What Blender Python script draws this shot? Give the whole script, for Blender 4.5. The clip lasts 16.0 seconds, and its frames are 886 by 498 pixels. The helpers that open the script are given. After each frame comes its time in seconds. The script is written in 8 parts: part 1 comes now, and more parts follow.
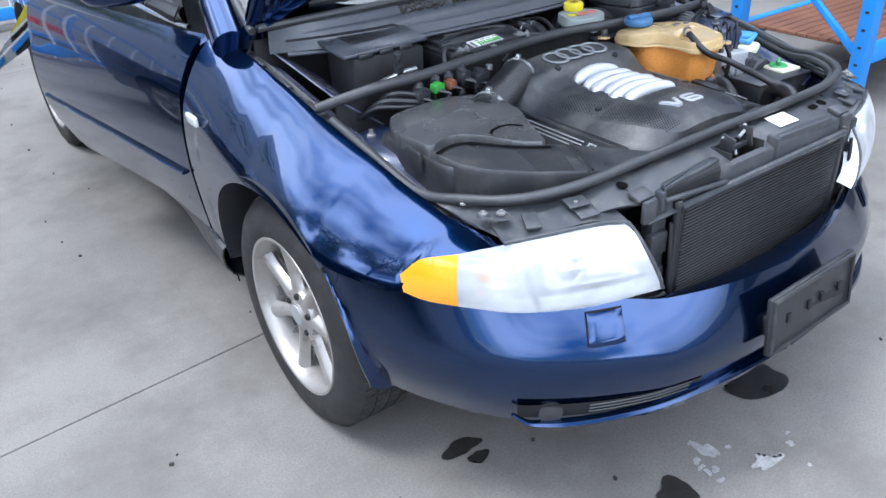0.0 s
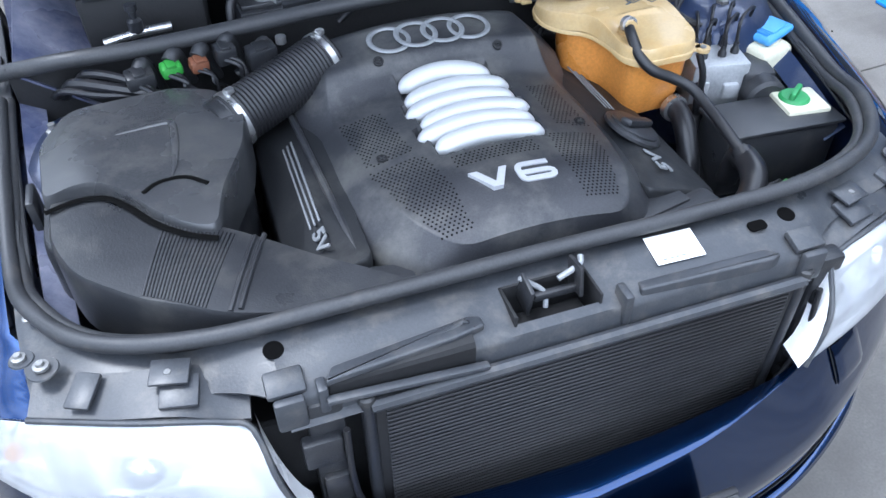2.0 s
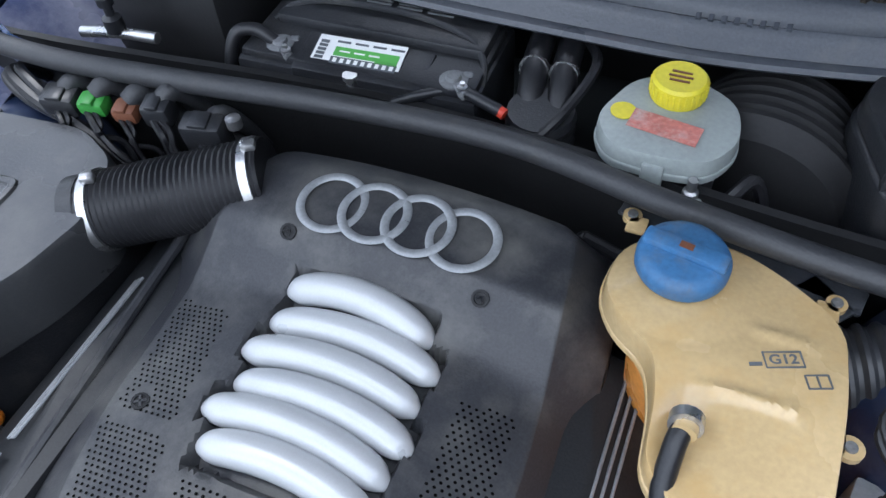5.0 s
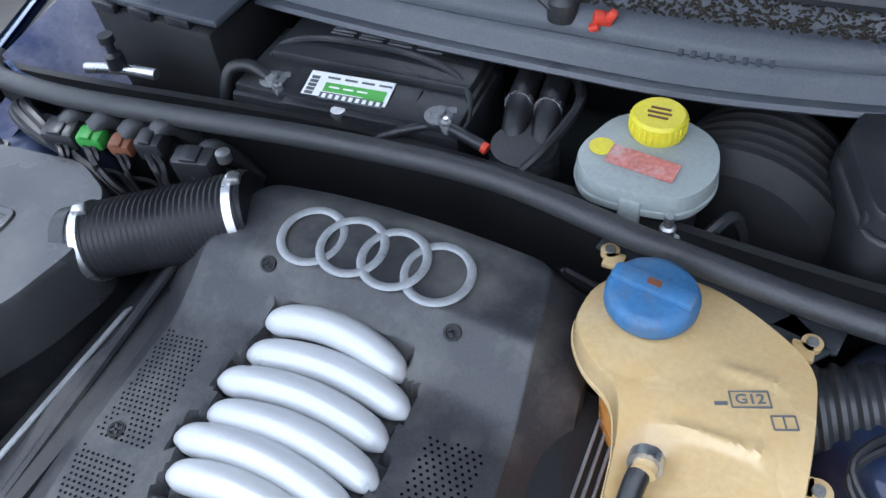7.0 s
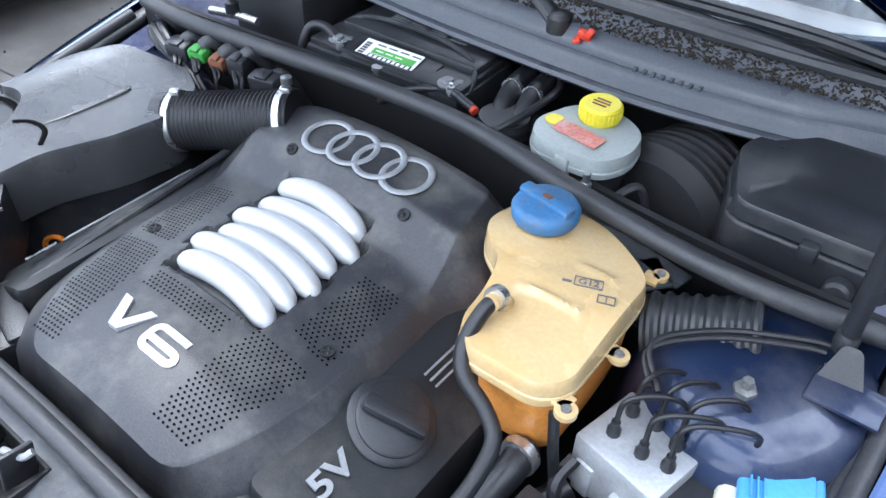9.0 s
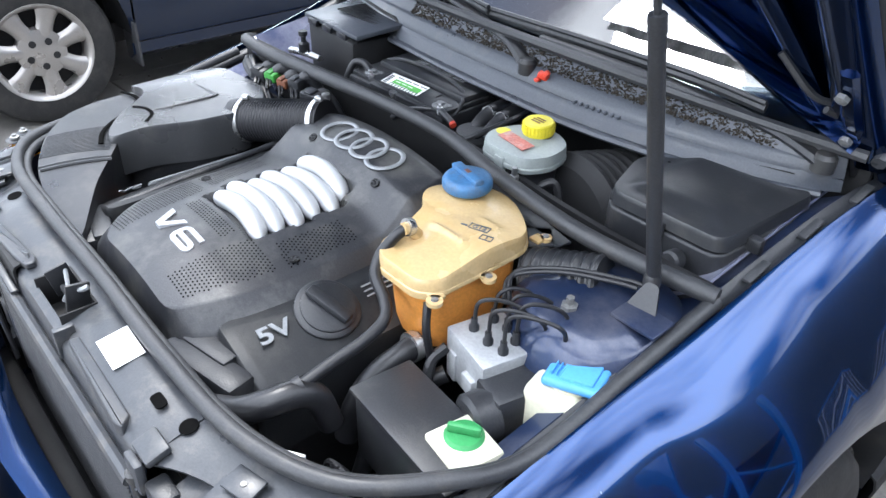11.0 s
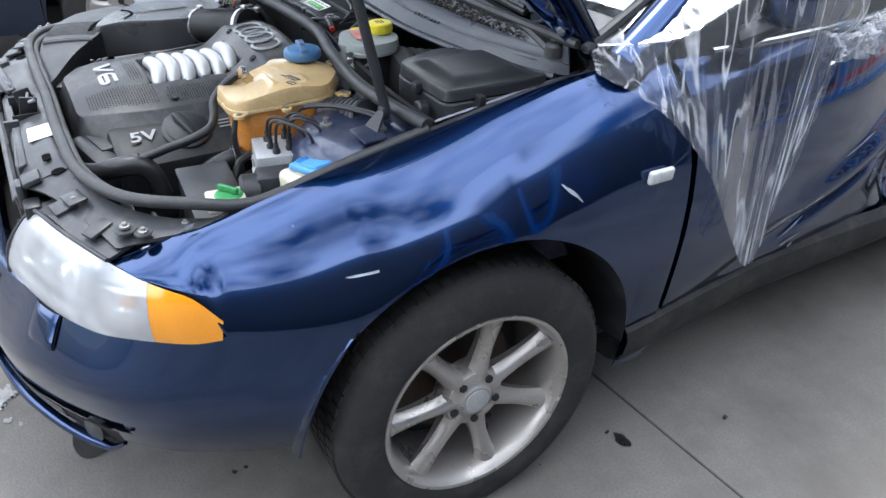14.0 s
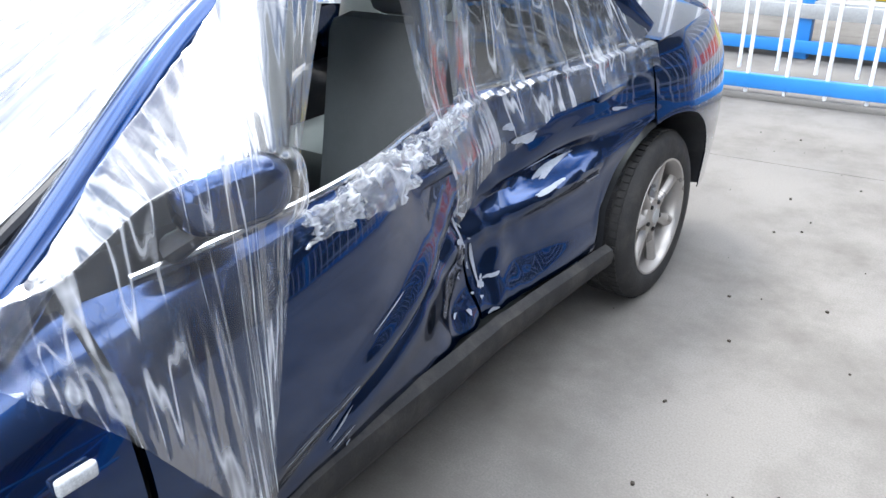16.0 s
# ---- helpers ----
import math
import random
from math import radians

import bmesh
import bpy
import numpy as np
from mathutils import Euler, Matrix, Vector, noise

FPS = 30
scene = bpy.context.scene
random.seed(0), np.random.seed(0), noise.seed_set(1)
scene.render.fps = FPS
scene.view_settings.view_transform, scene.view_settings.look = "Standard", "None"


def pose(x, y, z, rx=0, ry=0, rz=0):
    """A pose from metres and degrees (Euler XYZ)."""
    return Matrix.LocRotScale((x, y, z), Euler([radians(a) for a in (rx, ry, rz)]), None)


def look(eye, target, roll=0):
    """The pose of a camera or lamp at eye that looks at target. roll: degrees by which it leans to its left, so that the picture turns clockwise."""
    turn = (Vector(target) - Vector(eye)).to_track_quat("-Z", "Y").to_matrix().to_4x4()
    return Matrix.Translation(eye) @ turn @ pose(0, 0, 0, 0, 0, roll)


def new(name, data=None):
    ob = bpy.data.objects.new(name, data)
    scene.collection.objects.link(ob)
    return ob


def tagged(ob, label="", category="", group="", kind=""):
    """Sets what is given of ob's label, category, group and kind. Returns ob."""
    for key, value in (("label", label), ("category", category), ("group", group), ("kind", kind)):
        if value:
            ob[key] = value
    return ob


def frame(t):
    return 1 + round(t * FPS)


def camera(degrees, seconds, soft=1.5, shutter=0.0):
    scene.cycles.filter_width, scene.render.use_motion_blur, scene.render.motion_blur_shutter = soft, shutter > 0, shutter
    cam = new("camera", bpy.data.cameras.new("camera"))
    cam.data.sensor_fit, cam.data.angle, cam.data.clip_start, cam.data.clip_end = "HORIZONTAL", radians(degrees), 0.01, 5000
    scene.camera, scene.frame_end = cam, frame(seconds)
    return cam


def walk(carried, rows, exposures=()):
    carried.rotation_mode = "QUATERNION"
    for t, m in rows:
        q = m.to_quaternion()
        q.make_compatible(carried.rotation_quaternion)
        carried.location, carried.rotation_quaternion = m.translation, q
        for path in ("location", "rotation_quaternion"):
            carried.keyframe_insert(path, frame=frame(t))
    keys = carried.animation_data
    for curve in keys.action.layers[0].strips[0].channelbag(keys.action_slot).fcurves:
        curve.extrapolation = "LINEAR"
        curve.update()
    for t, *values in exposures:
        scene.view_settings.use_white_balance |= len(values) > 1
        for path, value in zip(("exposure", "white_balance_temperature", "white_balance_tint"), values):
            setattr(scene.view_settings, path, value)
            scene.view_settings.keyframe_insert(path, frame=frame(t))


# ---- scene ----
cam = camera(59.0, 16.0)
PATH = [
    (0, (-1.479, -1.592, 1.467), (-0.479, -0.18, 0.465), -2.6),
    (0.5, (-1.161, -1.579, 1.474), (-0.366, -0.079, 0.418), -3.3),
    (1, (-0.896, -1.427, 1.487), (-0.069, -0.066, 0.277), -1.0),
    (1.5, (-0.655, -1.306, 1.486), (0.063, 0.03, 0.182), -4.4),
    (2, (-0.362, -1.269, 1.481), (0.116, 0.118, 0.121), -0.7),
    (2.5, (-0.181, -1.091, 1.49), (0.21, 0.172, -0.01), 2.3),
    (3, (-0.051, -0.926, 1.485), (0.165, 0.259, -0.112), -3.9),
    (3.5, (0.145, -0.849, 1.451), (0.119, 0.275, -0.203), -6.2),
    (4, (0.221, -0.737, 1.442), (-0.029, 0.372, -0.204), -9.2),
    (4.5, (0.225, -0.647, 1.419), (-0.008, 0.47, -0.223), -0.9),
    (5, (0.265, -0.573, 1.425), (-0.287, 0.577, -0.115), -4.1),
    (5.2, (0.28, -0.557, 1.425), (-0.287, 0.617, -0.091), -4.1),
    (7.3, (0.333, -0.549, 1.429), (-0.362, 0.608, -0.047), -7.4),
    (7.5, (0.355, -0.537, 1.42), (-0.477, 0.564, -0.028), -9.4),
    (8, (0.386, -0.585, 1.43), (-0.522, 0.6, 0.1), -6.2),
    (8.5, (0.483, -0.708, 1.447), (-0.353, 0.54, 0.127), -1.0),
    (8.7, (0.536, -0.73, 1.45), (-0.327, 0.498, 0.128), 0.2),
    (10.8, (0.999, -0.841, 1.484), (-0.229, 0.249, 0.341), 1.1),
    (11, (1.065, -0.847, 1.491), (-0.195, 0.234, 0.377), 1.2),
    (11.5, (1.243, -0.752, 1.485), (-0.168, 0.165, 0.405), 0.5),
    (12, (1.363, -0.733, 1.478), (-0.152, 0.083, 0.459), -1.1),
    (12.5, (1.488, -0.847, 1.468), (-0.011, -0.012, 0.441), 0.3),
    (13, (1.622, -0.93, 1.454), (0.193, -0.045, 0.371), 3.3),
    (13.5, (1.716, -0.893, 1.449), (0.275, -0.024, 0.368), 3.8),
    (14, (1.848, -0.671, 1.445), (0.385, 0.175, 0.376), 1.3),
    (14.5, (1.96, -0.475, 1.46), (0.541, 0.518, 0.46), -3.1),
    (15, (1.916, -0.332, 1.454), (0.671, 0.864, 0.444), -1.1),
    (15.5, (1.774, -0.164, 1.502), (0.651, 1.234, 0.617), 1.1),
    (16, (1.776, 0.034, 1.498), (0.689, 1.462, 0.615), -1.5),
]
walk(cam, [(t, look(eye, target, roll)) for t, eye, target, roll in PATH], [(0, 0.95, 5700, 10), (0.5, 0.72, 5650, 10), (1, 0.65, 5600, 10), (1.5, 0.68, 5500, 10), (2, 0.92, 5500, 10), (2.7, 0.95, 5550, 10), (4, 0.48, 5750, 10), (5, 0.55, 5750, 10), (7.3, 0.85, 5600, 10), (8, 1.15, 5750, 10), (8.7, 1.2, 5700, 10), (11, 1.35, 6050, 10), (12.5, 1.53, 6300, 10), (13, 1.1, 6250, 10), (13.5, 1.1, 6250, 10), (14, 0.85, 6100, 10), (14.5, 1.42, 6450, 10), (15, 1.62, 6300, 10), (16, 1.33, 6200, 10)])

# ---- light ----
world = bpy.data.worlds.new("sky")
scene.world = world
world.use_nodes = True
wn, wl = world.node_tree.nodes, world.node_tree.links
wn.clear()
SUN_EL, SUN_AZ = radians(66), radians(288)
sky = wn.new("ShaderNodeTexSky")
sky.sky_type, sky.sun_disc, sky.sun_elevation, sky.sun_rotation = "NISHITA", False, SUN_EL, SUN_AZ
w_co = wn.new("ShaderNodeTexCoord")
w_map = wn.new("ShaderNodeMapping")
w_map.inputs["Scale"].default_value = (1.0, 1.0, 2.2)
w_noise = wn.new("ShaderNodeTexNoise")
w_noise.inputs["Scale"].default_value, w_noise.inputs["Detail"].default_value = 1.7, 5.0
w_ramp = wn.new("ShaderNodeValToRGB")
w_ramp.color_ramp.elements[0].position, w_ramp.color_ramp.elements[1].position = 0.42, 0.57
w_mix = wn.new("ShaderNodeMix")
w_mix.data_type = "RGBA"
w_mix.inputs["B"].default_value = (25.0, 25.6, 26.6, 1)
w_bg = wn.new("ShaderNodeBackground")
w_bg.inputs["Strength"].default_value = 0.112
w_out = wn.new("ShaderNodeOutputWorld")
wl.new(w_co.outputs["Generated"], w_map.inputs["Vector"])
wl.new(w_map.outputs["Vector"], w_noise.inputs["Vector"])
wl.new(w_noise.outputs["Fac"], w_ramp.inputs["Fac"])
wl.new(w_ramp.outputs["Color"], w_mix.inputs["Factor"])
wl.new(sky.outputs["Color"], w_mix.inputs["A"])
wl.new(w_mix.outputs["Result"], w_bg.inputs["Color"])
wl.new(w_bg.outputs["Background"], w_out.inputs["Surface"])

sun = new("sun", bpy.data.lights.new("sun", "SUN"))
sun.data.energy, sun.data.angle, sun.data.color = 1.5, radians(15), (1.0, 0.95, 0.88)
sun.matrix_world = look((4 * math.cos(SUN_EL) * math.sin(SUN_AZ), 4 * math.cos(SUN_EL) * math.cos(SUN_AZ), 4 * math.sin(SUN_EL)), (0, 0, 0))


# ---- materials ----
def mat(name, color, rough=0.5, metal=0.0, coat=0.0, var=0.25, scale=6.0, fine=120.0, bump=0.15, dirt=None, dirt_at=0.62, spec=0.5, alpha=None, emit=None, trans=0.0, sheen=0.0, coat_ior=1.5):
    """A procedural surface: two scales of variation, fine relief and optional dirt patches."""
    m = bpy.data.materials.new(name)
    m.use_nodes = True
    n, l = m.node_tree.nodes, m.node_tree.links
    b = n["Principled BSDF"]
    co = n.new("ShaderNodeTexCoord")
    big = n.new("ShaderNodeTexNoise")
    big.inputs["Scale"].default_value, big.inputs["Detail"].default_value = scale, 5.0
    small = n.new("ShaderNodeTexNoise")
    small.inputs["Scale"].default_value, small.inputs["Detail"].default_value = fine, 3.0
    for t in (big, small):
        l.new(co.outputs["Object"], t.inputs["Vector"])
    add = n.new("ShaderNodeMath")
    add.operation = "ADD"
    l.new(big.outputs["Fac"], add.inputs[0])
    l.new(small.outputs["Fac"], add.inputs[1])
    rng = n.new("ShaderNodeMapRange")
    rng.inputs["From Min"].default_value, rng.inputs["From Max"].default_value = 0.65, 1.35
    rng.inputs["To Min"].default_value, rng.inputs["To Max"].default_value = 1.0 - var, 1.0 + var
    l.new(add.outputs[0], rng.inputs["Value"])
    mul = n.new("ShaderNodeMix")
    mul.data_type, mul.blend_type = "RGBA", "MULTIPLY"
    mul.inputs["Factor"].default_value = 1.0
    mul.inputs["A"].default_value = (*color, 1)
    l.new(rng.outputs["Result"], mul.inputs["B"])
    out = mul.outputs["Result"]
    rr = n.new("ShaderNodeMapRange")
    rr.inputs["From Min"].default_value, rr.inputs["From Max"].default_value = 0.3, 0.7
    rr.inputs["To Min"].default_value, rr.inputs["To Max"].default_value = max(rough - 0.12 * min(1, rough * 3), 0.0), min(rough + 0.12 * min(1, rough * 3), 1.0)
    l.new(big.outputs["Fac"], rr.inputs["Value"])
    rough_out = rr.outputs["Result"]
    if dirt:
        dn = n.new("ShaderNodeTexNoise")
        dn.inputs["Scale"].default_value, dn.inputs["Detail"].default_value, dn.inputs["Roughness"].default_value = scale * 1.7, 8.0, 0.68
        l.new(co.outputs["Object"], dn.inputs["Vector"])
        dr = n.new("ShaderNodeMapRange")
        dr.inputs["From Min"].default_value, dr.inputs["From Max"].default_value = dirt_at - 0.12, dirt_at + 0.14
        l.new(dn.outputs["Fac"], dr.inputs["Value"])
        dm = n.new("ShaderNodeMix")
        dm.data_type = "RGBA"
        l.new(dr.outputs["Result"], dm.inputs["Factor"])
        l.new(out, dm.inputs["A"])
        dm.inputs["B"].default_value = (*dirt, 1)
        out = dm.outputs["Result"]
    l.new(out, b.inputs["Base Color"])
    l.new(rough_out, b.inputs["Roughness"])
    b.inputs["Metallic"].default_value = metal
    b.inputs["Coat Weight"].default_value = coat
    b.inputs["Coat Roughness"].default_value = 0.022
    b.inputs["Coat IOR"].default_value = coat_ior
    b.inputs["Specular IOR Level"].default_value = spec
    b.inputs["Transmission Weight"].default_value = trans
    if sheen:
        b.inputs["Sheen Weight"].default_value = sheen
    if alpha is not None:
        b.inputs["Alpha"].default_value = alpha
    if emit:
        b.inputs["Emission Color"].default_value, b.inputs["Emission Strength"].default_value = (*emit, 1), 1.0
    if bump:
        bp = n.new("ShaderNodeBump")
        bp.inputs["Strength"].default_value, bp.inputs["Distance"].default_value = bump, 0.002
        l.new(small.outputs["Fac"], bp.inputs["Height"])
        l.new(bp.outputs["Normal"], b.inputs["Normal"])
    return m


def clear(name, color, gloss=0.35, rough=0.03, streak=0.0, haze=0.05, lines=(14, 14, 2.5), at=(0.56, 0.80), back=0.5, ridge=False, bump=0.35, face=1.0, along="Object", detail=2.5, patch=False):
    """A thin clear sheet: see-through with a glossy face; streak and haze add milky creases and painted white glare."""
    m = bpy.data.materials.new(name)
    m.use_nodes = True
    n, l = m.node_tree.nodes, m.node_tree.links
    n.clear()
    tr, gl, mx, out = n.new("ShaderNodeBsdfTransparent"), n.new("ShaderNodeBsdfGlossy"), n.new("ShaderNodeMixShader"), n.new("ShaderNodeOutputMaterial")
    tr.inputs["Color"].default_value = (*color, 1)
    gl.inputs["Roughness"].default_value = rough
    fr = n.new("ShaderNodeFresnel")
    fr.inputs["IOR"].default_value = 1.45
    k = n.new("ShaderNodeMath")
    k.operation, k.use_clamp = "MULTIPLY_ADD", True
    k.inputs[1].default_value, k.inputs[2].default_value = face, gloss * 0.25
    l.new(fr.outputs["Fac"], k.inputs[0])
    l.new(k.outputs[0], mx.inputs["Fac"])
    l.new(tr.outputs[0], mx.inputs[1])
    l.new(gl.outputs[0], mx.inputs[2])
    last = mx.outputs[0]
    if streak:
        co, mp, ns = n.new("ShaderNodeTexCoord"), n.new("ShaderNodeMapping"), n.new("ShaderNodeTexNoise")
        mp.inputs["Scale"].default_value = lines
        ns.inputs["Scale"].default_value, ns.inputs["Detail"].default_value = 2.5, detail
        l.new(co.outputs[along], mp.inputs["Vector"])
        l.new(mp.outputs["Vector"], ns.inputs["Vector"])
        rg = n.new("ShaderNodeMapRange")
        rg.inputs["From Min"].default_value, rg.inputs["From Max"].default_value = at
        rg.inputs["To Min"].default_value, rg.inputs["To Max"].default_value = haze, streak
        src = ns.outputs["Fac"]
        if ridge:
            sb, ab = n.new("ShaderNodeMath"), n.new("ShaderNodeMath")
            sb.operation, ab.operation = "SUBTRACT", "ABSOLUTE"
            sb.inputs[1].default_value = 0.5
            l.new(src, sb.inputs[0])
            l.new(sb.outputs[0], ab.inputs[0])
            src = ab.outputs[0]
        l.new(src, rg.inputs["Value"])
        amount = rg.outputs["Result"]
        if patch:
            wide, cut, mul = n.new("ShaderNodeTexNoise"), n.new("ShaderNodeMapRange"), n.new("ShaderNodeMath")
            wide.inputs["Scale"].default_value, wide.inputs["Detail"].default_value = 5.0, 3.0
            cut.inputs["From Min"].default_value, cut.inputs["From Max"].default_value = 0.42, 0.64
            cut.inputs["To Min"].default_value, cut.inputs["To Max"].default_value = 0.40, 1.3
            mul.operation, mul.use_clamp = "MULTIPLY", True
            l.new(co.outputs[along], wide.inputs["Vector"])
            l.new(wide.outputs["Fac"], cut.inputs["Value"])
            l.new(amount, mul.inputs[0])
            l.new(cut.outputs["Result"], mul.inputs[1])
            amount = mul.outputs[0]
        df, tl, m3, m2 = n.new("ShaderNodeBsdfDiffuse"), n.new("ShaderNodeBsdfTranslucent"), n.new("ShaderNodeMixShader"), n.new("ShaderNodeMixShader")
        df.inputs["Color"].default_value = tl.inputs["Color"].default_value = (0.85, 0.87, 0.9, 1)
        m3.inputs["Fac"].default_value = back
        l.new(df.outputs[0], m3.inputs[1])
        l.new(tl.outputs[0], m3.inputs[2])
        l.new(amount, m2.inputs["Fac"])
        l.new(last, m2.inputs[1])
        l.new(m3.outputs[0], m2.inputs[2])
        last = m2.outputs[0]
        bp = n.new("ShaderNodeBump")
        bp.inputs["Strength"].default_value, bp.inputs["Distance"].default_value = bump, 0.006
        l.new(ns.outputs["Fac"], bp.inputs["Height"])
        l.new(bp.outputs["Normal"], gl.inputs["Normal"])
    l.new(last, out.inputs["Surface"])
    return m


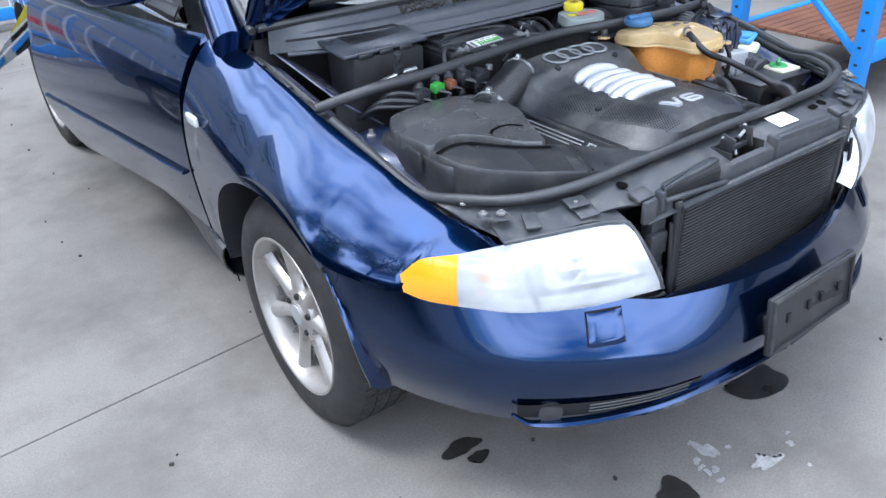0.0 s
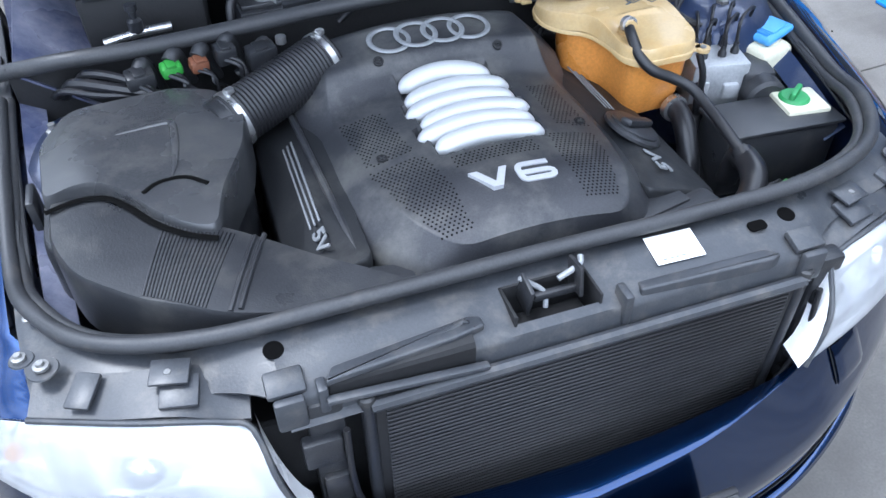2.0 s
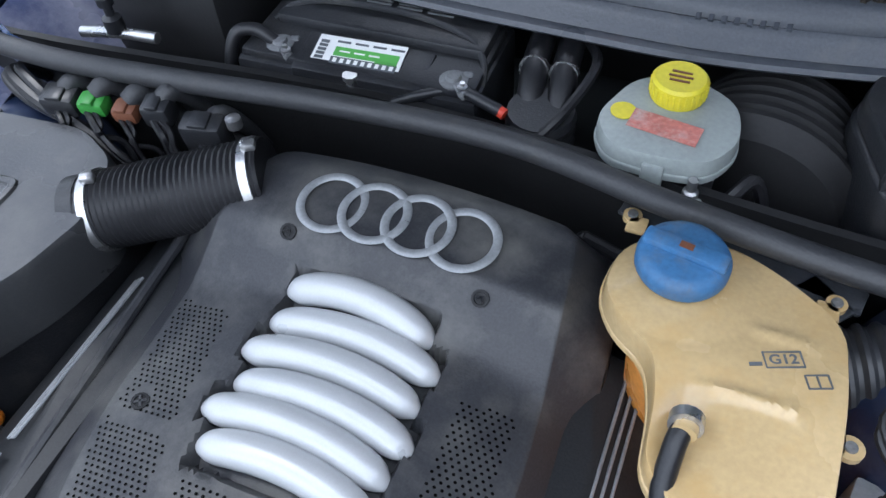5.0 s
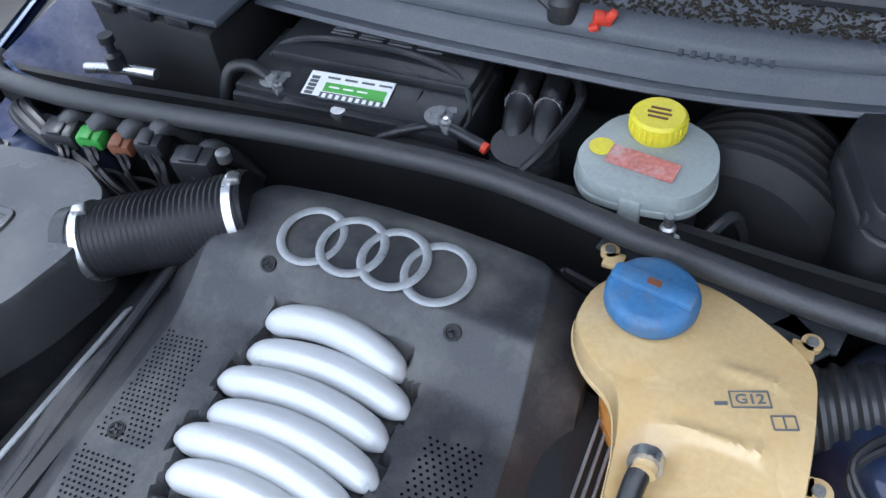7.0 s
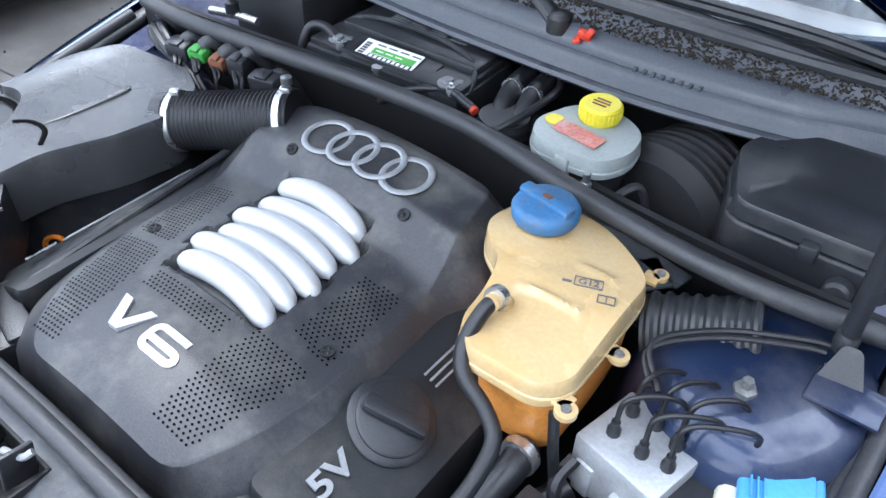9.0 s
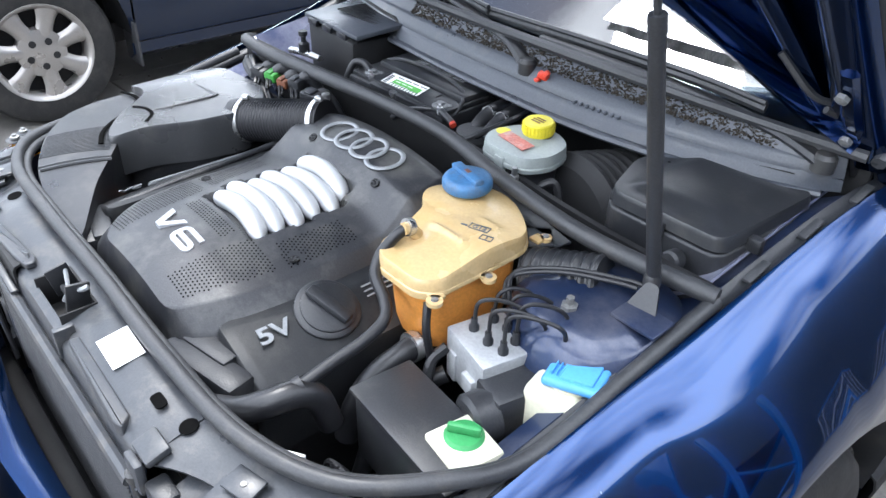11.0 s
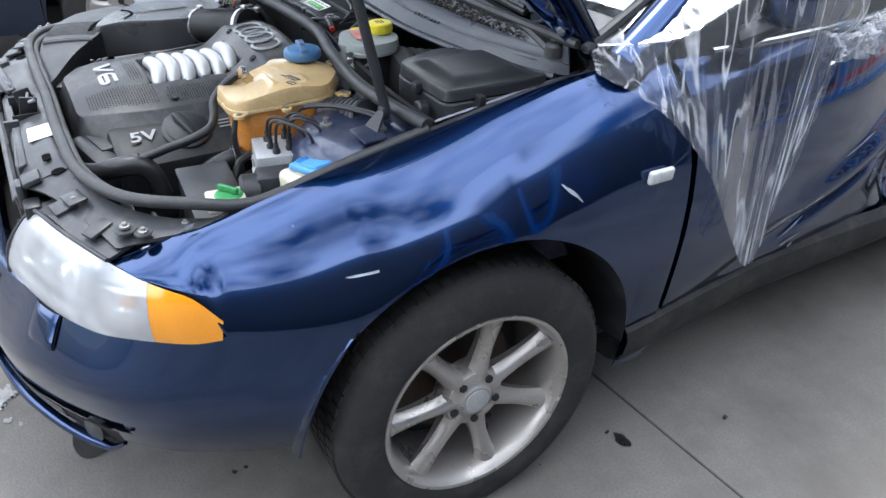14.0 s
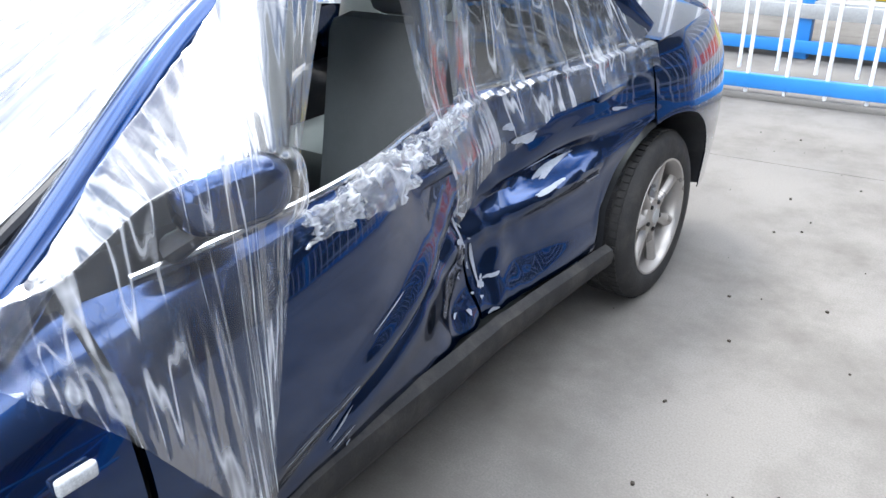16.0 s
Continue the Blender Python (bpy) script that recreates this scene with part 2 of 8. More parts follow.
M = dict(
    paint=mat("blue_metallic_paint", (0.0040, 0.027, 0.100), 0.17, 0.95, 1.0, 0.12, 3.0, 900.0, 0.0, coat_ior=1.46),
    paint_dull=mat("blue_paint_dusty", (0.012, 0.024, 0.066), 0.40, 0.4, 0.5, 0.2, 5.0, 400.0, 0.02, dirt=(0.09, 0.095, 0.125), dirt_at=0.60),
    # paler than paint_dull: real dust, plus sky sheen put into the colour
    paint_bay=mat("blue_paint_dust_and_sheen", (0.060, 0.072, 0.140), 0.34, 0.2, 0.6, 0.2, 4.0, 400.0, 0.02, dirt=(0.25, 0.255, 0.32), dirt_at=0.50),
    paint_other=mat("navy_paint", (0.004, 0.016, 0.050), 0.34, 0.8, 1.0, 0.1, 3.0, 900.0, 0.0),
    plastic=mat("black_plastic", (0.020, 0.021, 0.024), 0.40, 0, 0, 0.3, 9.0, 350.0, 0.25, dirt=(0.055, 0.052, 0.05), dirt_at=0.66),
    plastic_grey=mat("grey_black_plastic", (0.024, 0.025, 0.028), 0.36, 0, 0, 0.25, 7.0, 350.0, 0.15, dirt=(0.065, 0.063, 0.059), dirt_at=0.62),
    dusty=mat("dusty_cover_plastic", (0.026, 0.027, 0.031), 0.40, 0, 0, 0.35, 5.0, 420.0, 0.12, dirt=(0.10, 0.098, 0.092), dirt_at=0.58),
    camcover=mat("black_cam_cover_plastic", (0.015, 0.016, 0.018), 0.50, 0, 0, 0.35, 5.0, 420.0, 0.12, dirt=(0.050, 0.049, 0.047), dirt_at=0.62, spec=0.35),
    slam=mat("slam_panel_plastic", (0.040, 0.043, 0.049), 0.38, 0, 0, 0.2, 14.0, 300.0, 0.12, dirt=(0.095, 0.090, 0.084), dirt_at=0.62),
    boxlid=mat("dusty_box_lid", (0.042, 0.043, 0.046), 0.31, 0, 0, 0.15, 6.0, 350.0, 0.08, dirt=(0.080, 0.079, 0.076), dirt_at=0.60, spec=0.7),
    rubber=mat("black_rubber", (0.032, 0.033, 0.036), 0.50, 0, 0, 0.3, 12.0, 300.0, 0.2, dirt=(0.07, 0.065, 0.06), dirt_at=0.68),
    tyre=mat("tyre_rubber", (0.026, 0.0255, 0.0255), 0.75, 0, 0, 0.3, 8.0, 260.0, 0.3, dirt=(0.050, 0.047, 0.044), dirt_at=0.6, spec=0.25),
    sill=mat("dusty_sill_plastic", (0.017, 0.017, 0.018), 0.60, 0, 0, 0.3, 6.0, 200.0, 0.3, dirt=(0.046, 0.043, 0.039), dirt_at=0.56, spec=0.3),
    hose=mat("hose_rubber", (0.013, 0.013, 0.015), 0.40, 0, 0, 0.3, 15.0, 300.0, 0.15),
    dark=mat("deep_black_metal", (0.008, 0.008, 0.009), 0.7, 0, 0, 0.3, 8.0, 200.0, 0.2),
    # near-black that paints the shade inside openings
    hole=mat("opening_shade_black", (0.003, 0.003, 0.003), 0.95, 0, 0, 0.2, 8.0, 200.0, 0.0, spec=0.05),
    silver=mat("silver_painted_runners", (0.48, 0.49, 0.50), 0.34, 0.15, 0.2, 0.05, 9.0, 500.0, 0.05),
    letter=mat("grey_letters", (0.42, 0.43, 0.45), 0.4, 0.2, 0, 0.08, 9.0, 300.0, 0.05),
    ring=mat("dull_ring_metal", (0.26, 0.27, 0.28), 0.45, 0.3, 0, 0.2, 30.0, 300.0, 0.1),
    alloy=mat("alloy_wheel_paint", (0.34, 0.32, 0.30), 0.34, 0.5, 0.3, 0.12, 9.0, 300.0, 0.06, dirt=(0.16, 0.12, 0.09), dirt_at=0.70),
    steel=mat("bright_steel", (0.55, 0.55, 0.55), 0.3, 0.9, 0, 0.15, 20.0, 300.0, 0.1),
    rust=mat("rusty_brake_iron", (0.060, 0.042, 0.032), 0.6, 0.4, 0, 0.4, 14.0, 200.0, 0.3),
    bolt=mat("dull_zinc_bolt", (0.24, 0.24, 0.235), 0.45, 0.5, 0, 0.3, 40.0, 300.0, 0.1),
    cast=mat("cast_aluminium", (0.42, 0.43, 0.44), 0.5, 0.5, 0, 0.15, 20.0, 200.0, 0.3),
    cast_dull=mat("dull_lead", (0.20, 0.205, 0.21), 0.6, 0.3, 0, 0.25, 40.0, 250.0, 0.4),
    tank=mat("aged_amber_tank_plastic", (0.56, 0.405, 0.20), 0.26, 0, 0.3, 0.10, 7.0, 200.0, 0.03, dirt=(0.56, 0.36, 0.14), dirt_at=0.60),
    fluid=mat("coolant_filled_plastic", (0.62, 0.25, 0.05), 0.35, 0, 0.1, 0.2, 9.0, 200.0, 0.08),
    white_tank=mat("milky_plastic", (0.31, 0.34, 0.325), 0.4, 0, 0, 0.12, 9.0, 200.0, 0.08),
    bottle=mat("yellowed_white_plastic", (0.62, 0.60, 0.46), 0.4, 0, 0, 0.1, 9.0, 200.0, 0.05),
    blue_cap=mat("blue_cap_plastic", (0.045, 0.14, 0.29), 0.5, 0, 0, 0.25, 20.0, 200.0, 0.1, dirt=(0.10, 0.13, 0.17), dirt_at=0.6),
    sky_cap=mat("light_blue_cap", (0.08, 0.29, 0.62), 0.42, 0, 0, 0.1, 20.0, 200.0, 0.05),
    green=mat("green_cap_plastic", (0.04, 0.26, 0.08), 0.45, 0, 0, 0.15, 20.0, 200.0, 0.1),
    lime=mat("lime_plug", (0.045, 0.26, 0.04), 0.45, 0, 0, 0.15, 20.0, 200.0, 0.1),
    yellow=mat("yellow_cap_plastic", (0.70, 0.60, 0.03), 0.42, 0, 0, 0.1, 20.0, 200.0, 0.08),
    red=mat("red_plastic", (0.65, 0.06, 0.03), 0.45, 0, 0, 0.15, 20.0, 200.0, 0.1),
    faded_red=mat("faded_red_label", (0.50, 0.17, 0.14), 0.6, 0, 0, 0.3, 30.0, 200.0, 0.1, dirt=(0.5, 0.45, 0.42), dirt_at=0.6),
    orange=mat("orange_plastic", (0.75, 0.22, 0.02), 0.45, 0, 0, 0.15, 20.0, 200.0, 0.1),
    brown=mat("brown_connector", (0.16, 0.06, 0.03), 0.5, 0, 0, 0.15, 20.0, 200.0, 0.1),
    amber=mat("amber_lens", (0.90, 0.34, 0.01), 0.12, 0, 0.8, 0.06, 20.0, 300.0, 0.03),
    reflector=mat("lamp_reflector", (0.86, 0.87, 0.88), 0.22, 0.55, 0, 0.06, 12.0, 100.0, 0.05),
    repeater=mat("repeater_plastic", (0.50, 0.52, 0.53), 0.2, 0.0, 0.5, 0.25, 60.0, 300.0, 0.1),
    lampwhite=mat("lamp_inner_chrome", (0.90, 0.91, 0.92), 0.30, 0.75, 0.0, 0.05, 12.0, 100.0, 0.05),
    lampstrip=mat("lamp_white_strip", (0.93, 0.935, 0.94), 0.25, 0.0, 0.4, 0.03, 12.0, 100.0, 0.0),
    paper=mat("white_paper_label", (0.80, 0.80, 0.78), 0.7, 0, 0, 0.05, 20.0, 200.0, 0.05),
    printbar=mat("label_print", (0.10, 0.11, 0.12), 0.6, 0, 0, 0.1, 20.0, 200.0, 0.0),
    printgreen=mat("label_green", (0.10, 0.38, 0.07), 0.5, 0, 0, 0.1, 20.0, 200.0, 0.0),
    cowl=mat("cowl_plastic", (0.062, 0.068, 0.081), 0.36, 0, 0, 0.2, 7.0, 300.0, 0.15, dirt=(0.105, 0.105, 0.105), dirt_at=0.66),
    leaf=mat("dry_leaf_litter", (0.030, 0.024, 0.017), 0.9, 0, 0, 0.5, 90.0, 400.0, 0.4),
    bluefence=mat("blue_gloss_paint", (0.025, 0.22, 0.62), 0.4, 0, 0.2, 0.12, 5.0, 200.0, 0.05, dirt=(0.10, 0.15, 0.22), dirt_at=0.72),
    whitefence=mat("white_gloss_paint", (0.80, 0.81, 0.82), 0.4, 0, 0.2, 0.06, 5.0, 200.0, 0.05),
    rackwood=mat("brown_deck_boards", (0.16, 0.065, 0.035), 0.7, 0, 0, 0.3, 5.0, 120.0, 0.3),
    greywall=mat("grey_render", (0.35, 0.36, 0.36), 0.8, 0, 0, 0.12, 2.0, 60.0, 0.3),
    skylinewall=mat("dark_skyline_wall", (0.055, 0.060, 0.066), 0.6, 0.2, 0, 0.2, 1.5, 60.0, 0.2),
    kerb=mat("kerb_concrete", (0.20, 0.19, 0.175), 0.85, 0, 0, 0.15, 4.0, 120.0, 0.4),
    trim=mat("chrome_trim", (0.7, 0.7, 0.7), 0.15, 1.0, 0, 0.05, 20.0, 200.0, 0.0),
    seat=mat("grey_seat_cloth", (0.24, 0.245, 0.245), 0.9, 0, 0, 0.15, 9.0, 500.0, 0.4),
    scrape=mat("bare_scraped_metal", (0.34, 0.37, 0.43), 0.4, 0.3, 0, 0.25, 30.0, 300.0, 0.2),
    oil=mat("oil_soaked_concrete", (0.020, 0.019, 0.018), 0.35, 0, 0, 0.4, 12.0, 120.0, 0.2),
    chalk=mat("white_spill", (0.27, 0.27, 0.265), 0.85, 0, 0, 0.3, 30.0, 200.0, 0.3),
    fin=mat("bare_fins", (0.030, 0.030, 0.032), 0.5, 0.3, 0, 0.25, 20.0, 300.0, 0.2),
    screen_glass=clear("screen_glass", (0.55, 0.6, 0.62), 0.35),
    glass=clear("window_glass", (0.75, 0.80, 0.80), 0.5),
    # clouded plastic; part of the white haze stands in for sky glare
    lens=clear("lamp_lens", (0.94, 0.95, 0.96), 0.6, 0.06, streak=0.55, haze=0.27, lines=(3, 3, 3), at=(0.40, 0.75), back=0.10),
    # white ridge lines: milky folds, with the glints along them painted in
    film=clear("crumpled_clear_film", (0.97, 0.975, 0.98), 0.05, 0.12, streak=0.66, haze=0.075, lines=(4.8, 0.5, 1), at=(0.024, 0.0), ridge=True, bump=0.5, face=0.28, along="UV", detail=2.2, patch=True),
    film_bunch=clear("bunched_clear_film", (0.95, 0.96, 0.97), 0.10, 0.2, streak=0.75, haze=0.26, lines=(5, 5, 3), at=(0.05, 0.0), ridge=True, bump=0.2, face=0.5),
    # the white veil paints sky glare on the sheet over the windscreen
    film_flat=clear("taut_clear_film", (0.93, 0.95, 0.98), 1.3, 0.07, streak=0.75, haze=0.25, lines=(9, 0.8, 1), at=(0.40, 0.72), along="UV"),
)


# ---- mesh helpers ----
ORIGIN = {}


def thing(name, loc, label, category, group="", kind=""):
    ob = new(name)
    ob.location = loc
    ob.empty_display_size = 0.1
    ORIGIN[ob] = Vector(loc)
    return tagged(ob, label, category, group, kind)


def part(name, geo, material, parent=None, label="", smooth=True):
    """One mesh object from a bmesh or from (vertices, faces) in world metres."""
    me = bpy.data.meshes.new(name)
    if isinstance(geo, bmesh.types.BMesh):
        geo.to_mesh(me)
        geo.free()
    else:
        me.from_pydata([tuple(v) for v in geo[0]], [], [tuple(f) for f in geo[1]])
    base = ORIGIN.get(parent, Vector((0, 0, 0)))
    me.transform(Matrix.Translation(-base))
    me.materials.append(M[material] if isinstance(material, str) else material)
    if smooth:
        me.polygons.foreach_set("use_smooth", [True] * len(me.polygons))
        me.set_sharp_from_angle(angle=radians(38))
    ob = new(name, me)
    if parent is not None:
        ob.parent = parent
    ORIGIN[ob] = base
    if label:
        ob["label"] = label
    return ob


def join(*geos):
    V, F = [], []
    for v, f in geos:
        k = len(V)
        V += [tuple(p) for p in v]
        F += [tuple(i + k for i in q) for q in f]
    return V, F


def grid(fn, nu, nv, close_u=False, close_v=False):
    """A sheet of points fn(u, v), u and v from 0 to 1."""
    V = [tuple(fn(i / (nu if close_u else nu - 1), j / (nv if close_v else nv - 1))) for i in range(nu) for j in range(nv)]
    F = []
    for i in range(nu if close_u else nu - 1):
        for j in range(nv if close_v else nv - 1):
            a, b = (i + 1) % nu, (j + 1) % nv
            F.append((i * nv + j, a * nv + j, a * nv + b, i * nv + b))
    return V, F


def solid(geo, depth):
    """The sheet with a thickness, pushed in along its normals."""
    bm = bmesh.new()
    vs = [bm.verts.new(v) for v in geo[0]]
    for f in geo[1]:
        if len(set(f)) > 2:
            try:
                bm.faces.new([vs[i] for i in dict.fromkeys(f)])
            except ValueError:
                pass
    bmesh.ops.remove_doubles(bm, verts=bm.verts, dist=1e-5)
    bmesh.ops.recalc_face_normals(bm, faces=bm.faces)
    bmesh.ops.solidify(bm, geom=bm.faces, thickness=depth)
    return bm


def rbox(c, size, r=0.008, rot=(0, 0, 0), taper=1.0, seg=2):
    """A rounded box; taper scales its top."""
    bm = bmesh.new()
    bmesh.ops.create_cube(bm, size=1.0)
    for v in bm.verts:
        k = taper if v.co.z > 0 else 1.0
        v.co = Vector((v.co.x * size[0] * k, v.co.y * size[1] * k, v.co.z * size[2]))
    if r:
        bmesh.ops.bevel(bm, geom=bm.edges[:], offset=min(r, min(size) * 0.45), segments=seg, profile=0.5, affect="EDGES")
    bm.transform(pose(*c, *rot))
    return bm


def geo_of(bm):
    bm.verts.index_update()
    out = [tuple(v.co) for v in bm.verts], [tuple(v.index for v in f.verts) for f in bm.faces]
    bm.free()
    return out


def boxes(*args):
    return join(*[geo_of(rbox(*a)) for a in args])


def smooth_path(pts, n=8):
    """Points along a curve through pts."""
    p = [Vector(q) for q in pts]
    p = [2 * p[0] - p[1]] + p + [2 * p[-1] - p[-2]]
    out = []
    for i in range(1, len(p) - 2):
        for k in range(n):
            t = k / n
            a, b, c, d = p[i - 1:i + 3]
            out.append(0.5 * ((2 * b) + (c - a) * t + (2 * a - 5 * b + 4 * c - d) * t * t + (3 * b - a - 3 * c + d) * t ** 3))
    return out + [p[-2]]


def tube(pts, r, seg=10, n=6, ribs=0.0, pitch=1, flat=1.0, caps=True):
    """A hose or rod along pts; r a number or one for each point of pts; ribs: depth of corrugation."""
    path = smooth_path(pts, n) if n > 1 else [Vector(q) for q in pts]
    rr = np.interp(np.linspace(0, 1, len(path)), np.linspace(0, 1, len(pts)), r) if hasattr(r, "__len__") else [r] * len(path)
    V, F = [], []
    side = None
    for i, p in enumerate(path):
        d = (path[min(i + 1, len(path) - 1)] - path[max(i - 1, 0)]).normalized()
        if side is None:
            side = d.cross(Vector((0, 0, 1)) if abs(d.z) < 0.9 else Vector((1, 0, 0))).normalized()
        side = (side - d * side.dot(d)).normalized()
        up = side.cross(d)
        rad = rr[i] * (1 + (ribs if (i // pitch) % 2 else 0))
        for k in range(seg):
            a = 2 * math.pi * k / seg
            V.append(p + side * math.cos(a) * rad + up * math.sin(a) * rad * flat)
    for i in range(len(path) - 1):
        for k in range(seg):
            F.append((i * seg + k, i * seg + (k + 1) % seg, (i + 1) * seg + (k + 1) % seg, (i + 1) * seg + k))
    if caps:
        F += [tuple(range(seg)), tuple(reversed(range(len(V) - seg, len(V))))]
    return V, F


def lathe(profile, seg=24, m=None):
    """A turned shape about z from (radius, height) pairs, then placed by m."""
    V, F = [], []
    for r, h in profile:
        for k in range(seg):
            a = 2 * math.pi * k / seg
            V.append(Vector((r * math.cos(a), r * math.sin(a), h)))
    for i in range(len(profile) - 1):
        for k in range(seg):
            F.append((i * seg + k, i * seg + (k + 1) % seg, (i + 1) * seg + (k + 1) % seg, (i + 1) * seg + k))
    F += [tuple(reversed(range(seg))), tuple(range(len(V) - seg, len(V)))]
    if m is not None:
        V = [m @ v for v in V]
    return V, F


def prism(outline, z0, z1, r=0.0, m=None, ztop=None):
    """An upright block on a plan outline, its upper edge rounded by r; ztop(x, y) gives a sloping top."""
    c = Vector((sum(p[0] for p in outline) / len(outline), sum(p[1] for p in outline) / len(outline)))
    k = len(outline)
    levels = [(0.0, z0), (0.0, z1 - r)]
    if r:
        levels += [(r * (1 - math.cos(a)), z1 - r + r * math.sin(a)) for a in (0.5, 1.0, math.pi / 2)]
    V, F = [], []
    for inset, z in levels:
        for i, p in enumerate(outline):
            q, s = Vector(outline[i - 1]), Vector(outline[(i + 1) % k])
            t = (s - q).normalized()
            nrm = Vector((t.y, -t.x))
            if nrm.dot(Vector(p) - c) < 0:
                nrm = -nrm
            w = Vector(p) - nrm * inset
            zz = z if ztop is None else z + (ztop(w.x, w.y) if z > z0 + 1e-6 else 0)
            V.append(Vector((w.x, w.y, zz)))
    for j in range(len(levels) - 1):
        for i in range(k):
            F.append((j * k + i, j * k + (i + 1) % k, (j + 1) * k + (i + 1) % k, (j + 1) * k + i))
    F += [tuple(reversed(range(k))), tuple(range(len(V) - k, len(V)))]
    if m is not None:
        V = [m @ v for v in V]
    return V, F


def rounded(pts, r=0.02, n=4):
    """A plan outline with its corners rounded."""
    out = []
    for i, p in enumerate(pts):
        p, a, b = Vector(p), Vector(pts[i - 1]), Vector(pts[(i + 1) % len(pts)])
        d = min(r, (a - p).length * 0.45, (b - p).length * 0.45)
        s, e = p + (a - p).normalized() * d, p + (b - p).normalized() * d
        for k in range(n + 1):
            t = k / n
            out.append(((1 - t) ** 2 * s + 2 * t * (1 - t) * p + t * t * e)[:])
    return out


def mirrored(geo):
    return [(-v[0], v[1], v[2]) for v in geo[0]], [tuple(reversed(f)) for f in geo[1]]


def lerp_table(t, xs, ys):
    return float(np.interp(t, xs, ys))


def curve_table(t, xs, ys):
    """Smooth (monotone cubic) reading of a small table."""
    if t <= xs[0]:
        return ys[0]
    if t >= xs[-1]:
        return ys[-1]
    i = max(j for j in range(len(xs) - 1) if xs[j] <= t)
    h = xs[i + 1] - xs[i]
    s = [(ys[j + 1] - ys[j]) / (xs[j + 1] - xs[j]) for j in range(len(xs) - 1)]

    def slope(j):
        if j == 0:
            return s[0]
        if j == len(xs) - 1:
            return s[-1]
        return 0.0 if s[j - 1] * s[j] <= 0 else 2 * s[j - 1] * s[j] / (s[j - 1] + s[j])
    u = (t - xs[i]) / h
    return (2 * u ** 3 - 3 * u * u + 1) * ys[i] + (u ** 3 - 2 * u * u + u) * h * slope(i) + (-2 * u ** 3 + 3 * u * u) * ys[i + 1] + (u ** 3 - u * u) * h * slope(i + 1)


def text_mesh(words, size, m, depth=0.002, shear=0.0, stretch=1.0):
    """Raised lettering in the built-in font, centred, placed by m."""
    cu = bpy.data.curves.new("letters", "FONT")
    cu.offset = size * 0.022
    cu.body, cu.size, cu.extrude, cu.align_x, cu.align_y, cu.shear = words, size, depth, "CENTER", "CENTER", shear
    ob = new("letters", cu)
    me = bpy.data.meshes.new_from_object(ob.evaluated_get(bpy.context.evaluated_depsgraph_get()))
    V = [m @ Vector((v.co.x * stretch, v.co.y, v.co.z)) for v in me.vertices]
    F = [tuple(p.vertices) for p in me.polygons]
    bpy.data.objects.remove(ob)
    bpy.data.curves.remove(cu)
    bpy.data.meshes.remove(me)
    return V, F


# ---- ground and surroundings ----
def concrete():
    m = mat("worn_concrete", (0.158, 0.149, 0.136), 0.78, 0, 0, 0.26, 1.1, 160.0, 0.35, dirt=(0.098, 0.090, 0.080), dirt_at=0.55)
    return m


M["concrete"] = concrete()
ground = part("ground", ([(-250, -250, -0.008), (250, -250, -0.008), (250, 250, -0.008), (-250, 250, -0.008)], [(0, 1, 2, 3)]), "concrete")
tagged(ground, "wide grey concrete yard floor", "ground", kind="structure")
SLAB = 3.75
turn = pose(0, 0, 0, 0, 0, 4.3)
for ix in range(-2, 2):
    for iy in range(-3, 4):
        c = turn @ Vector((ix * 7.5 + 1.0, 0.475 + (iy + 0.5) * SLAB, -0.02))
        part("slab", rbox(c[:], (7.495, SLAB - 0.005, 0.04), 0.003, (0, 0, 4.3), seg=1), "concrete", ground)


def blob(cx, cy, rx, ry, seed, z=0.003, k=28, rough=0.25):
    """A flat puddle with an uneven outline."""
    rnd = random.Random(seed)
    ph = [rnd.uniform(0, 6.28) for _ in range(5)]
    V = [(cx, cy, z)]
    for i in range(k):
        a = 2 * math.pi * i / k
        f = 1 + rough * sum(math.sin((j + 2) * a + ph[j]) / (j + 1.5) for j in range(5))
        V.append((cx + rx * f * math.cos(a), cy + ry * f * math.sin(a), z))
    return V, [(0, 1 + i, 1 + (i + 1) % k) for i in range(k)]


def stain(name, material, label, *args, **kw):
    ob = part(name, blob(*args, **kw), material)
    tagged(ob, label, "stain")


# ---- car body ----
CAR = thing("car", (0, 0, 0), "dark blue metallic sedan with raised hood and crushed doors on concrete", "car")
HUBZ, ARCH_R, ARCH_Z = 0.31, 0.385, 0.32
REAR_Y = 2.617

PLAN_Y = [-0.91, -0.87, -0.785, -0.70, -0.59, -0.49, -0.36, -0.27, 0.0, 0.45, 1.5, 2.3, 2.8, 3.12, 3.30, 3.40]
PLAN_X = [0.0, 0.25, 0.49, 0.62, 0.73, 0.79, 0.846, 0.866, 0.874, 0.868, 0.872, 0.870, 0.862, 0.83, 0.76, 0.60]


def soft_table(y, xs, ys):
    """The table read with its corners eased, but for the nose."""
    w = 0.08 * min(1.0, max(0.0, (y + 0.52) / 0.15))
    return sum(k * curve_table(y + d * w, xs, ys) for d, k in ((-1, 0.12), (-0.5, 0.23), (0, 0.30), (0.5, 0.23), (1, 0.12)))


def half_width(y):
    return soft_table(y, PLAN_Y, PLAN_X)


def belt_z(y):
    """Height of the inner upper edge of the fender, then of the window sill line."""
    return soft_table(y, [-0.61, -0.3, 0.0, 0.36, 0.6, 1.5, 2.5, 3.5], [0.722, 0.805, 0.868, 0.932, 0.935, 0.95, 0.965, 0.985])


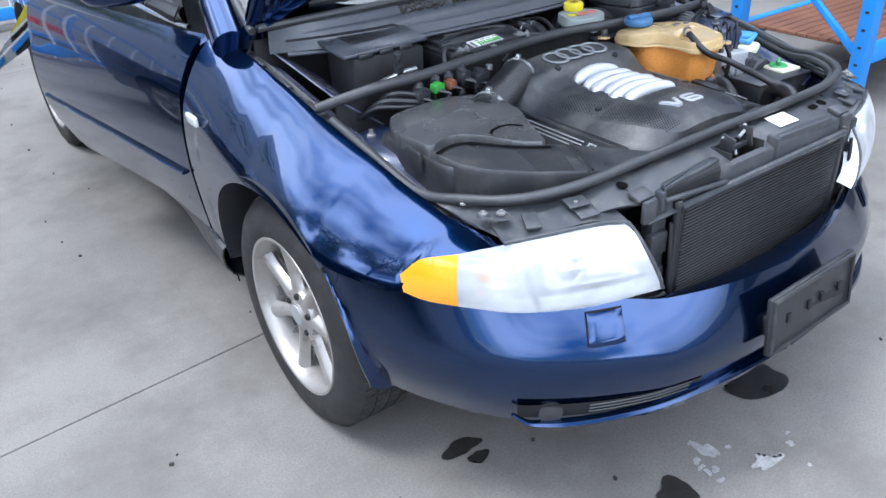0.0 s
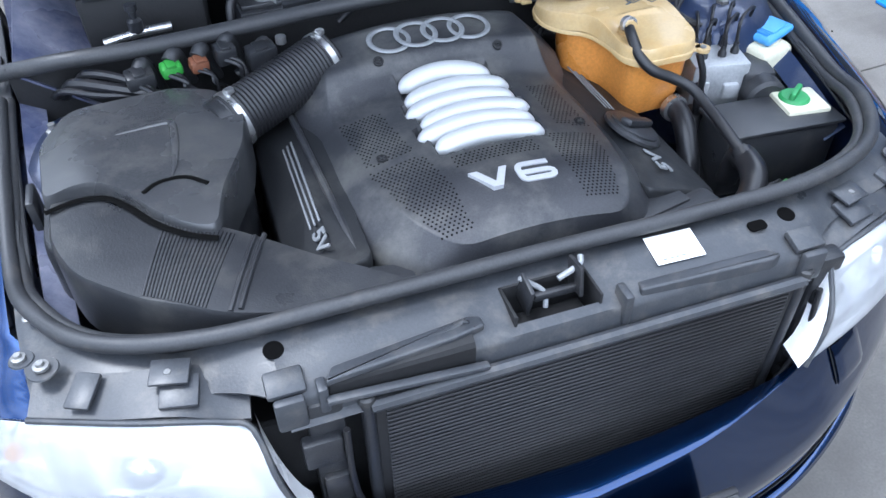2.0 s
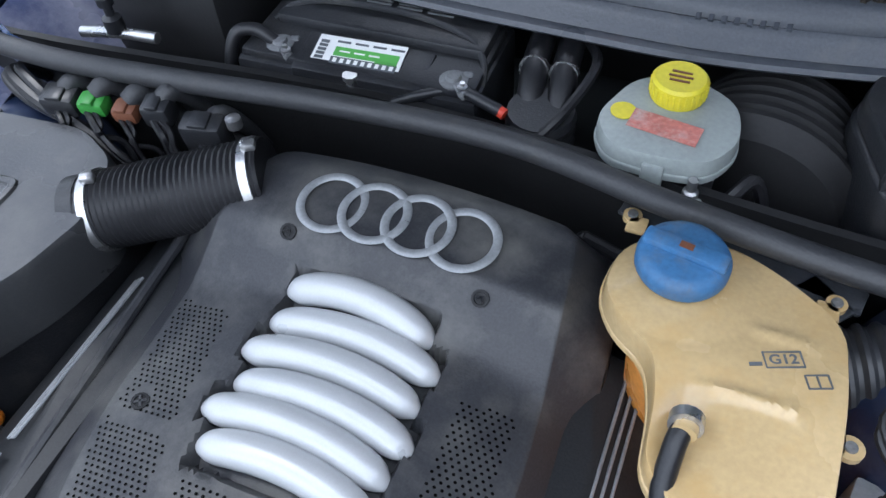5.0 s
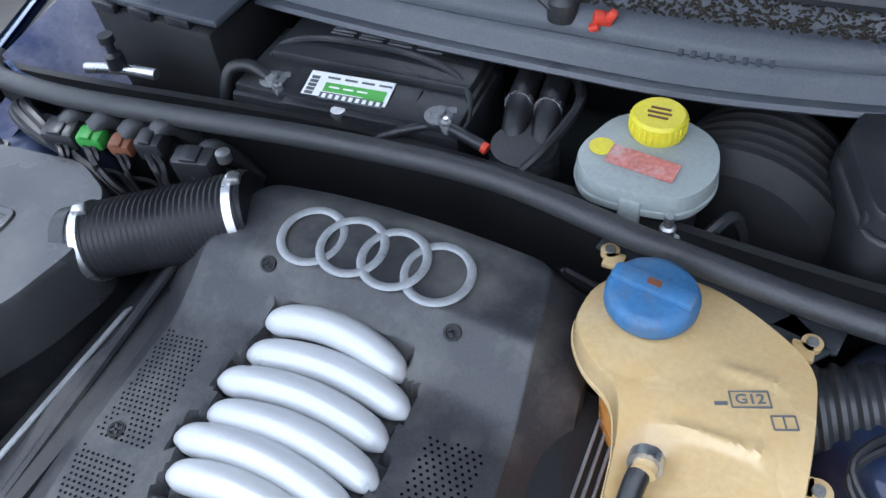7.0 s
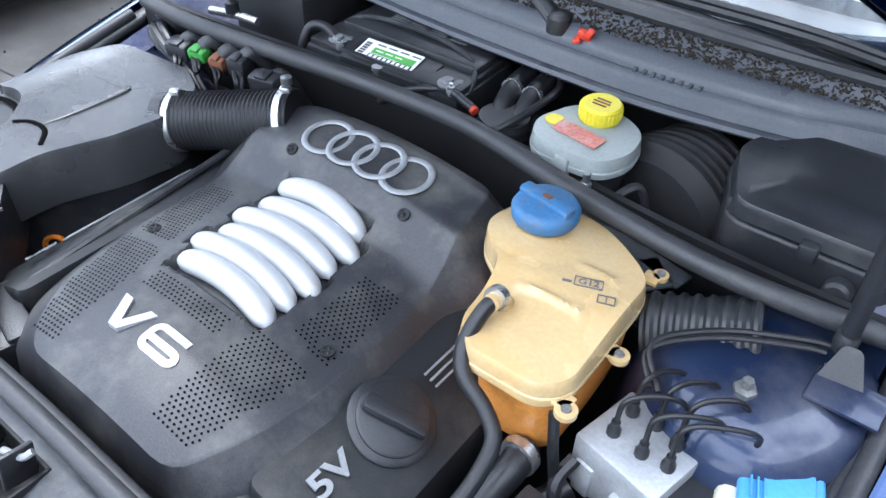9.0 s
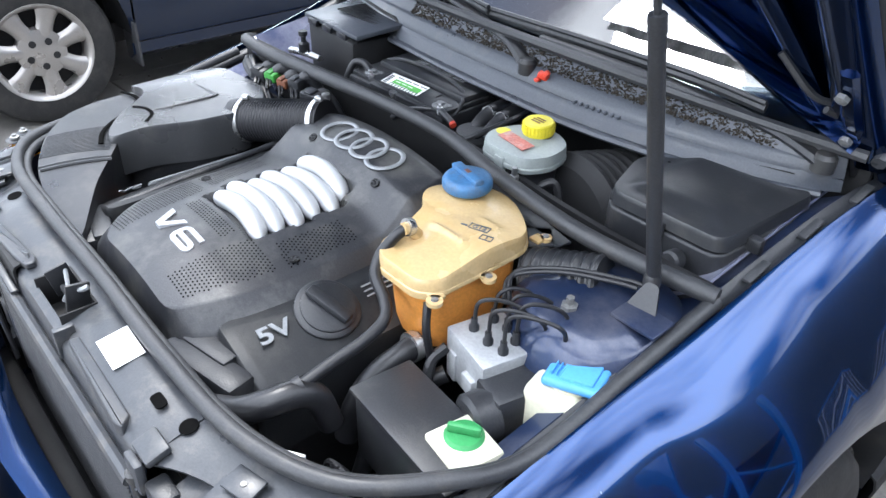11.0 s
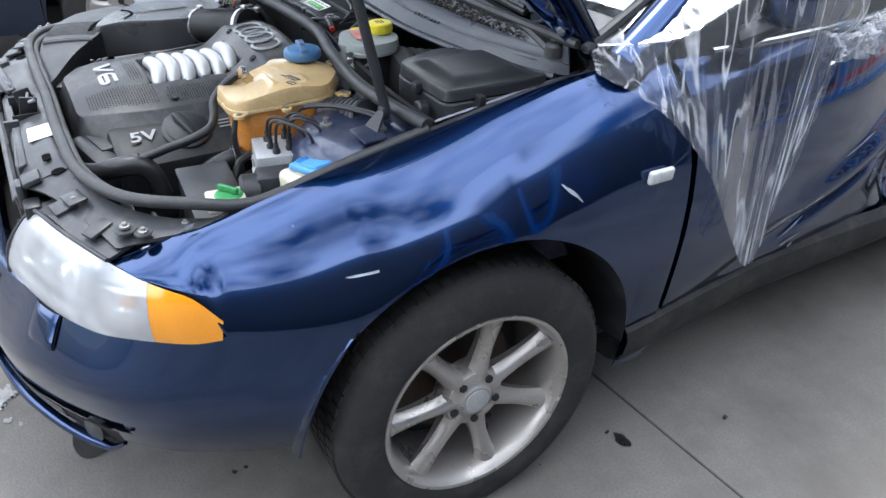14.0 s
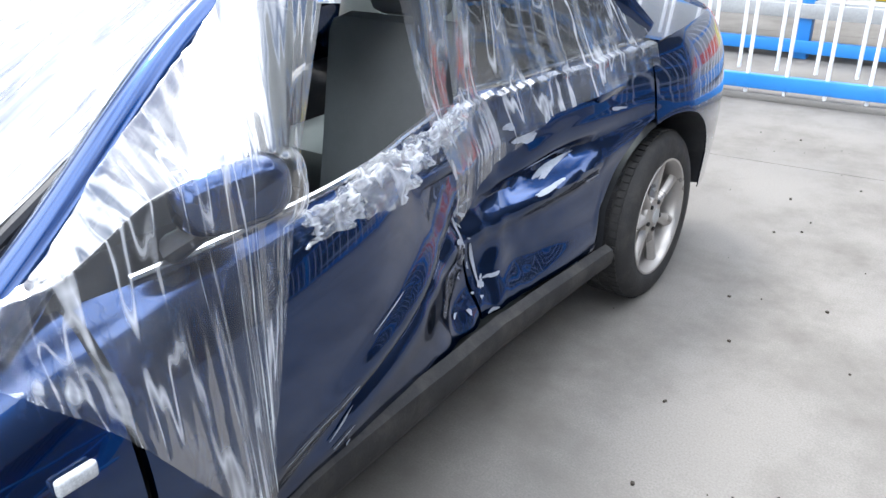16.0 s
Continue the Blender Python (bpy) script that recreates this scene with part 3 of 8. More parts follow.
def edge_x(y):
    """Half-width of that inner upper edge."""
    return soft_table(y, [-0.61, -0.45, -0.2, 0.1, 0.36, 0.6, 1.5, 2.5, 3.1, 3.40], [0.645, 0.668, 0.682, 0.694, 0.715, 0.765, 0.80, 0.79, 0.74, 0.52])


def side_x(y, z):
    """Half-width of the body side below the shoulder."""
    w = half_width(y)
    low = max(0.0, (0.60 - z) / 0.24)
    tuck = (0.022 + 0.045 * min(max((y - 0.45) / 0.4, 0), 1) * min(max((2.5 - y) / 0.3, 0), 1)) * low ** 1.4
    top = 0.05 * max(0.0, z - 0.66) ** 1.5 / 0.3 ** 1.5
    return w - tuck - top


def column(y, zlow, shoulder, n=10, m=8, dent=None, roll=True):
    """Points up the body side at y, over the shoulder to the inner edge."""
    zi, xi = belt_z(y), edge_x(y)
    zs = max(zi - shoulder, zlow)
    p = 1.2 + 1.2 * min(shoulder, 0.19)
    out = []
    for k in range(n):
        z = zlow + (zs - zlow) * k / (n - 1)
        out.append(Vector((side_x(y, z), y, z)))
    if roll:
        xs = out[-1].x
        for k in range(1, m + 1):
            a = math.pi / 2 * k / m
            out.append(Vector((xi + (xs - xi) * max(0.0, math.cos(a)) ** p, y, zs + (zi - zs) * math.sin(a) ** p)))
        out.append(Vector((xi - 0.004, y, zi - 0.018)))
    return out


def sheet(cols):
    n = len(cols[0])
    V = [p for c in cols for p in c]
    F = [(i * n + j, (i + 1) * n + j, (i + 1) * n + j + 1, i * n + j + 1) for i in range(len(cols) - 1) for j in range(n - 1)]
    return V, F


def arch_low(y, yc, base):
    d = abs(y - yc)
    if d >= ARCH_R:
        return base
    return ARCH_Z + math.sqrt(ARCH_R ** 2 - d * d)


def fender_geo():
    cols = []
    ys = list(np.linspace(-0.61, -0.47, 9)) + list(np.linspace(-0.45, -0.28, 12)) + [ARCH_R * -math.cos(a) for a in np.linspace(0.82, math.pi / 2, 18)] + [ARCH_R * math.sin(a) for a in np.linspace(0.06, 1.5, 28)] + [ARCH_R, ARCH_R + 0.0005, 0.42, 0.45, 0.475]
    for y in ys:
        if y < -0.47:
            low = lerp_table(y, [-0.61, -0.55, -0.51, -0.485, -0.47], [0.720, 0.706, 0.693, 0.665, 0.624])
        elif y < -0.27:
            low = max(0.622, 0)
        elif y <= ARCH_R:
            low = arch_low(y, 0, 0.24)
            if y >= ARCH_R - 1e-6:
                low = 0.36
        else:
            low = 0.235
        c = column(y, low, 0.19 * (1 - max(0.0, (-0.30 - y) / 0.33) ** 2), 14, 16)
        if y < -0.47:
            w = lerp_table(y, [-0.61, -0.54, -0.47], [0.66, 0.735, 0.797])
            k = w - c[0].x
            c = [Vector((max(p.x + k, edge_x(y) - 0.01), p.y, p.z)) for p in c]
        cols.append([Vector((p.x - knock(p.y, p.z), p.y, p.z)) for p in c])
    return sheet(cols)


def knock(y, z):
    """Shallow dents over the front wheel."""
    d = 0.003 * math.exp(-((y - 0.02) / 0.055) ** 2 - ((z - 0.775) / 0.035) ** 2)
    d += 0.002 * math.exp(-((y - 0.19) / 0.04) ** 2 - ((z - 0.745 - 0.5 * (y - 0.19)) / 0.05) ** 2)
    return d


def arch_lip(yc, a0, a1, sgn=1):
    """The turned-in lip of a wheel arch and the dark liner behind it."""
    def f(u, v):
        a = a0 + (a1 - a0) * u
        y, z = yc - math.cos(a) * ARCH_R, ARCH_Z + math.sin(a) * ARCH_R
        x = side_x(y, max(z, 0.24)) - (dent(y, z) if sgn > 0 and yc > 1 else 0)
        return (x - 0.30 * v, y - 0.0 * v, z - 0.012 * min(1, v * 4))
    return grid(f, 28, 6)


FEN = fender_geo()
fender_l = part("fender", solid(FEN, 0.004), "paint", CAR, "glossy dark blue fender with scrapes above the wheel")


def sag(y):
    """How far the right wing's upper edge sits below the left one's."""
    return lerp_table(y, [-0.61, -0.5, -0.3, -0.15, 0.0, 0.2, 0.5], [0.016, 0.028, 0.036, 0.040, 0.040, 0.034, 0.0])


g = mirrored(([(x + knock(y, z), y, z) for x, y, z in FEN[0]], FEN[1]))
fender_r = part("fender", solid(([(x, y, z - sag(y) * min(1, max(0, (z - 0.55) / 0.25))) for x, y, z in g[0]], g[1]), 0.004), "paint", CAR)


# bumper
def bumper_xy(u):
    """Plan of the bumper's face from the centre (0) to its end at the left arch (1)."""
    xs = [0, 0.12, 0.25, 0.38, 0.49, 0.58, 0.66, 0.73, 0.79, 0.83, 0.856, 0.866]
    ys = [-0.869, -0.863, -0.847, -0.818, -0.773, -0.722, -0.665, -0.592, -0.492, -0.40, -0.32, -0.262]
    t = np.linspace(0, 1, len(xs))
    return Vector((curve_table(u, list(t), xs), curve_table(u, list(t), ys)))


BULGE = [0.0, -0.012, -0.030, -0.052, -0.076, -0.100, -0.125, -0.150, -0.185, -0.222, -0.262, -0.300, -0.318]


def bumper_in(u, h):
    """How far the bumper's skin lies behind its plan at h below its top edge."""
    top = curve_table(u, [0, 0.12, 0.3, 0.5, 0.62, 0.75, 1.0], [0.036, 0.044, 0.066, 0.066, 0.044, 0.016, 0.012])
    if h > -0.125:
        return top * (1 + h / 0.125) ** 1.15
    return curve_table(-h, [0.125, 0.150, 0.185, 0.222, 0.262, 0.300, 0.318], [0.0, 0.001, 0.005, 0.012, 0.028, 0.046, 0.10])


def bumper_top(u):
    return curve_table(u, [0, 0.25, 0.33, 0.5, 0.7, 1.0], [0.545, 0.552, 0.572, 0.590, 0.612, 0.620])


def bumper_geo():
    us = [i / 36 for i in range(37)]
    cols = []
    for s in [-u for u in reversed(us[1:])] + us:
        u = abs(s)
        p = bumper_xy(u)
        q = bumper_xy(min(u + 0.01, 1)) - bumper_xy(max(u - 0.01, 0))
        nrm = Vector((q.y, -q.x)).normalized()
        if nrm.y > 0.2:
            nrm = -nrm
        zt = bumper_top(u)
        c = []
        inner = curve_table(u, [0, 0.20, 0.28, 0.36, 0.42, 1.0], [0.094, 0.084, 0.074, 0.068, 0.066, 0.020])
        lip = bumper_in(u, 0.0)
        sink = max(0.0, inner - 0.066) / 0.054
        inner = max(inner, lip + 0.008)
        shelf = [(inner, -0.014 * sink), (0.6 * inner + 0.4 * lip, -0.002 * sink), (0.2 * inner + 0.8 * lip, 0.002 * sink)]
        for d, h in shelf + [(bumper_in(u, h), h) for h in BULGE]:
            k = 1.0 if u < 0.85 else 1.0 - 0.5 * (u - 0.85) / 0.15
            w = p - nrm * d * k
            z = zt + h * curve_table(u, [0, 0.7, 0.9, 1], [0.98, 1.0, 0.98, 0.96])
            cut = -math.sqrt(max(0.0, ARCH_R ** 2 - (z - ARCH_Z) ** 2))
            if w.y > cut:
                w = Vector((w.x - 0.06 * (w.y - cut), cut))
            c.append(Vector((w.x if s >= 0 else -w.x, w.y, z)))
        cols.append(c)
    return sheet(cols)


bumper = part("bumper", solid(bumper_geo(), 0.005), "paint", CAR, "rounded dark blue bumper without its grille")


# doors, sills, rear quarter
def dent(y, z):
    """Inward push of the crushed left side."""
    depth = curve_table(z, [0.28, 0.37, 0.47, 0.63, 0.80, 0.97], [0.02, 0.07, 0.155, 0.205, 0.205, 0.180])
    if y < 1.6:
        f = math.exp(-((1.6 - y) / 0.40) ** 1.6)
    else:
        f = math.exp(-((y - 1.6) / 0.85) ** 1.5) * (1 - min(max((y - 2.30) / 0.42, 0), 1) ** 2)
    d = depth * f
    d += 0.045 * math.exp(-((y - 1.2) / 0.34) ** 2 - ((z - 0.56 - 0.30 * (y - 1.2)) / 0.030) ** 2)
    d -= 0.030 * math.exp(-((y - 1.2) / 0.34) ** 2 - ((z - 0.64 - 0.30 * (y - 1.2)) / 0.04) ** 2)
    d += 0.050 * math.exp(-((y - 1.95) / 0.28) ** 2 - ((z - 0.68 - 0.10 * (y - 1.95)) / 0.03) ** 2)
    d -= 0.032 * math.exp(-((y - 1.98) / 0.30) ** 2 - ((z - 0.62 - 0.10 * (y - 1.95)) / 0.035) ** 2)
    near = math.exp(-((y - 1.58) / 0.22) ** 2)
    d += 0.022 * near * noise.noise(Vector((y * 14, z * 9, 0.3))) + 0.010 * noise.noise(Vector((y * 5, z * 7, 2.7))) * math.exp(-((y - 1.6) / 0.6) ** 2)
    return d


def door_geo(y0, y1, crushed, low=0.37):
    cols = []
    for y in np.linspace(y0, y1, 44 if crushed else 14):
        lo = low
        lo = curve_table(y, [0.48, 1.0, 1.6, 2.2], [0.375, 0.385, 0.365, 0.335])
        if not crushed and y0 < 1:
            lo += 0.10 * max(0.0, (y - 1.42) / 0.14) ** 2
        if y > REAR_Y - ARCH_R - 0.04 and y < REAR_Y:
            lo = max(lo, arch_low(y, REAR_Y - 0.03, lo) + 0.02)
        c = column(y, lo, 0.16, 30 if crushed else 14, 6)
        if crushed:
            c = [Vector((p.x - dent(p.y, p.z), p.y, p.z)) for p in c]
        cols.append(c)
    return sheet(cols)


for yc in (0.0, REAR_Y):
    part("arch_liner", arch_lip(yc, 0.0, math.pi, 1), "plastic", CAR)
    part("arch_liner", mirrored(arch_lip(yc, 0.0, math.pi, -1)), "plastic", CAR)


DOORS = [(0.492, 1.56), (1.572, 2.50)]
door_fl = part("door", solid(door_geo(*DOORS[0], True), 0.02), "paint", CAR, "crushed dark blue front door under clear film")
door_rl = part("door", solid(door_geo(*DOORS[1], True), 0.02), "paint", CAR, "crushed dark blue rear door with torn bare metal")
swing = Matrix.Translation((-0.86, 0.485, 0)) @ pose(0, 0, 0, 0, 0, 8.5) @ Matrix.Translation((0.86, -0.485, 0))
g = mirrored(door_geo(*DOORS[0], False))
door_fr = part("door", solid(([swing @ Vector(v) for v in g[0]], g[1]), 0.03), "paint", CAR, "dark blue front door standing ajar")
part("moulding", tube([swing @ Vector((-side_x(y, 0.555) - 0.004, y, 0.555 + 0.02 * (y - 0.5))) for y in np.linspace(0.53, 1.53, 7)], 0.010, 8, 2, flat=0.6), "paint", door_fr)
door_rr = part("door", solid(mirrored(door_geo(*DOORS[1], False)), 0.02), "paint", CAR)


def quarter_geo(crushed):
    cols = []
    for y in list(np.linspace(2.51, REAR_Y + ARCH_R, 18)) + [REAR_Y + ARCH_R + 0.001] + list(np.linspace(3.03, 3.40, 9)):
        low = arch_low(y, REAR_Y, 0.30)
        cols.append([Vector((p.x - (dent(p.y, p.z) if crushed else 0), p.y, p.z)) for p in column(y, low, 0.18, 14, 8)])
    return sheet(cols)


part("quarter_panel", solid(quarter_geo(True), 0.004), "paint", CAR)
part("quarter_panel", solid(mirrored(quarter_geo(False)), 0.004), "paint", CAR)


def sill_geo(crushed):
    prof = [(0.03, 0.385), (0.004, 0.366), (-0.002, 0.34), (0.004, 0.30), (0.022, 0.268), (0.055, 0.248), (0.14, 0.24)]
    cols = []
    for y in np.linspace(0.385, 2.24, 30):
        top = curve_table(y, [0.38, 0.48, 1.0, 1.6, 2.2], [0.36, 0.372, 0.382, 0.362, 0.332]) - 0.372
        k = 0.40 * dent(y, 0.36) if crushed else 0
        cols.append([Vector((side_x(y, 0.37) + 0.014 - d - k, y, z + top * max(0, (z - 0.21) / 0.16))) for d, z in prof])
    return sheet(cols)


part("sill", solid(sill_geo(True), 0.004), "sill", CAR, "scuffed dark grey sill strip")
part("sill", solid(mirrored(sill_geo(False)), 0.004), "plastic_grey", CAR)
part("underbody", rbox((0, 1.45, 0.26), (1.24, 3.5, 0.12), 0.02), "dark", CAR)


# rear end, roof, glass
def trunk_fn(u, v):
    y = 2.52 + 0.88 * v
    x = (2 * u - 1) * (edge_x(y) + 0.002)
    return (x, y, belt_z(y) + 0.002 + 0.03 * (1 - (2 * u - 1) ** 2) - 0.02 * v * v)


part("trunk_lid", solid(grid(trunk_fn, 13, 7), 0.004), "paint", CAR)


def tail_fn(u, v):
    s = 2 * u - 1
    x = s * (0.76 - 0.20 * v ** 3)
    y = 3.43 - 0.20 * abs(s) ** 3.0
    return (x, y - 0.04 * (2 * v - 1) ** 2, 0.28 + 0.69 * v)


part("rear_panel", solid(grid(tail_fn, 21, 8), 0.004), "paint", CAR)
WS_Y, WS_Z, ROOF_Y, ROOF_Z = 0.222, 0.99, 1.02, 1.365


def ws_fn(u, v):
    s = 2 * u - 1
    hw = 0.70 + (0.545 - 0.70) * v
    x = s * hw
    y = WS_Y + (ROOF_Y - WS_Y) * v + 0.075 * s * s + (0.03 * v + 0.24 * v * (1 - v)) * s * s
    z = WS_Z + (ROOF_Z - WS_Z) * v - 0.02 * s * s + 0.03 * math.sin(math.pi * v)
    return (x, y, z)


windscreen = part("windscreen", solid(grid(ws_fn, 21, 15), 0.005), "screen_glass", CAR, "raked glass windscreen mirroring the sky")
for u in (0.0, 1.0):
    part("screen_edge", tube([ws_fn(u, v) for v in np.linspace(0, 1, 9)], 0.011, 8, 3), "rubber", CAR)


def roof_fn(u, v):
    s = 2 * u - 1
    x = s * (0.555 - 0.03 * abs(2 * v - 1) ** 2)
    y = 1.02 + 1.12 * v + 0.08 * s * s * (1 - 2 * v)
    return (x, y, 1.37 + 0.045 * math.sin(math.pi * (0.15 + 0.7 * v)) - 0.05 * s * s - 0.02)


part("roof", solid(grid(roof_fn, 15, 11), 0.02), "paint", CAR)


def bg_fn(u, v):
    s = 2 * u - 1
    return (s * (0.53 + 0.15 * v), 2.14 + 0.62 * v - 0.08 * s * s * (1 - v), 1.35 - 0.36 * v - 0.02 * s * s)


part("rear_window", solid(grid(bg_fn, 11, 6), 0.005), "glass", CAR)


def bar(a, b, w, d, r=0.01):
    """A square-edged post from a to b."""
    a, b = Vector(a), Vector(b)
    m = (b - a).to_track_quat("Z", "Y").to_matrix().to_4x4()
    bm = rbox((0, 0, (b - a).length / 2), (w, d, (b - a).length), r)
    bm.transform(Matrix.Translation(a) @ m)
    return bm


def belt(y, sx, dx=0.0, dz=0.0):
    """A place on the window sill line."""
    return (sx * (edge_x(y) + dx) - (dent(y, belt_z(y)) if sx > 0 else 0), y, belt_z(y) + dz)


for sx in (1, -1):
    part("pillar", tube([(sx * 0.735, 0.36, 0.93), (sx * 0.70, 0.52, 1.03), (sx * 0.62, 0.82, 1.22), (sx * 0.555, 1.10, 1.345)], [0.050, 0.044, 0.041, 0.040], 16, 6), "paint", CAR, "dark blue windscreen pillar")
    part("pillar", bar(belt(1.56, sx, -0.01), (sx * 0.575 - (0.06 if sx > 0 else 0), 1.62, 1.355), 0.05, 0.09), "plastic", CAR)
    part("pillar", bar(belt(2.50, sx, -0.015), (sx * 0.55, 2.16, 1.34), 0.06, 0.14, 0.02), "paint", CAR)
    part("roof_rail", tube([(sx * 0.56, 1.06, 1.345), (sx * 0.575, 1.6, 1.375), (sx * 0.55, 2.16, 1.35)], 0.03, 10, 5), "paint", CAR)
    part("window_trim", tube([belt(y, sx, 0.002, 0.008) for y in np.linspace(0.58, 1.545, 9)], 0.008, 8, 3), "trim", CAR, "bright trim under the side window")
    part("window_trim", tube([belt(y, sx, 0.002, 0.008) for y in np.linspace(1.585, 2.48, 9)], 0.008, 8, 3), "trim", CAR)


def side_glass(y0, y1, sx, lean):
    def f(u, v):
        y = y0 + (y1 - y0) * u
        xb, zb = edge_x(y) - 0.012 - (dent(y, belt_z(y)) if sx > 0 else 0), belt_z(y)
        zt = 1.345
        yy = y + (lean * v if u < 0.5 else 0)
        return (sx * (xb + (0.575 - xb) * v + 0.02 * math.sin(math.pi * v)), yy, zb + (zt - zb) * v)
    return grid(f, 9, 7)


part("side_window", solid(side_glass(1.66, 2.46, 1, 0.0), 0.004), "glass", CAR)
part("side_window", solid(side_glass(1.66, 2.46, -1, 0.0), 0.004), "glass", CAR)
part("side_window", solid(side_glass(0.62, 1.55, -1, 0.4), 0.004), "glass", CAR)
# cabin
part("dashboard", boxes(((0, 0.75, 0.86), (1.3, 0.62, 0.20), 0.06), ((0, 0.45, 0.72), (1.3, 0.12, 0.45), 0.03)), "plastic", CAR)
for sx in (-0.36, 0.36):
    part("seat", boxes(((sx, 1.35, 0.48), (0.50, 0.52, 0.18), 0.06), ((sx, 1.68, 0.80), (0.48, 0.16, 0.66), 0.06, (-12, 0, 0)), ((sx, 1.78, 1.20), (0.26, 0.10, 0.16), 0.04)), "seat", CAR, "grey cloth seat")
part("seat", boxes(((0, 2.2, 0.46), (1.25, 0.5, 0.2), 0.06), ((0, 2.5, 0.78), (1.25, 0.16, 0.6), 0.06, (-18, 0, 0))), "seat", CAR)
part("cabin_floor", rbox((0, 1.5, 0.31), (1.45, 2.3, 0.03), 0.01), "dark", CAR)


# wheels
def wheel(x, y, side, label=""):
    """Tyre, seven-spoke rim and brake disc; side is +1 on the left."""
    m = Matrix.Translation((x, y, HUBZ)) @ pose(0, 0, 0, 0, 90 * side, 0)
    hub = new("wheel")
    hub.parent = CAR
    ORIGIN[hub] = Vector((0, 0, 0))
    if label:
        hub["label"] = label
    prof = [(0.216, -0.095), (0.225, -0.100), (0.25, -0.103), (0.285, -0.100), (0.305, -0.088), (0.315, -0.070), (0.317, -0.03), (0.3172, 0.0), (0.317, 0.03), (0.315, 0.070), (0.305, 0.088), (0.285, 0.100), (0.25, 0.103), (0.225, 0.100), (0.216, 0.095), (0.210, 0.0), (0.216, -0.095)]
    tv, tf = lathe(prof, 64, m)
    part("tyre", (tv, tf[:-2]), "tyre", hub, "worn black tyre")
    # tread blocks
    tb = []
    for k in range(72):
        a = 2 * math.pi * k / 72
        for h, off in ((-0.056, 0.0), (-0.02, 0.5), (0.02, 0.0), (0.056, 0.5)):
            aa = a + off * 2 * math.pi / 72
            tb.append(geo_of(rbox((0.3175 * math.cos(aa), 0.3175 * math.sin(aa), h), (0.006, 0.021, 0.028), 0.0, (0, 0, math.degrees(aa)))))
    V, F = join(*tb)
    part("tread", ([m @ Vector(v) for v in V], F), "tyre", hub, smooth=False)
    rp = [(0.219, 0.100), (0.221, 0.094), (0.212, 0.088), (0.205, 0.070), (0.198, 0.0), (0.202, -0.09), (0.196, -0.09), (0.192, 0.0), (0.198, 0.068), (0.204, 0.090), (0.212, 0.099), (0.219, 0.100)]
    rv, rf = lathe(rp, 56, m)
    sp = []
    for k in range(7):
        a = 2 * math.pi * k / 7 + 0.22
        ca, sa = math.cos(a), math.sin(a)

        def f(u, v):
            r = 0.045 + 0.160 * u
            w = 0.019 + 0.010 * (2 * u - 1) ** 2 + (0.012 if u < 0.1 else 0)
            t = (2 * v - 1)
            h = 0.074 - 0.004 * u + 0.010 * u * u - 0.022 * abs(t) ** 3
            lat = t * w
            return Vector((r * ca - lat * sa, r * sa + lat * ca, h))

        def back(u, v):
            q = f(u, 1 - v)
            return Vector((q.x, q.y, 0.030 + 0.02 * u))
        sp += [grid(f, 8, 7), grid(back, 8, 7)]
    cp = [(0.0, 0.02), (0.072, 0.02), (0.072, 0.058), (0.066, 0.070), (0.040, 0.074), (0.036, 0.078), (0.034, 0.080), (0.0, 0.081)]
    hv, hf = join(*sp, lathe(cp, 28))
    part("rim", join((rv, rf[:-2]), ([m @ Vector(v) for v in hv], hf)), "alloy", hub, "dull silver seven-spoke alloy rim")
    nuts = [lathe([(0.009, 0.066), (0.009, 0.078), (0.006, 0.080)], 6, m @ Matrix.Translation((0.053 * math.cos(2 * math.pi * k / 5), 0.053 * math.sin(2 * math.pi * k / 5), 0))) for k in range(5)]
    for nut in nuts:
        part("wheel_bolt", nut, "dark", hub)
    part("centre_cap", lathe([(0.028, 0.08), (0.028, 0.0835), (0.022, 0.0845), (0.0, 0.0845)], 20, m), "cast", hub)
    part("brake_disc", lathe([(0.02, 0.0), (0.14, 0.0), (0.14, 0.02), (0.02, 0.02)], 32, m @ Matrix.Translation((0, 0, -0.04))), "rust", hub)
    part("hub_drum", lathe([(0.0, -0.08), (0.19, -0.08), (0.19, -0.06), (0.0, -0.06)], 32, m), "dark", hub)
    return hub


for x, y, s in ((0.762, 0, 1), (-0.738, 0.012, -1), (0.722, REAR_Y, 1), (-0.745, REAR_Y, -1)):
    wheel(x, y, s)


def mirror(sx, dx):
    """A door mirror: rounded shell on a short foot."""
    mr = new("mirror")
    mr.parent = CAR
    ORIGIN[mr] = Vector((0, 0, 0))
    mr["label"] = "dark blue door mirror shell"
    m = pose(0.835, 0.735, 1.050, 0, 0, 80) if sx > 0 else pose(-0.90, 0.70, 1.06, 0, 0, -16)

    def shell(u, v):
        a, b = 2 * math.pi * u, math.pi * (v - 0.5)
        k = math.cos(b) ** 0.55
        x = math.copysign(abs(math.cos(a)) ** 0.6, math.cos(a)) * 0.10 * k
        z = math.copysign(abs(math.sin(a)) ** 0.7, math.sin(a)) * 0.056 * k
        return m @ Vector((x, 0.055 * math.sin(b), z))
    part("shell", grid(shell, 28, 12, close_u=True), "paint", mr)
    part("glass", rbox((m @ Vector((0, 0.045, 0)))[:], (0.15, 0.004, 0.08), 0.02, (0, 0, 80 if sx > 0 else -16)), "trim", mr)
    part("foot", tube([(sx * 0.765 - dx, 0.66, 0.965), (sx * 0.80 - dx, 0.68, 0.99), (sx * 0.83 - dx, 0.69, 1.01)], [0.035, 0.028, 0.024], 10, 4, flat=0.7), "plastic", mr)


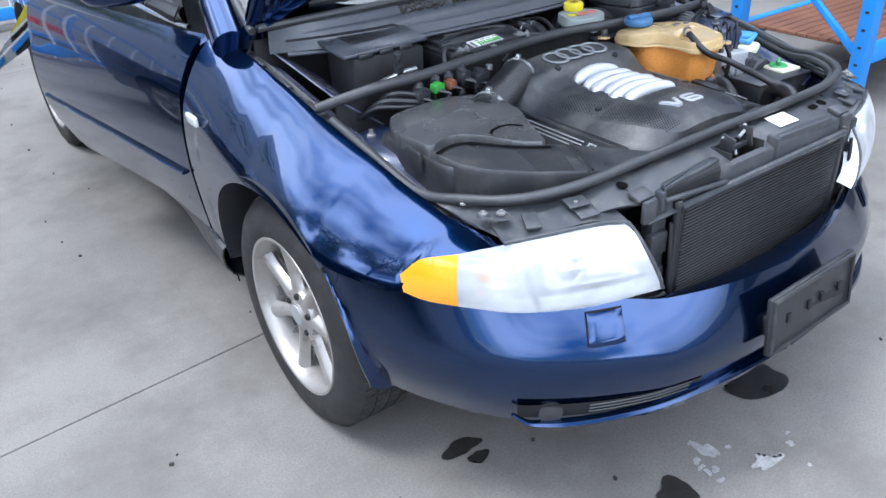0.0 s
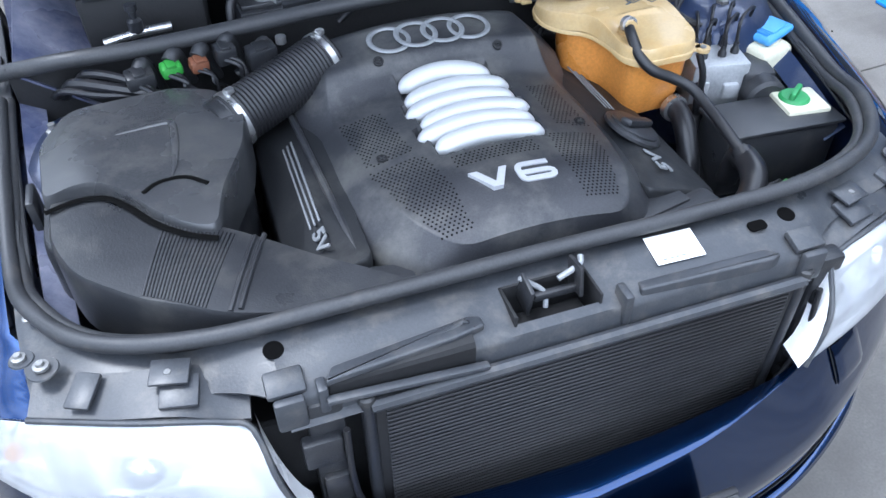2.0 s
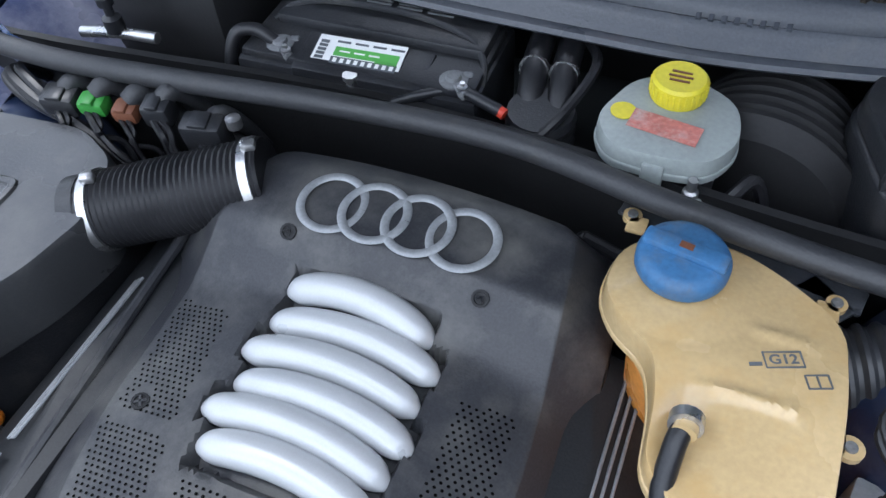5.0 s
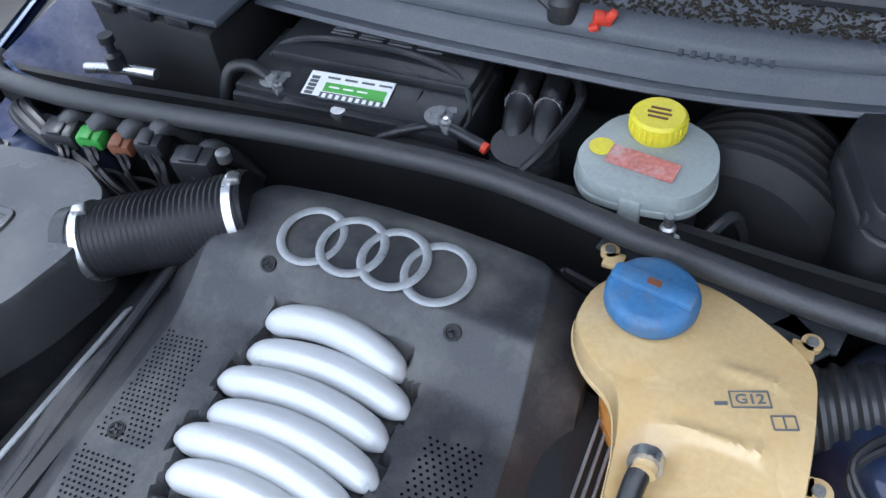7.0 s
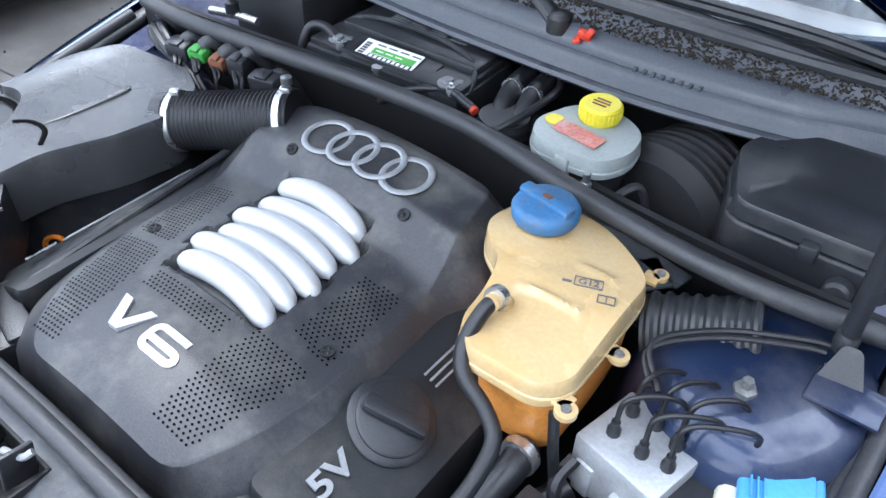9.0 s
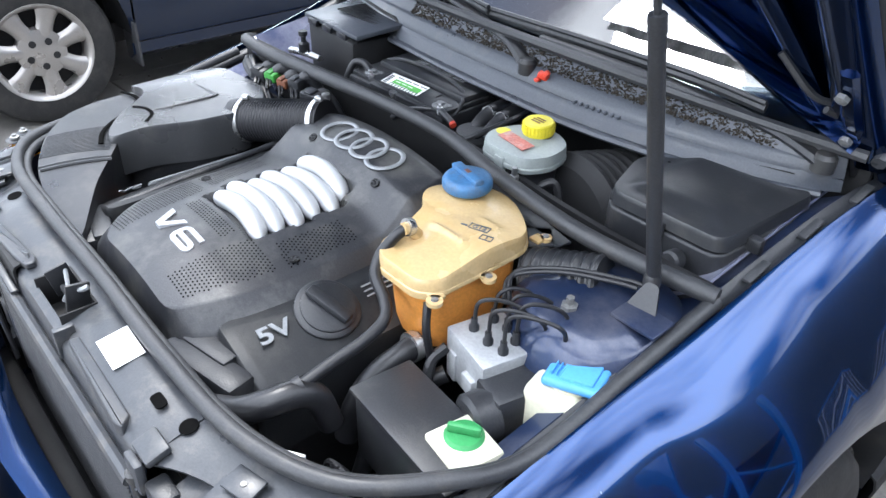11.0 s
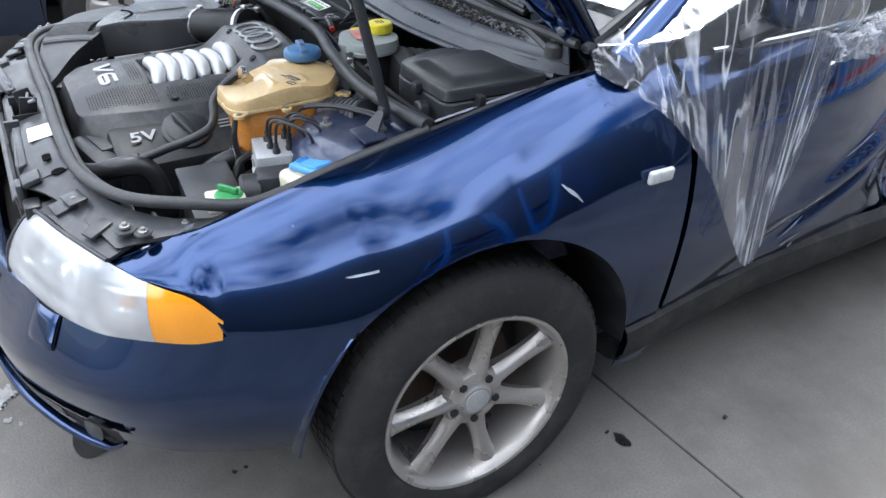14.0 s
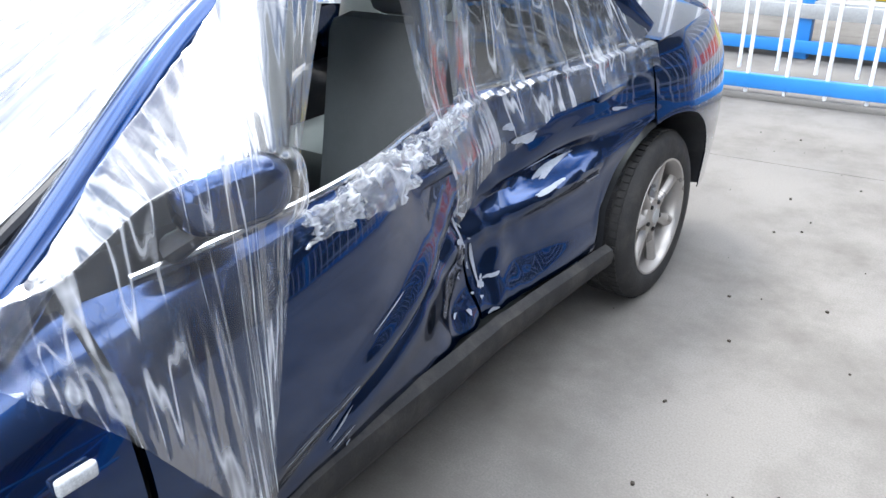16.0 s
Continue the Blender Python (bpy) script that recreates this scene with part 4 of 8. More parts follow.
mirror(1, 0.0)
mirror(-1, 0.0)


# ---- front end ----
def lamp_edges(u):
    """Lower and upper edge of a headlight, from its inner end to the wing."""
    ts = [0.0, 0.35, 0.62, 0.80, 0.92, 1.0]
    lo = [(0.355, -0.768, 0.585), (0.50, -0.722, 0.583), (0.64, -0.655, 0.592), (0.728, -0.575, 0.604), (0.770, -0.52, 0.608), (0.792, -0.478, 0.616)]
    hi = [(0.400, -0.702, 0.726), (0.50, -0.676, 0.738), (0.652, -0.608, 0.726), (0.716, -0.566, 0.714), (0.766, -0.515, 0.700), (0.793, -0.472, 0.654)]
    f = lambda p, k: curve_table(u, ts, [q[k] for q in p])
    return Vector([f(lo, k) for k in range(3)]), Vector([f(hi, k) for k in range(3)])


def lamp_face(u, v, out=0.0):
    a, b = lamp_edges(u)
    p = a.lerp(b, v)
    nrm = Vector((0.35 + 0.6 * u, -0.9 + 0.45 * u, 0.35)).normalized()
    return p + nrm * (0.021 * math.sin(math.pi * min(max(v, 0.0), 1.0)) ** 0.7 * (1 - u ** 4) + out)


def headlight(sx):
    flip = (lambda g: g) if sx > 0 else mirrored
    lamp = new("headlight")
    lamp.parent = CAR
    ORIGIN[lamp] = Vector((0, 0, 0))
    lamp["label"] = "clear headlight with amber corner lens"
    part("lens", flip(grid(lambda u, v: lamp_face(0.80 * u, v), 22, 9)), "lens", lamp, "clear plastic lens")
    part("amber_lens", flip(grid(lambda u, v: lamp_face(0.80 + 0.20 * u, v, -0.001), 10, 9)), "amber", lamp, "amber corner lens")
    part("housing", flip(grid(lambda u, v: lamp_face(0.02 + 0.78 * u, v, -0.055 * math.sin(math.pi * u) ** 0.4 * math.sin(math.pi * v) ** 0.4 - 0.004), 20, 10)), "lampwhite", lamp, "bright white inner reflector")
    part("bezel", flip(join(tube([lamp_face(u, v, -0.012) for u, v in ((0.07, 0.27), (0.28, 0.27), (0.50, 0.27), (0.535, 0.27), (0.53, 0.55), (0.51, 0.80), (0.25, 0.80), (0.10, 0.76), (0.07, 0.27))], 0.0045, 6, 3))), "plastic", lamp, "dark inner bezel")
    part("bowl", flip(grid(lambda u, v: lamp_face(0.09 + 0.42 * u, 0.29 + 0.48 * v, -0.016 - 0.030 * math.sin(math.pi * u) ** 0.5 * math.sin(math.pi * v) ** 0.5), 14, 10)), "reflector", lamp, "chromed reflector bowl")
    part("rim", flip(tube([lamp_face(u, v, 0.001) for u, v in ((-0.012, 0.02), (-0.014, 0.5), (-0.010, 0.97), (0.10, 1.02), (0.25, 1.02), (0.42, 1.02), (0.60, 1.02))], 0.0042, 8, 4)), "slam", lamp, "grey plastic housing edge")
    part("lens_side", flip(grid(lambda u, v: lamp_face(-0.004, v) + Vector((-0.006 + 0.004 * u, 0.042 * u, 0.004 * u)), 4, 9)), "lampstrip", lamp, "frosted white end of the lens")
    c = lamp_face(0.435, 0.53, -0.032)
    m = Matrix.Translation(c) @ Vector((0.30, -0.85, 0.25)).to_track_quat("Z", "Y").to_matrix().to_4x4()
    part("projector", flip(lathe([(0.045, -0.02), (0.044, 0.002), (0.034, 0.006), (0.031, 0.003)], 24, m)), "reflector", lamp)
    part("projector_lens", flip(lathe([(0.030, 0.0), (0.026, 0.010), (0.016, 0.017), (0.0, 0.019)], 24, m)), "trim", lamp)
    part("bulb", flip(lathe([(0.004, -0.012), (0.010, -0.008), (0.012, 0.0), (0.009, 0.008), (0.0, 0.011)], 14, Matrix.Translation(lamp_face(0.71, 0.55, -0.022)))), "amber", lamp, "amber bulb")
    part("bowl", flip(grid(lambda u, v: lamp_face(0.60 + 0.19 * u, 0.22 + 0.60 * v, -0.012 - 0.034 * math.sin(math.pi * u) ** 0.5 * math.sin(math.pi * v) ** 0.5), 12, 10)), "reflector", lamp)
    part("strip", flip(grid(lambda u, v: lamp_face(0.06 + 0.70 * u, 0.03 + 0.20 * v, -0.006), 16, 4)), "lampstrip", lamp)
    part("strip", flip(grid(lambda u, v: lamp_face(0.06 + 0.52 * u, 0.84 + 0.13 * v, -0.006), 16, 4)), "lampstrip", lamp)
    part("divider", flip(grid(lambda u, v: lamp_face(0.545 + 0.02 * u, 0.02 + 0.9 * v, -0.004), 3, 8)), "plastic_grey", lamp)

    def top(u, v):
        a, b = lamp_edges(0.60 * u)
        return (b.x - 0.01 * v, b.y + 0.004 + 0.075 * v * (1 - 0.35 * u), b.z + 0.006 + 0.014 * v - 0.003 * math.sin(9 * u))
    part("upper_bracket", solid(([(p[0], p[1], p[2]) for p in flip(grid(top, 12, 4))[0]], flip(grid(top, 12, 4))[1]), 0.006), "slam", lamp, "grey plastic headlight mount")
    part("clip", flip(geo_of(rbox((0.47, -0.652, 0.756), (0.045, 0.040, 0.007), 0.002, (14, 0, 12)))), "slam", lamp)
    part("clip", flip(geo_of(rbox((0.575, -0.612, 0.754), (0.03, 0.045, 0.007), 0.002, (14, 0, 26)))), "slam", lamp)


for sx in (1, -1):
    headlight(sx)
    f = (lambda g: g) if sx > 0 else mirrored
    # washer cover, arch seam and repeater
    def low(u, inset, z):
        p, q = bumper_xy(u), bumper_xy(u + 0.01) - bumper_xy(u - 0.01)
        nrm = Vector((q.y, -q.x)).normalized()
        w = p - (nrm if nrm.y < 0 else -nrm) * inset
        return Vector((w.x, w.y, z))
    def skin(u, z, out):
        return low(u, bumper_in(u, z - bumper_top(u)) - out, z)
    part("washer_gap", f(grid(lambda u, v: skin(0.338 + 0.070 * u, 0.4985 + 0.064 * v, 0.0016), 7, 9)), "dark", CAR)
    part("washer_cover", f(geo_of(solid(grid(lambda u, v: skin(0.3400 + 0.066 * u, 0.5000 + 0.061 * v, 0.010 - 0.003 * (2 * u - 1) ** 6 - 0.003 * (2 * v - 1) ** 6), 9, 9), 0.006))), "paint", CAR, "small square headlight washer cover")
    part("repeater", f(geo_of(rbox((0.868, 0.385, 0.755), (0.014, 0.062, 0.030), 0.007, (0, 6, 0), 1.0, 3))), "repeater", CAR, "white side repeater lamp")
    # lower slot (a black sheet for its shaded depth), fog lamp and lip, on the bumper's own curve
    part("lower_slot", f(grid(lambda u, v: low(0.20 + 0.34 * u, 0.004 + 0.014 * v, 0.366 - 0.040 * v - 0.004 * (1 - u) + 0.006 * u * (1 - v)), 16, 4)), "dark", CAR, "dark lower grille slot")
    for k in range(3):
        part("slot_bar", f(tube([low(u, 0.006 + 0.003 * k, 0.358 - 0.011 * k) for u in np.linspace(0.22, 0.40, 7)], 0.0022, 5, 3)), "plastic", CAR)
    c = low(0.475, 0.022, 0.343)
    part("fog_lamp", f(lathe([(0.0, 0.0), (0.026, 0.0), (0.026, 0.016), (0.0, 0.020)], 20, Matrix.Translation(c) @ Vector((0.5, -0.85, 0.1)).to_track_quat("Z", "Y").to_matrix().to_4x4())), "plastic_grey", CAR)
    part("lip", f(tube([low(u, 0.004, curve_table(u, [0, 0.12, 0.3, 0.45, 0.52, 0.55], [0.334, 0.333, 0.324, 0.318, 0.324, 0.348])) for u in np.linspace(0.01, 0.55, 19)], [0.012] * 16 + [0.010, 0.008, 0.005], 8, 2, flat=0.8)), "paint", CAR)

plate = new("plate_holder")
plate.parent = CAR
ORIGIN[plate] = Vector((0, 0, 0))
plate["label"] = "empty black plastic number plate holder"
part("panel", rbox((0.027, -0.884, 0.450), (0.330, 0.014, 0.142), 0.005, (-6, 0, 1)), "plastic", plate)
part("rim", tube([Matrix.Translation((0.027, -0.893, 0.450)) @ pose(0, 0, 0, -6, 0, 1) @ Vector(p) for p in ((-0.158, 0, -0.064), (0.158, 0, -0.064), (0.158, 0, 0.064), (-0.158, 0, 0.064), (-0.158, 0, -0.064))], 0.0055, 6, 1), "plastic_grey", plate)
part("bracket", boxes(((0.030, -0.872, 0.43), (0.28, 0.04, 0.05), 0.008)), "dark", plate)
# plate slots: raised black blocks painted as shaded openings
for x in (-0.073, 0.007, 0.057, 0.127):
    part("slot", rbox((x, -0.8945, 0.455), (0.012, 0.006, 0.022), 0.001, (-6, 0, 1)), "dark", plate)


def slam_z(y):
    return lerp_table(y, [-0.71, -0.66, -0.60, -0.45], [0.754, 0.770, 0.780, 0.766])


def slam_geo():
    xs = [-0.36, -0.34, -0.30, -0.26, -0.22, -0.17, -0.12, -0.09, -0.072, 0.046, 0.065, 0.10, 0.16, 0.22, 0.28, 0.33, 0.36]
    fr = [0.0, 0.12, 0.30, 0.45, 0.86, 1.0]
    V, F = [], []
    for x in xs:
        for t in fr:
            y = -0.612 + (-0.706 + 0.612) * t
            raised = 0.008 if (0.065 < x < 0.3 or -0.34 < x < -0.09) and 0.2 < t < 0.95 else 0.0
            V.append((x, y, slam_z(y) + raised))
        V.append((x, -0.709, 0.748))
        V.append((x, -0.712, 0.722))
        V.append((x, -0.722, 0.716))
    n = len(fr) + 3
    for i in range(len(xs) - 1):
        for j in range(n - 1):
            if xs[i] == -0.072 and j in (2, 3):
                continue
            F.append((i * n + j, (i + 1) * n + j, (i + 1) * n + j + 1, i * n + j + 1))
    return V, F


slam = part("slam_panel", solid(slam_geo(), 0.006), "slam", CAR, "dusty dark grey plastic slam panel")


def wing_bridge(u, v):
    """The slam panel's outer ends, between bay seal and headlight."""
    a = (0.36, -0.612), (0.43, -0.604), (0.56, -0.555), (0.635, -0.46), (0.66, -0.38)
    b = (0.36, -0.706), (0.43, -0.660), (0.58, -0.612), (0.650, -0.585), (0.672, -0.53)
    ts = [0, 0.25, 0.55, 0.85, 1.0]
    p = [curve_table(u, ts, [q[k] for q in a]) for k in (0, 1)]
    q = [curve_table(u, ts, [q[k] for q in b]) for k in (0, 1)]
    x, y = p[0] + (q[0] - p[0]) * v, p[1] + (q[1] - p[1]) * v
    x = min(x, edge_x(max(y, -0.6)) - 0.010)
    return (x, y, 0.777 - 0.020 * v - 0.014 * u + 0.002 * math.sin(14 * u))


for f in ((lambda g: g), mirrored):
    V, F = f(grid(wing_bridge, 18, 6))
    part("slam_end", solid(([(x, y, z - 0.012 * min(1.0, max(0.0, (-x - 0.36) / 0.1))) for x, y, z in V], F), 0.006), "slam", slam)
    for x, y, r in ((0.478, -0.633, 0.005), (0.616, -0.572, 0.0055), (0.642, -0.548, 0.005), (0.355, -0.692, 0.004), (0.636, -0.478, 0.004)):
        z = slam_z(y) - 0.010
        part("bolt", f(lathe([(r * 1.7, z), (r * 1.7, z + 0.004), (r, z + 0.005), (r * 0.8, z + 0.009), (0, z + 0.009)], 12, Matrix.Translation((x, y, 0)))), "bolt", slam)
    # a black disc on the panel gives the hole's inner shade by colour
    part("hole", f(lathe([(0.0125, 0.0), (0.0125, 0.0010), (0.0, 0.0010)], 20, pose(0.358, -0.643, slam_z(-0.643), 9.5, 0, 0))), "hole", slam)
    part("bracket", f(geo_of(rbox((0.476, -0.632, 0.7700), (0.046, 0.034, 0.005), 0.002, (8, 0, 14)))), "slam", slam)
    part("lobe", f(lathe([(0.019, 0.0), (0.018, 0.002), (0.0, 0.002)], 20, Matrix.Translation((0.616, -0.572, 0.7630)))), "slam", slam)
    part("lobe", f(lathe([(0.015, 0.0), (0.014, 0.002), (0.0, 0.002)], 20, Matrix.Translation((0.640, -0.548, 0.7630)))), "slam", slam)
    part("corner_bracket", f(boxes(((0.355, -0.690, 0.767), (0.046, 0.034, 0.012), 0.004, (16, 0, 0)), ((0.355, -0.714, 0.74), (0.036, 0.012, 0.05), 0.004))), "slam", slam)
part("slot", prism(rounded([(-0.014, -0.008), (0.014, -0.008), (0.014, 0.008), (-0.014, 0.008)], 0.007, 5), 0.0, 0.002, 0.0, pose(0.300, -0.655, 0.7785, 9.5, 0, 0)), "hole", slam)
def scoop(u, v):
    """A black sheet on the slam panel's front slope, painting the shade inside its mouth."""
    x = -0.308 + 0.178 * u
    y = -0.7165 + (0.004 if v < 0.5 else 0.004 + 0.026 * u ** 0.7 * (v - 0.5) * 2)
    low = 0.744 - 0.020 * u
    return (x, y, low + (slam_z(y) + 0.0150 - low) * min(1.0, v * 2))


part("scoop", solid(grid(scoop, 12, 8), 0.004), "dark", slam, "", False)
part("ledge", prism(rounded([(-0.312, -0.7135), (-0.300, -0.6935), (-0.128, -0.6745), (-0.112, -0.6800), (-0.112, -0.6950), (-0.150, -0.7015)], 0.004, 3), 0.770, 0.7785, 0.003), "slam", slam)
part("ledge", prism(rounded([(0.098, -0.702), (0.100, -0.686), (0.290, -0.690), (0.305, -0.706), (0.290, -0.711)], 0.004, 3), 0.752, 0.7705, 0.003), "slam", slam)
part("scoop_rim", tube([(p[0], p[1] + 0.002, p[2] + 0.001) for p in [scoop(u, 1.0) for u in np.linspace(0, 1, 9)]] + [scoop(1.0, 0.0)], 0.003, 6, 3), "slam", slam)
part("scoop_lip", rbox((-0.215, -0.721, 0.744), (0.20, 0.012, 0.008), 0.003, (0, 5.5, 0)), "slam", slam)
part("scoop_end", rbox((-0.316, -0.708, 0.750), (0.012, 0.022, 0.042), 0.003), "slam", slam)
part("rib", rbox((0.075, -0.700, 0.752), (0.012, 0.03, 0.05), 0.003), "slam", slam)
latch = new("latch")
latch.parent = CAR
ORIGIN[latch] = Vector((0, 0, 0))
latch["label"] = "black and steel hood latch"
part("well", boxes(((-0.013, -0.668, 0.715), (0.12, 0.06, 0.012), 0.002), ((-0.013, -0.642, 0.745), (0.12, 0.004, 0.06), 0.001), ((-0.071, -0.668, 0.745), (0.004, 0.055, 0.06), 0.001), ((0.045, -0.668, 0.745), (0.004, 0.055, 0.06), 0.001)), "dark", latch)
part("hook", boxes(((-0.045, -0.662, 0.775), (0.006, 0.035, 0.05), 0.002, (12, 0, 0)), ((-0.005, -0.665, 0.768), (0.06, 0.010, 0.012), 0.003), ((0.025, -0.660, 0.782), (0.006, 0.035, 0.045), 0.002, (-10, 0, 0))), "plastic", latch)
part("striker", tube([(-0.05, -0.652, 0.795), (-0.02, -0.662, 0.772), (-0.02, -0.672, 0.752)], 0.0035, 8, 4), "ring", latch)
part("spring", tube([(0.0, -0.66, 0.785), (0.03, -0.655, 0.795), (0.037, -0.645, 0.80)], 0.004, 8, 4), "ring", latch)
part("label", rbox((0.172, -0.654, 0.7802), (0.070, 0.046, 0.0012), 0.0003, (9.5, 0, -2)), "paper", slam, "white paper sticker with small print")
part("print", boxes(*[((0.150 + 0.009 * k, -0.670, 0.7781), (0.006, 0.003, 0.0012), 0, (9.5, 0, -2)) for k in range(4)]), "ring", slam)

# condenser
cond = thing("condenser", (0.04, -0.72, 0.48), "black finned condenser behind the bumper opening", "radiator")
part("core", rbox((0.04, -0.712, 0.57), (0.60, 0.014, 0.30), 0.002), "dark", cond)
for k in range(37):
    part("fin", rbox((0.04, -0.7195, 0.432 + k * 0.0079), (0.575, 0.010, 0.0040), 0.001, seg=1), "fin", cond)
part("top_rail", tube([(-0.265, -0.722, 0.722), (0.345, -0.722, 0.722)], 0.009, 8, 1), "slam", cond)
for x in (-0.268, 0.348):
    part("side_tank", tube([(x, -0.716, 0.47), (x, -0.716, 0.726)], 0.009, 12, 1), "plastic", cond)
    part("cap", lathe([(0.011, 0), (0.011, 0.010), (0.008, 0.013), (0, 0.013)], 12, Matrix.Translation((x, -0.716, 0.726))), "plastic_grey", cond)
for x, s in ((-0.318, -1), (0.395, 1)):
    part("bracket", boxes(((x, -0.70, 0.62), (0.045, 0.03, 0.24), 0.006), ((x + 0.01 * s, -0.718, 0.66), (0.05, 0.02, 0.05), 0.005), ((x, -0.715, 0.57), (0.035, 0.02, 0.06), 0.006)), "plastic", cond)
    part("pipe", tube([(x - 0.02 * s, -0.728, 0.70), (x - 0.018 * s, -0.735, 0.62), (x - 0.025 * s, -0.735, 0.55), (x - 0.05 * s, -0.735, 0.50)], 0.0045, 8, 5), "hose", cond)
    part("hose", tube([(x - 0.03 * s, -0.725, 0.52), (x, -0.72, 0.515), (x + 0.05 * s, -0.70, 0.53)], 0.011, 8, 5), "hose", cond)
part("crash_beam", rbox((0, -0.752, 0.43), (0.74, 0.035, 0.07), 0.01), "dark", CAR)
# added dark panels that keep the gap behind the bumper in shade
part("dark_gap_floor", rbox((0, -0.715, 0.352), (0.80, 0.13, 0.010), 0.003), "dark", CAR)
for sx in (1, -1):
    part("dark_gap_side", rbox((sx * 0.425, -0.700, 0.44), (0.010, 0.07, 0.17), 0.003), "dark", CAR)
part("front_shield", rbox((0, -0.665, 0.53), (1.0, 0.012, 0.28), 0.004), "dark", CAR)


# ---- engine bay shell ----
def seal_z(x, y):
    return belt_z(y) - 0.004 - (sag(y) if x < 0 else 0) if abs(x) > 0.655 else lerp_table(y, [-0.62, -0.5, -0.36, -0.3], [0.798, 0.796, 0.792, 0.797]) - sag(y) * min(1.0, max(0.0, (-0.25 - x) / 0.35))


SEAL = [(0.672, -0.03), (0.670, -0.2), (0.664, -0.36), (0.635, -0.464), (0.56, -0.562), (0.43, -0.612), (0.24, -0.622), (0.0, -0.620)]
full = SEAL + [(-x, y) for x, y in reversed(SEAL[:-1])]
part("seal", join(tube([(x, y, seal_z(x, y)) for x, y in full], 0.011, 14, 9), tube([(x * 0.985, y + 0.012, seal_z(x, y) - 0.010) for x, y in full], 0.009, 12, 9)), "rubber", CAR, "black rubber seal round the engine bay")
RAIL = [(-0.680, 0.024, 0.836), (-0.645, -0.005, 0.852), (-0.60, -0.038, 0.870), (-0.55, -0.055, 0.880), (-0.45, -0.056, 0.88), (-0.316, -0.043, 0.88), (-0.111, -0.020, 0.88), (0.081, -0.013, 0.88), (0.256, -0.045, 0.88), (0.436, -0.069, 0.88), (0.55, -0.06, 0.875), (0.675, -0.033, 0.868)]
part("bulkhead_seal", tube(RAIL, 0.0132, 12, 6), "rubber", CAR, "thick grey-black bulkhead seal across the bay")
part("firewall", solid(grid(lambda u, v: (-0.65 + 1.3 * u, 0.004 - 0.02 * math.cos(7 * u), 0.45 + 0.412 * v), 20, 6), 0.01), "dark", CAR)
part("bulkhead_flange", tube([(x, y + 0.022, 0.867) for x, y, z in RAIL[2:-1]], 0.006, 6, 6), "paint", CAR, "painted blue bulkhead flange")
part("plenum_floor", rbox((0, 0.18, 0.70), (1.28, 0.36, 0.01), 0.002), "dark", CAR)
part("plenum_back", rbox((0, 0.35, 0.80), (1.36, 0.012, 0.28), 0.002), "dark", CAR)
for sx in (1, -1):
    def wing_z(y):
        return belt_z(y) - (sag(y) if sx < 0 else 0)
    V, F = grid(lambda u, v: (sx * (edge_x(-0.58 + 0.95 * u) - 0.004 - 0.05 * (1 - v)), -0.58 + 0.95 * u, wing_z(-0.58 + 0.95 * u) - 0.016 - 0.45 * (1 - v)), 16, 6)
    # the right wing takes the paler paint, with the sky's sheen in its colour
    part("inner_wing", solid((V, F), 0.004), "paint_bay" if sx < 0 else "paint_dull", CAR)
    # gutter strip along the fender edge, with slots
    part("gutter", solid(grid(lambda u, v: (sx * (edge_x(-0.50 + 0.86 * u) - 0.002 - 0.030 * v), -0.50 + 0.86 * u, wing_z(-0.50 + 0.86 * u) - 0.012 - 0.006 * math.sin(math.pi * v)), 24, 5), 0.003), "plastic", CAR)
    for y in np.linspace(-0.42, 0.3, 7):
        part("gutter_clip", rbox((sx * (edge_x(y) - 0.017), y, wing_z(y) - 0.012), (0.014, 0.05, 0.006), 0.002, (13, 0, 0)), "rubber", CAR)
    # strut tower
    part("strut_tower", lathe([(0.15, 0.60), (0.14, 0.76), (0.125, 0.815), (0.10, 0.84), (0.06, 0.848), (0.0, 0.85)], 28, Matrix.Translation((sx * 0.555, -0.12, 0.0 if sx > 0 else -0.07))), "paint_dull", CAR, "painted blue strut tower")
    for a in (0.4, 2.5, 4.6):
        part("tower_nut", lathe([(0.012, 0), (0.012, 0.010), (0.006, 0.012), (0.006, 0.022), (0, 0.022)], 6, Matrix.Translation((sx * 0.555 + 0.06 * math.cos(a), -0.12 + 0.06 * math.sin(a), 0.842 if sx > 0 else 0.772))), "bolt", CAR)
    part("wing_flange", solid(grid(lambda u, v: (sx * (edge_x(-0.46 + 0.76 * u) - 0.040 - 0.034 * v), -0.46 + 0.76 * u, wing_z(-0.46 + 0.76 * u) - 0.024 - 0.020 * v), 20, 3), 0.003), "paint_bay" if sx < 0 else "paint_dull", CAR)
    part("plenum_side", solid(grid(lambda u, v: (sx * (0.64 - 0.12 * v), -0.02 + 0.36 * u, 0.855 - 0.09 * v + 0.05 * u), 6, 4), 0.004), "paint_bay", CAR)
part("bay_floor", rbox((0, -0.25, 0.40), (0.96, 0.80, 0.02), 0.004), "dark", CAR)
cup = part("strut_cup", boxes(((0.630, -0.130, 0.853), (0.070, 0.045, 0.006), 0.002, (4, 0, 0))), "paint_dull", CAR, "dusty painted bracket under the gas strut")
part("gusset", prism(rounded([(-0.024, -0.014), (0.024, -0.014), (0.008, 0.030), (-0.010, 0.030)], 0.006, 3), 0.0, 0.004, 0.0, pose(0.618, -0.112, 0.860, 52, 0, 6)), "plastic", cup)
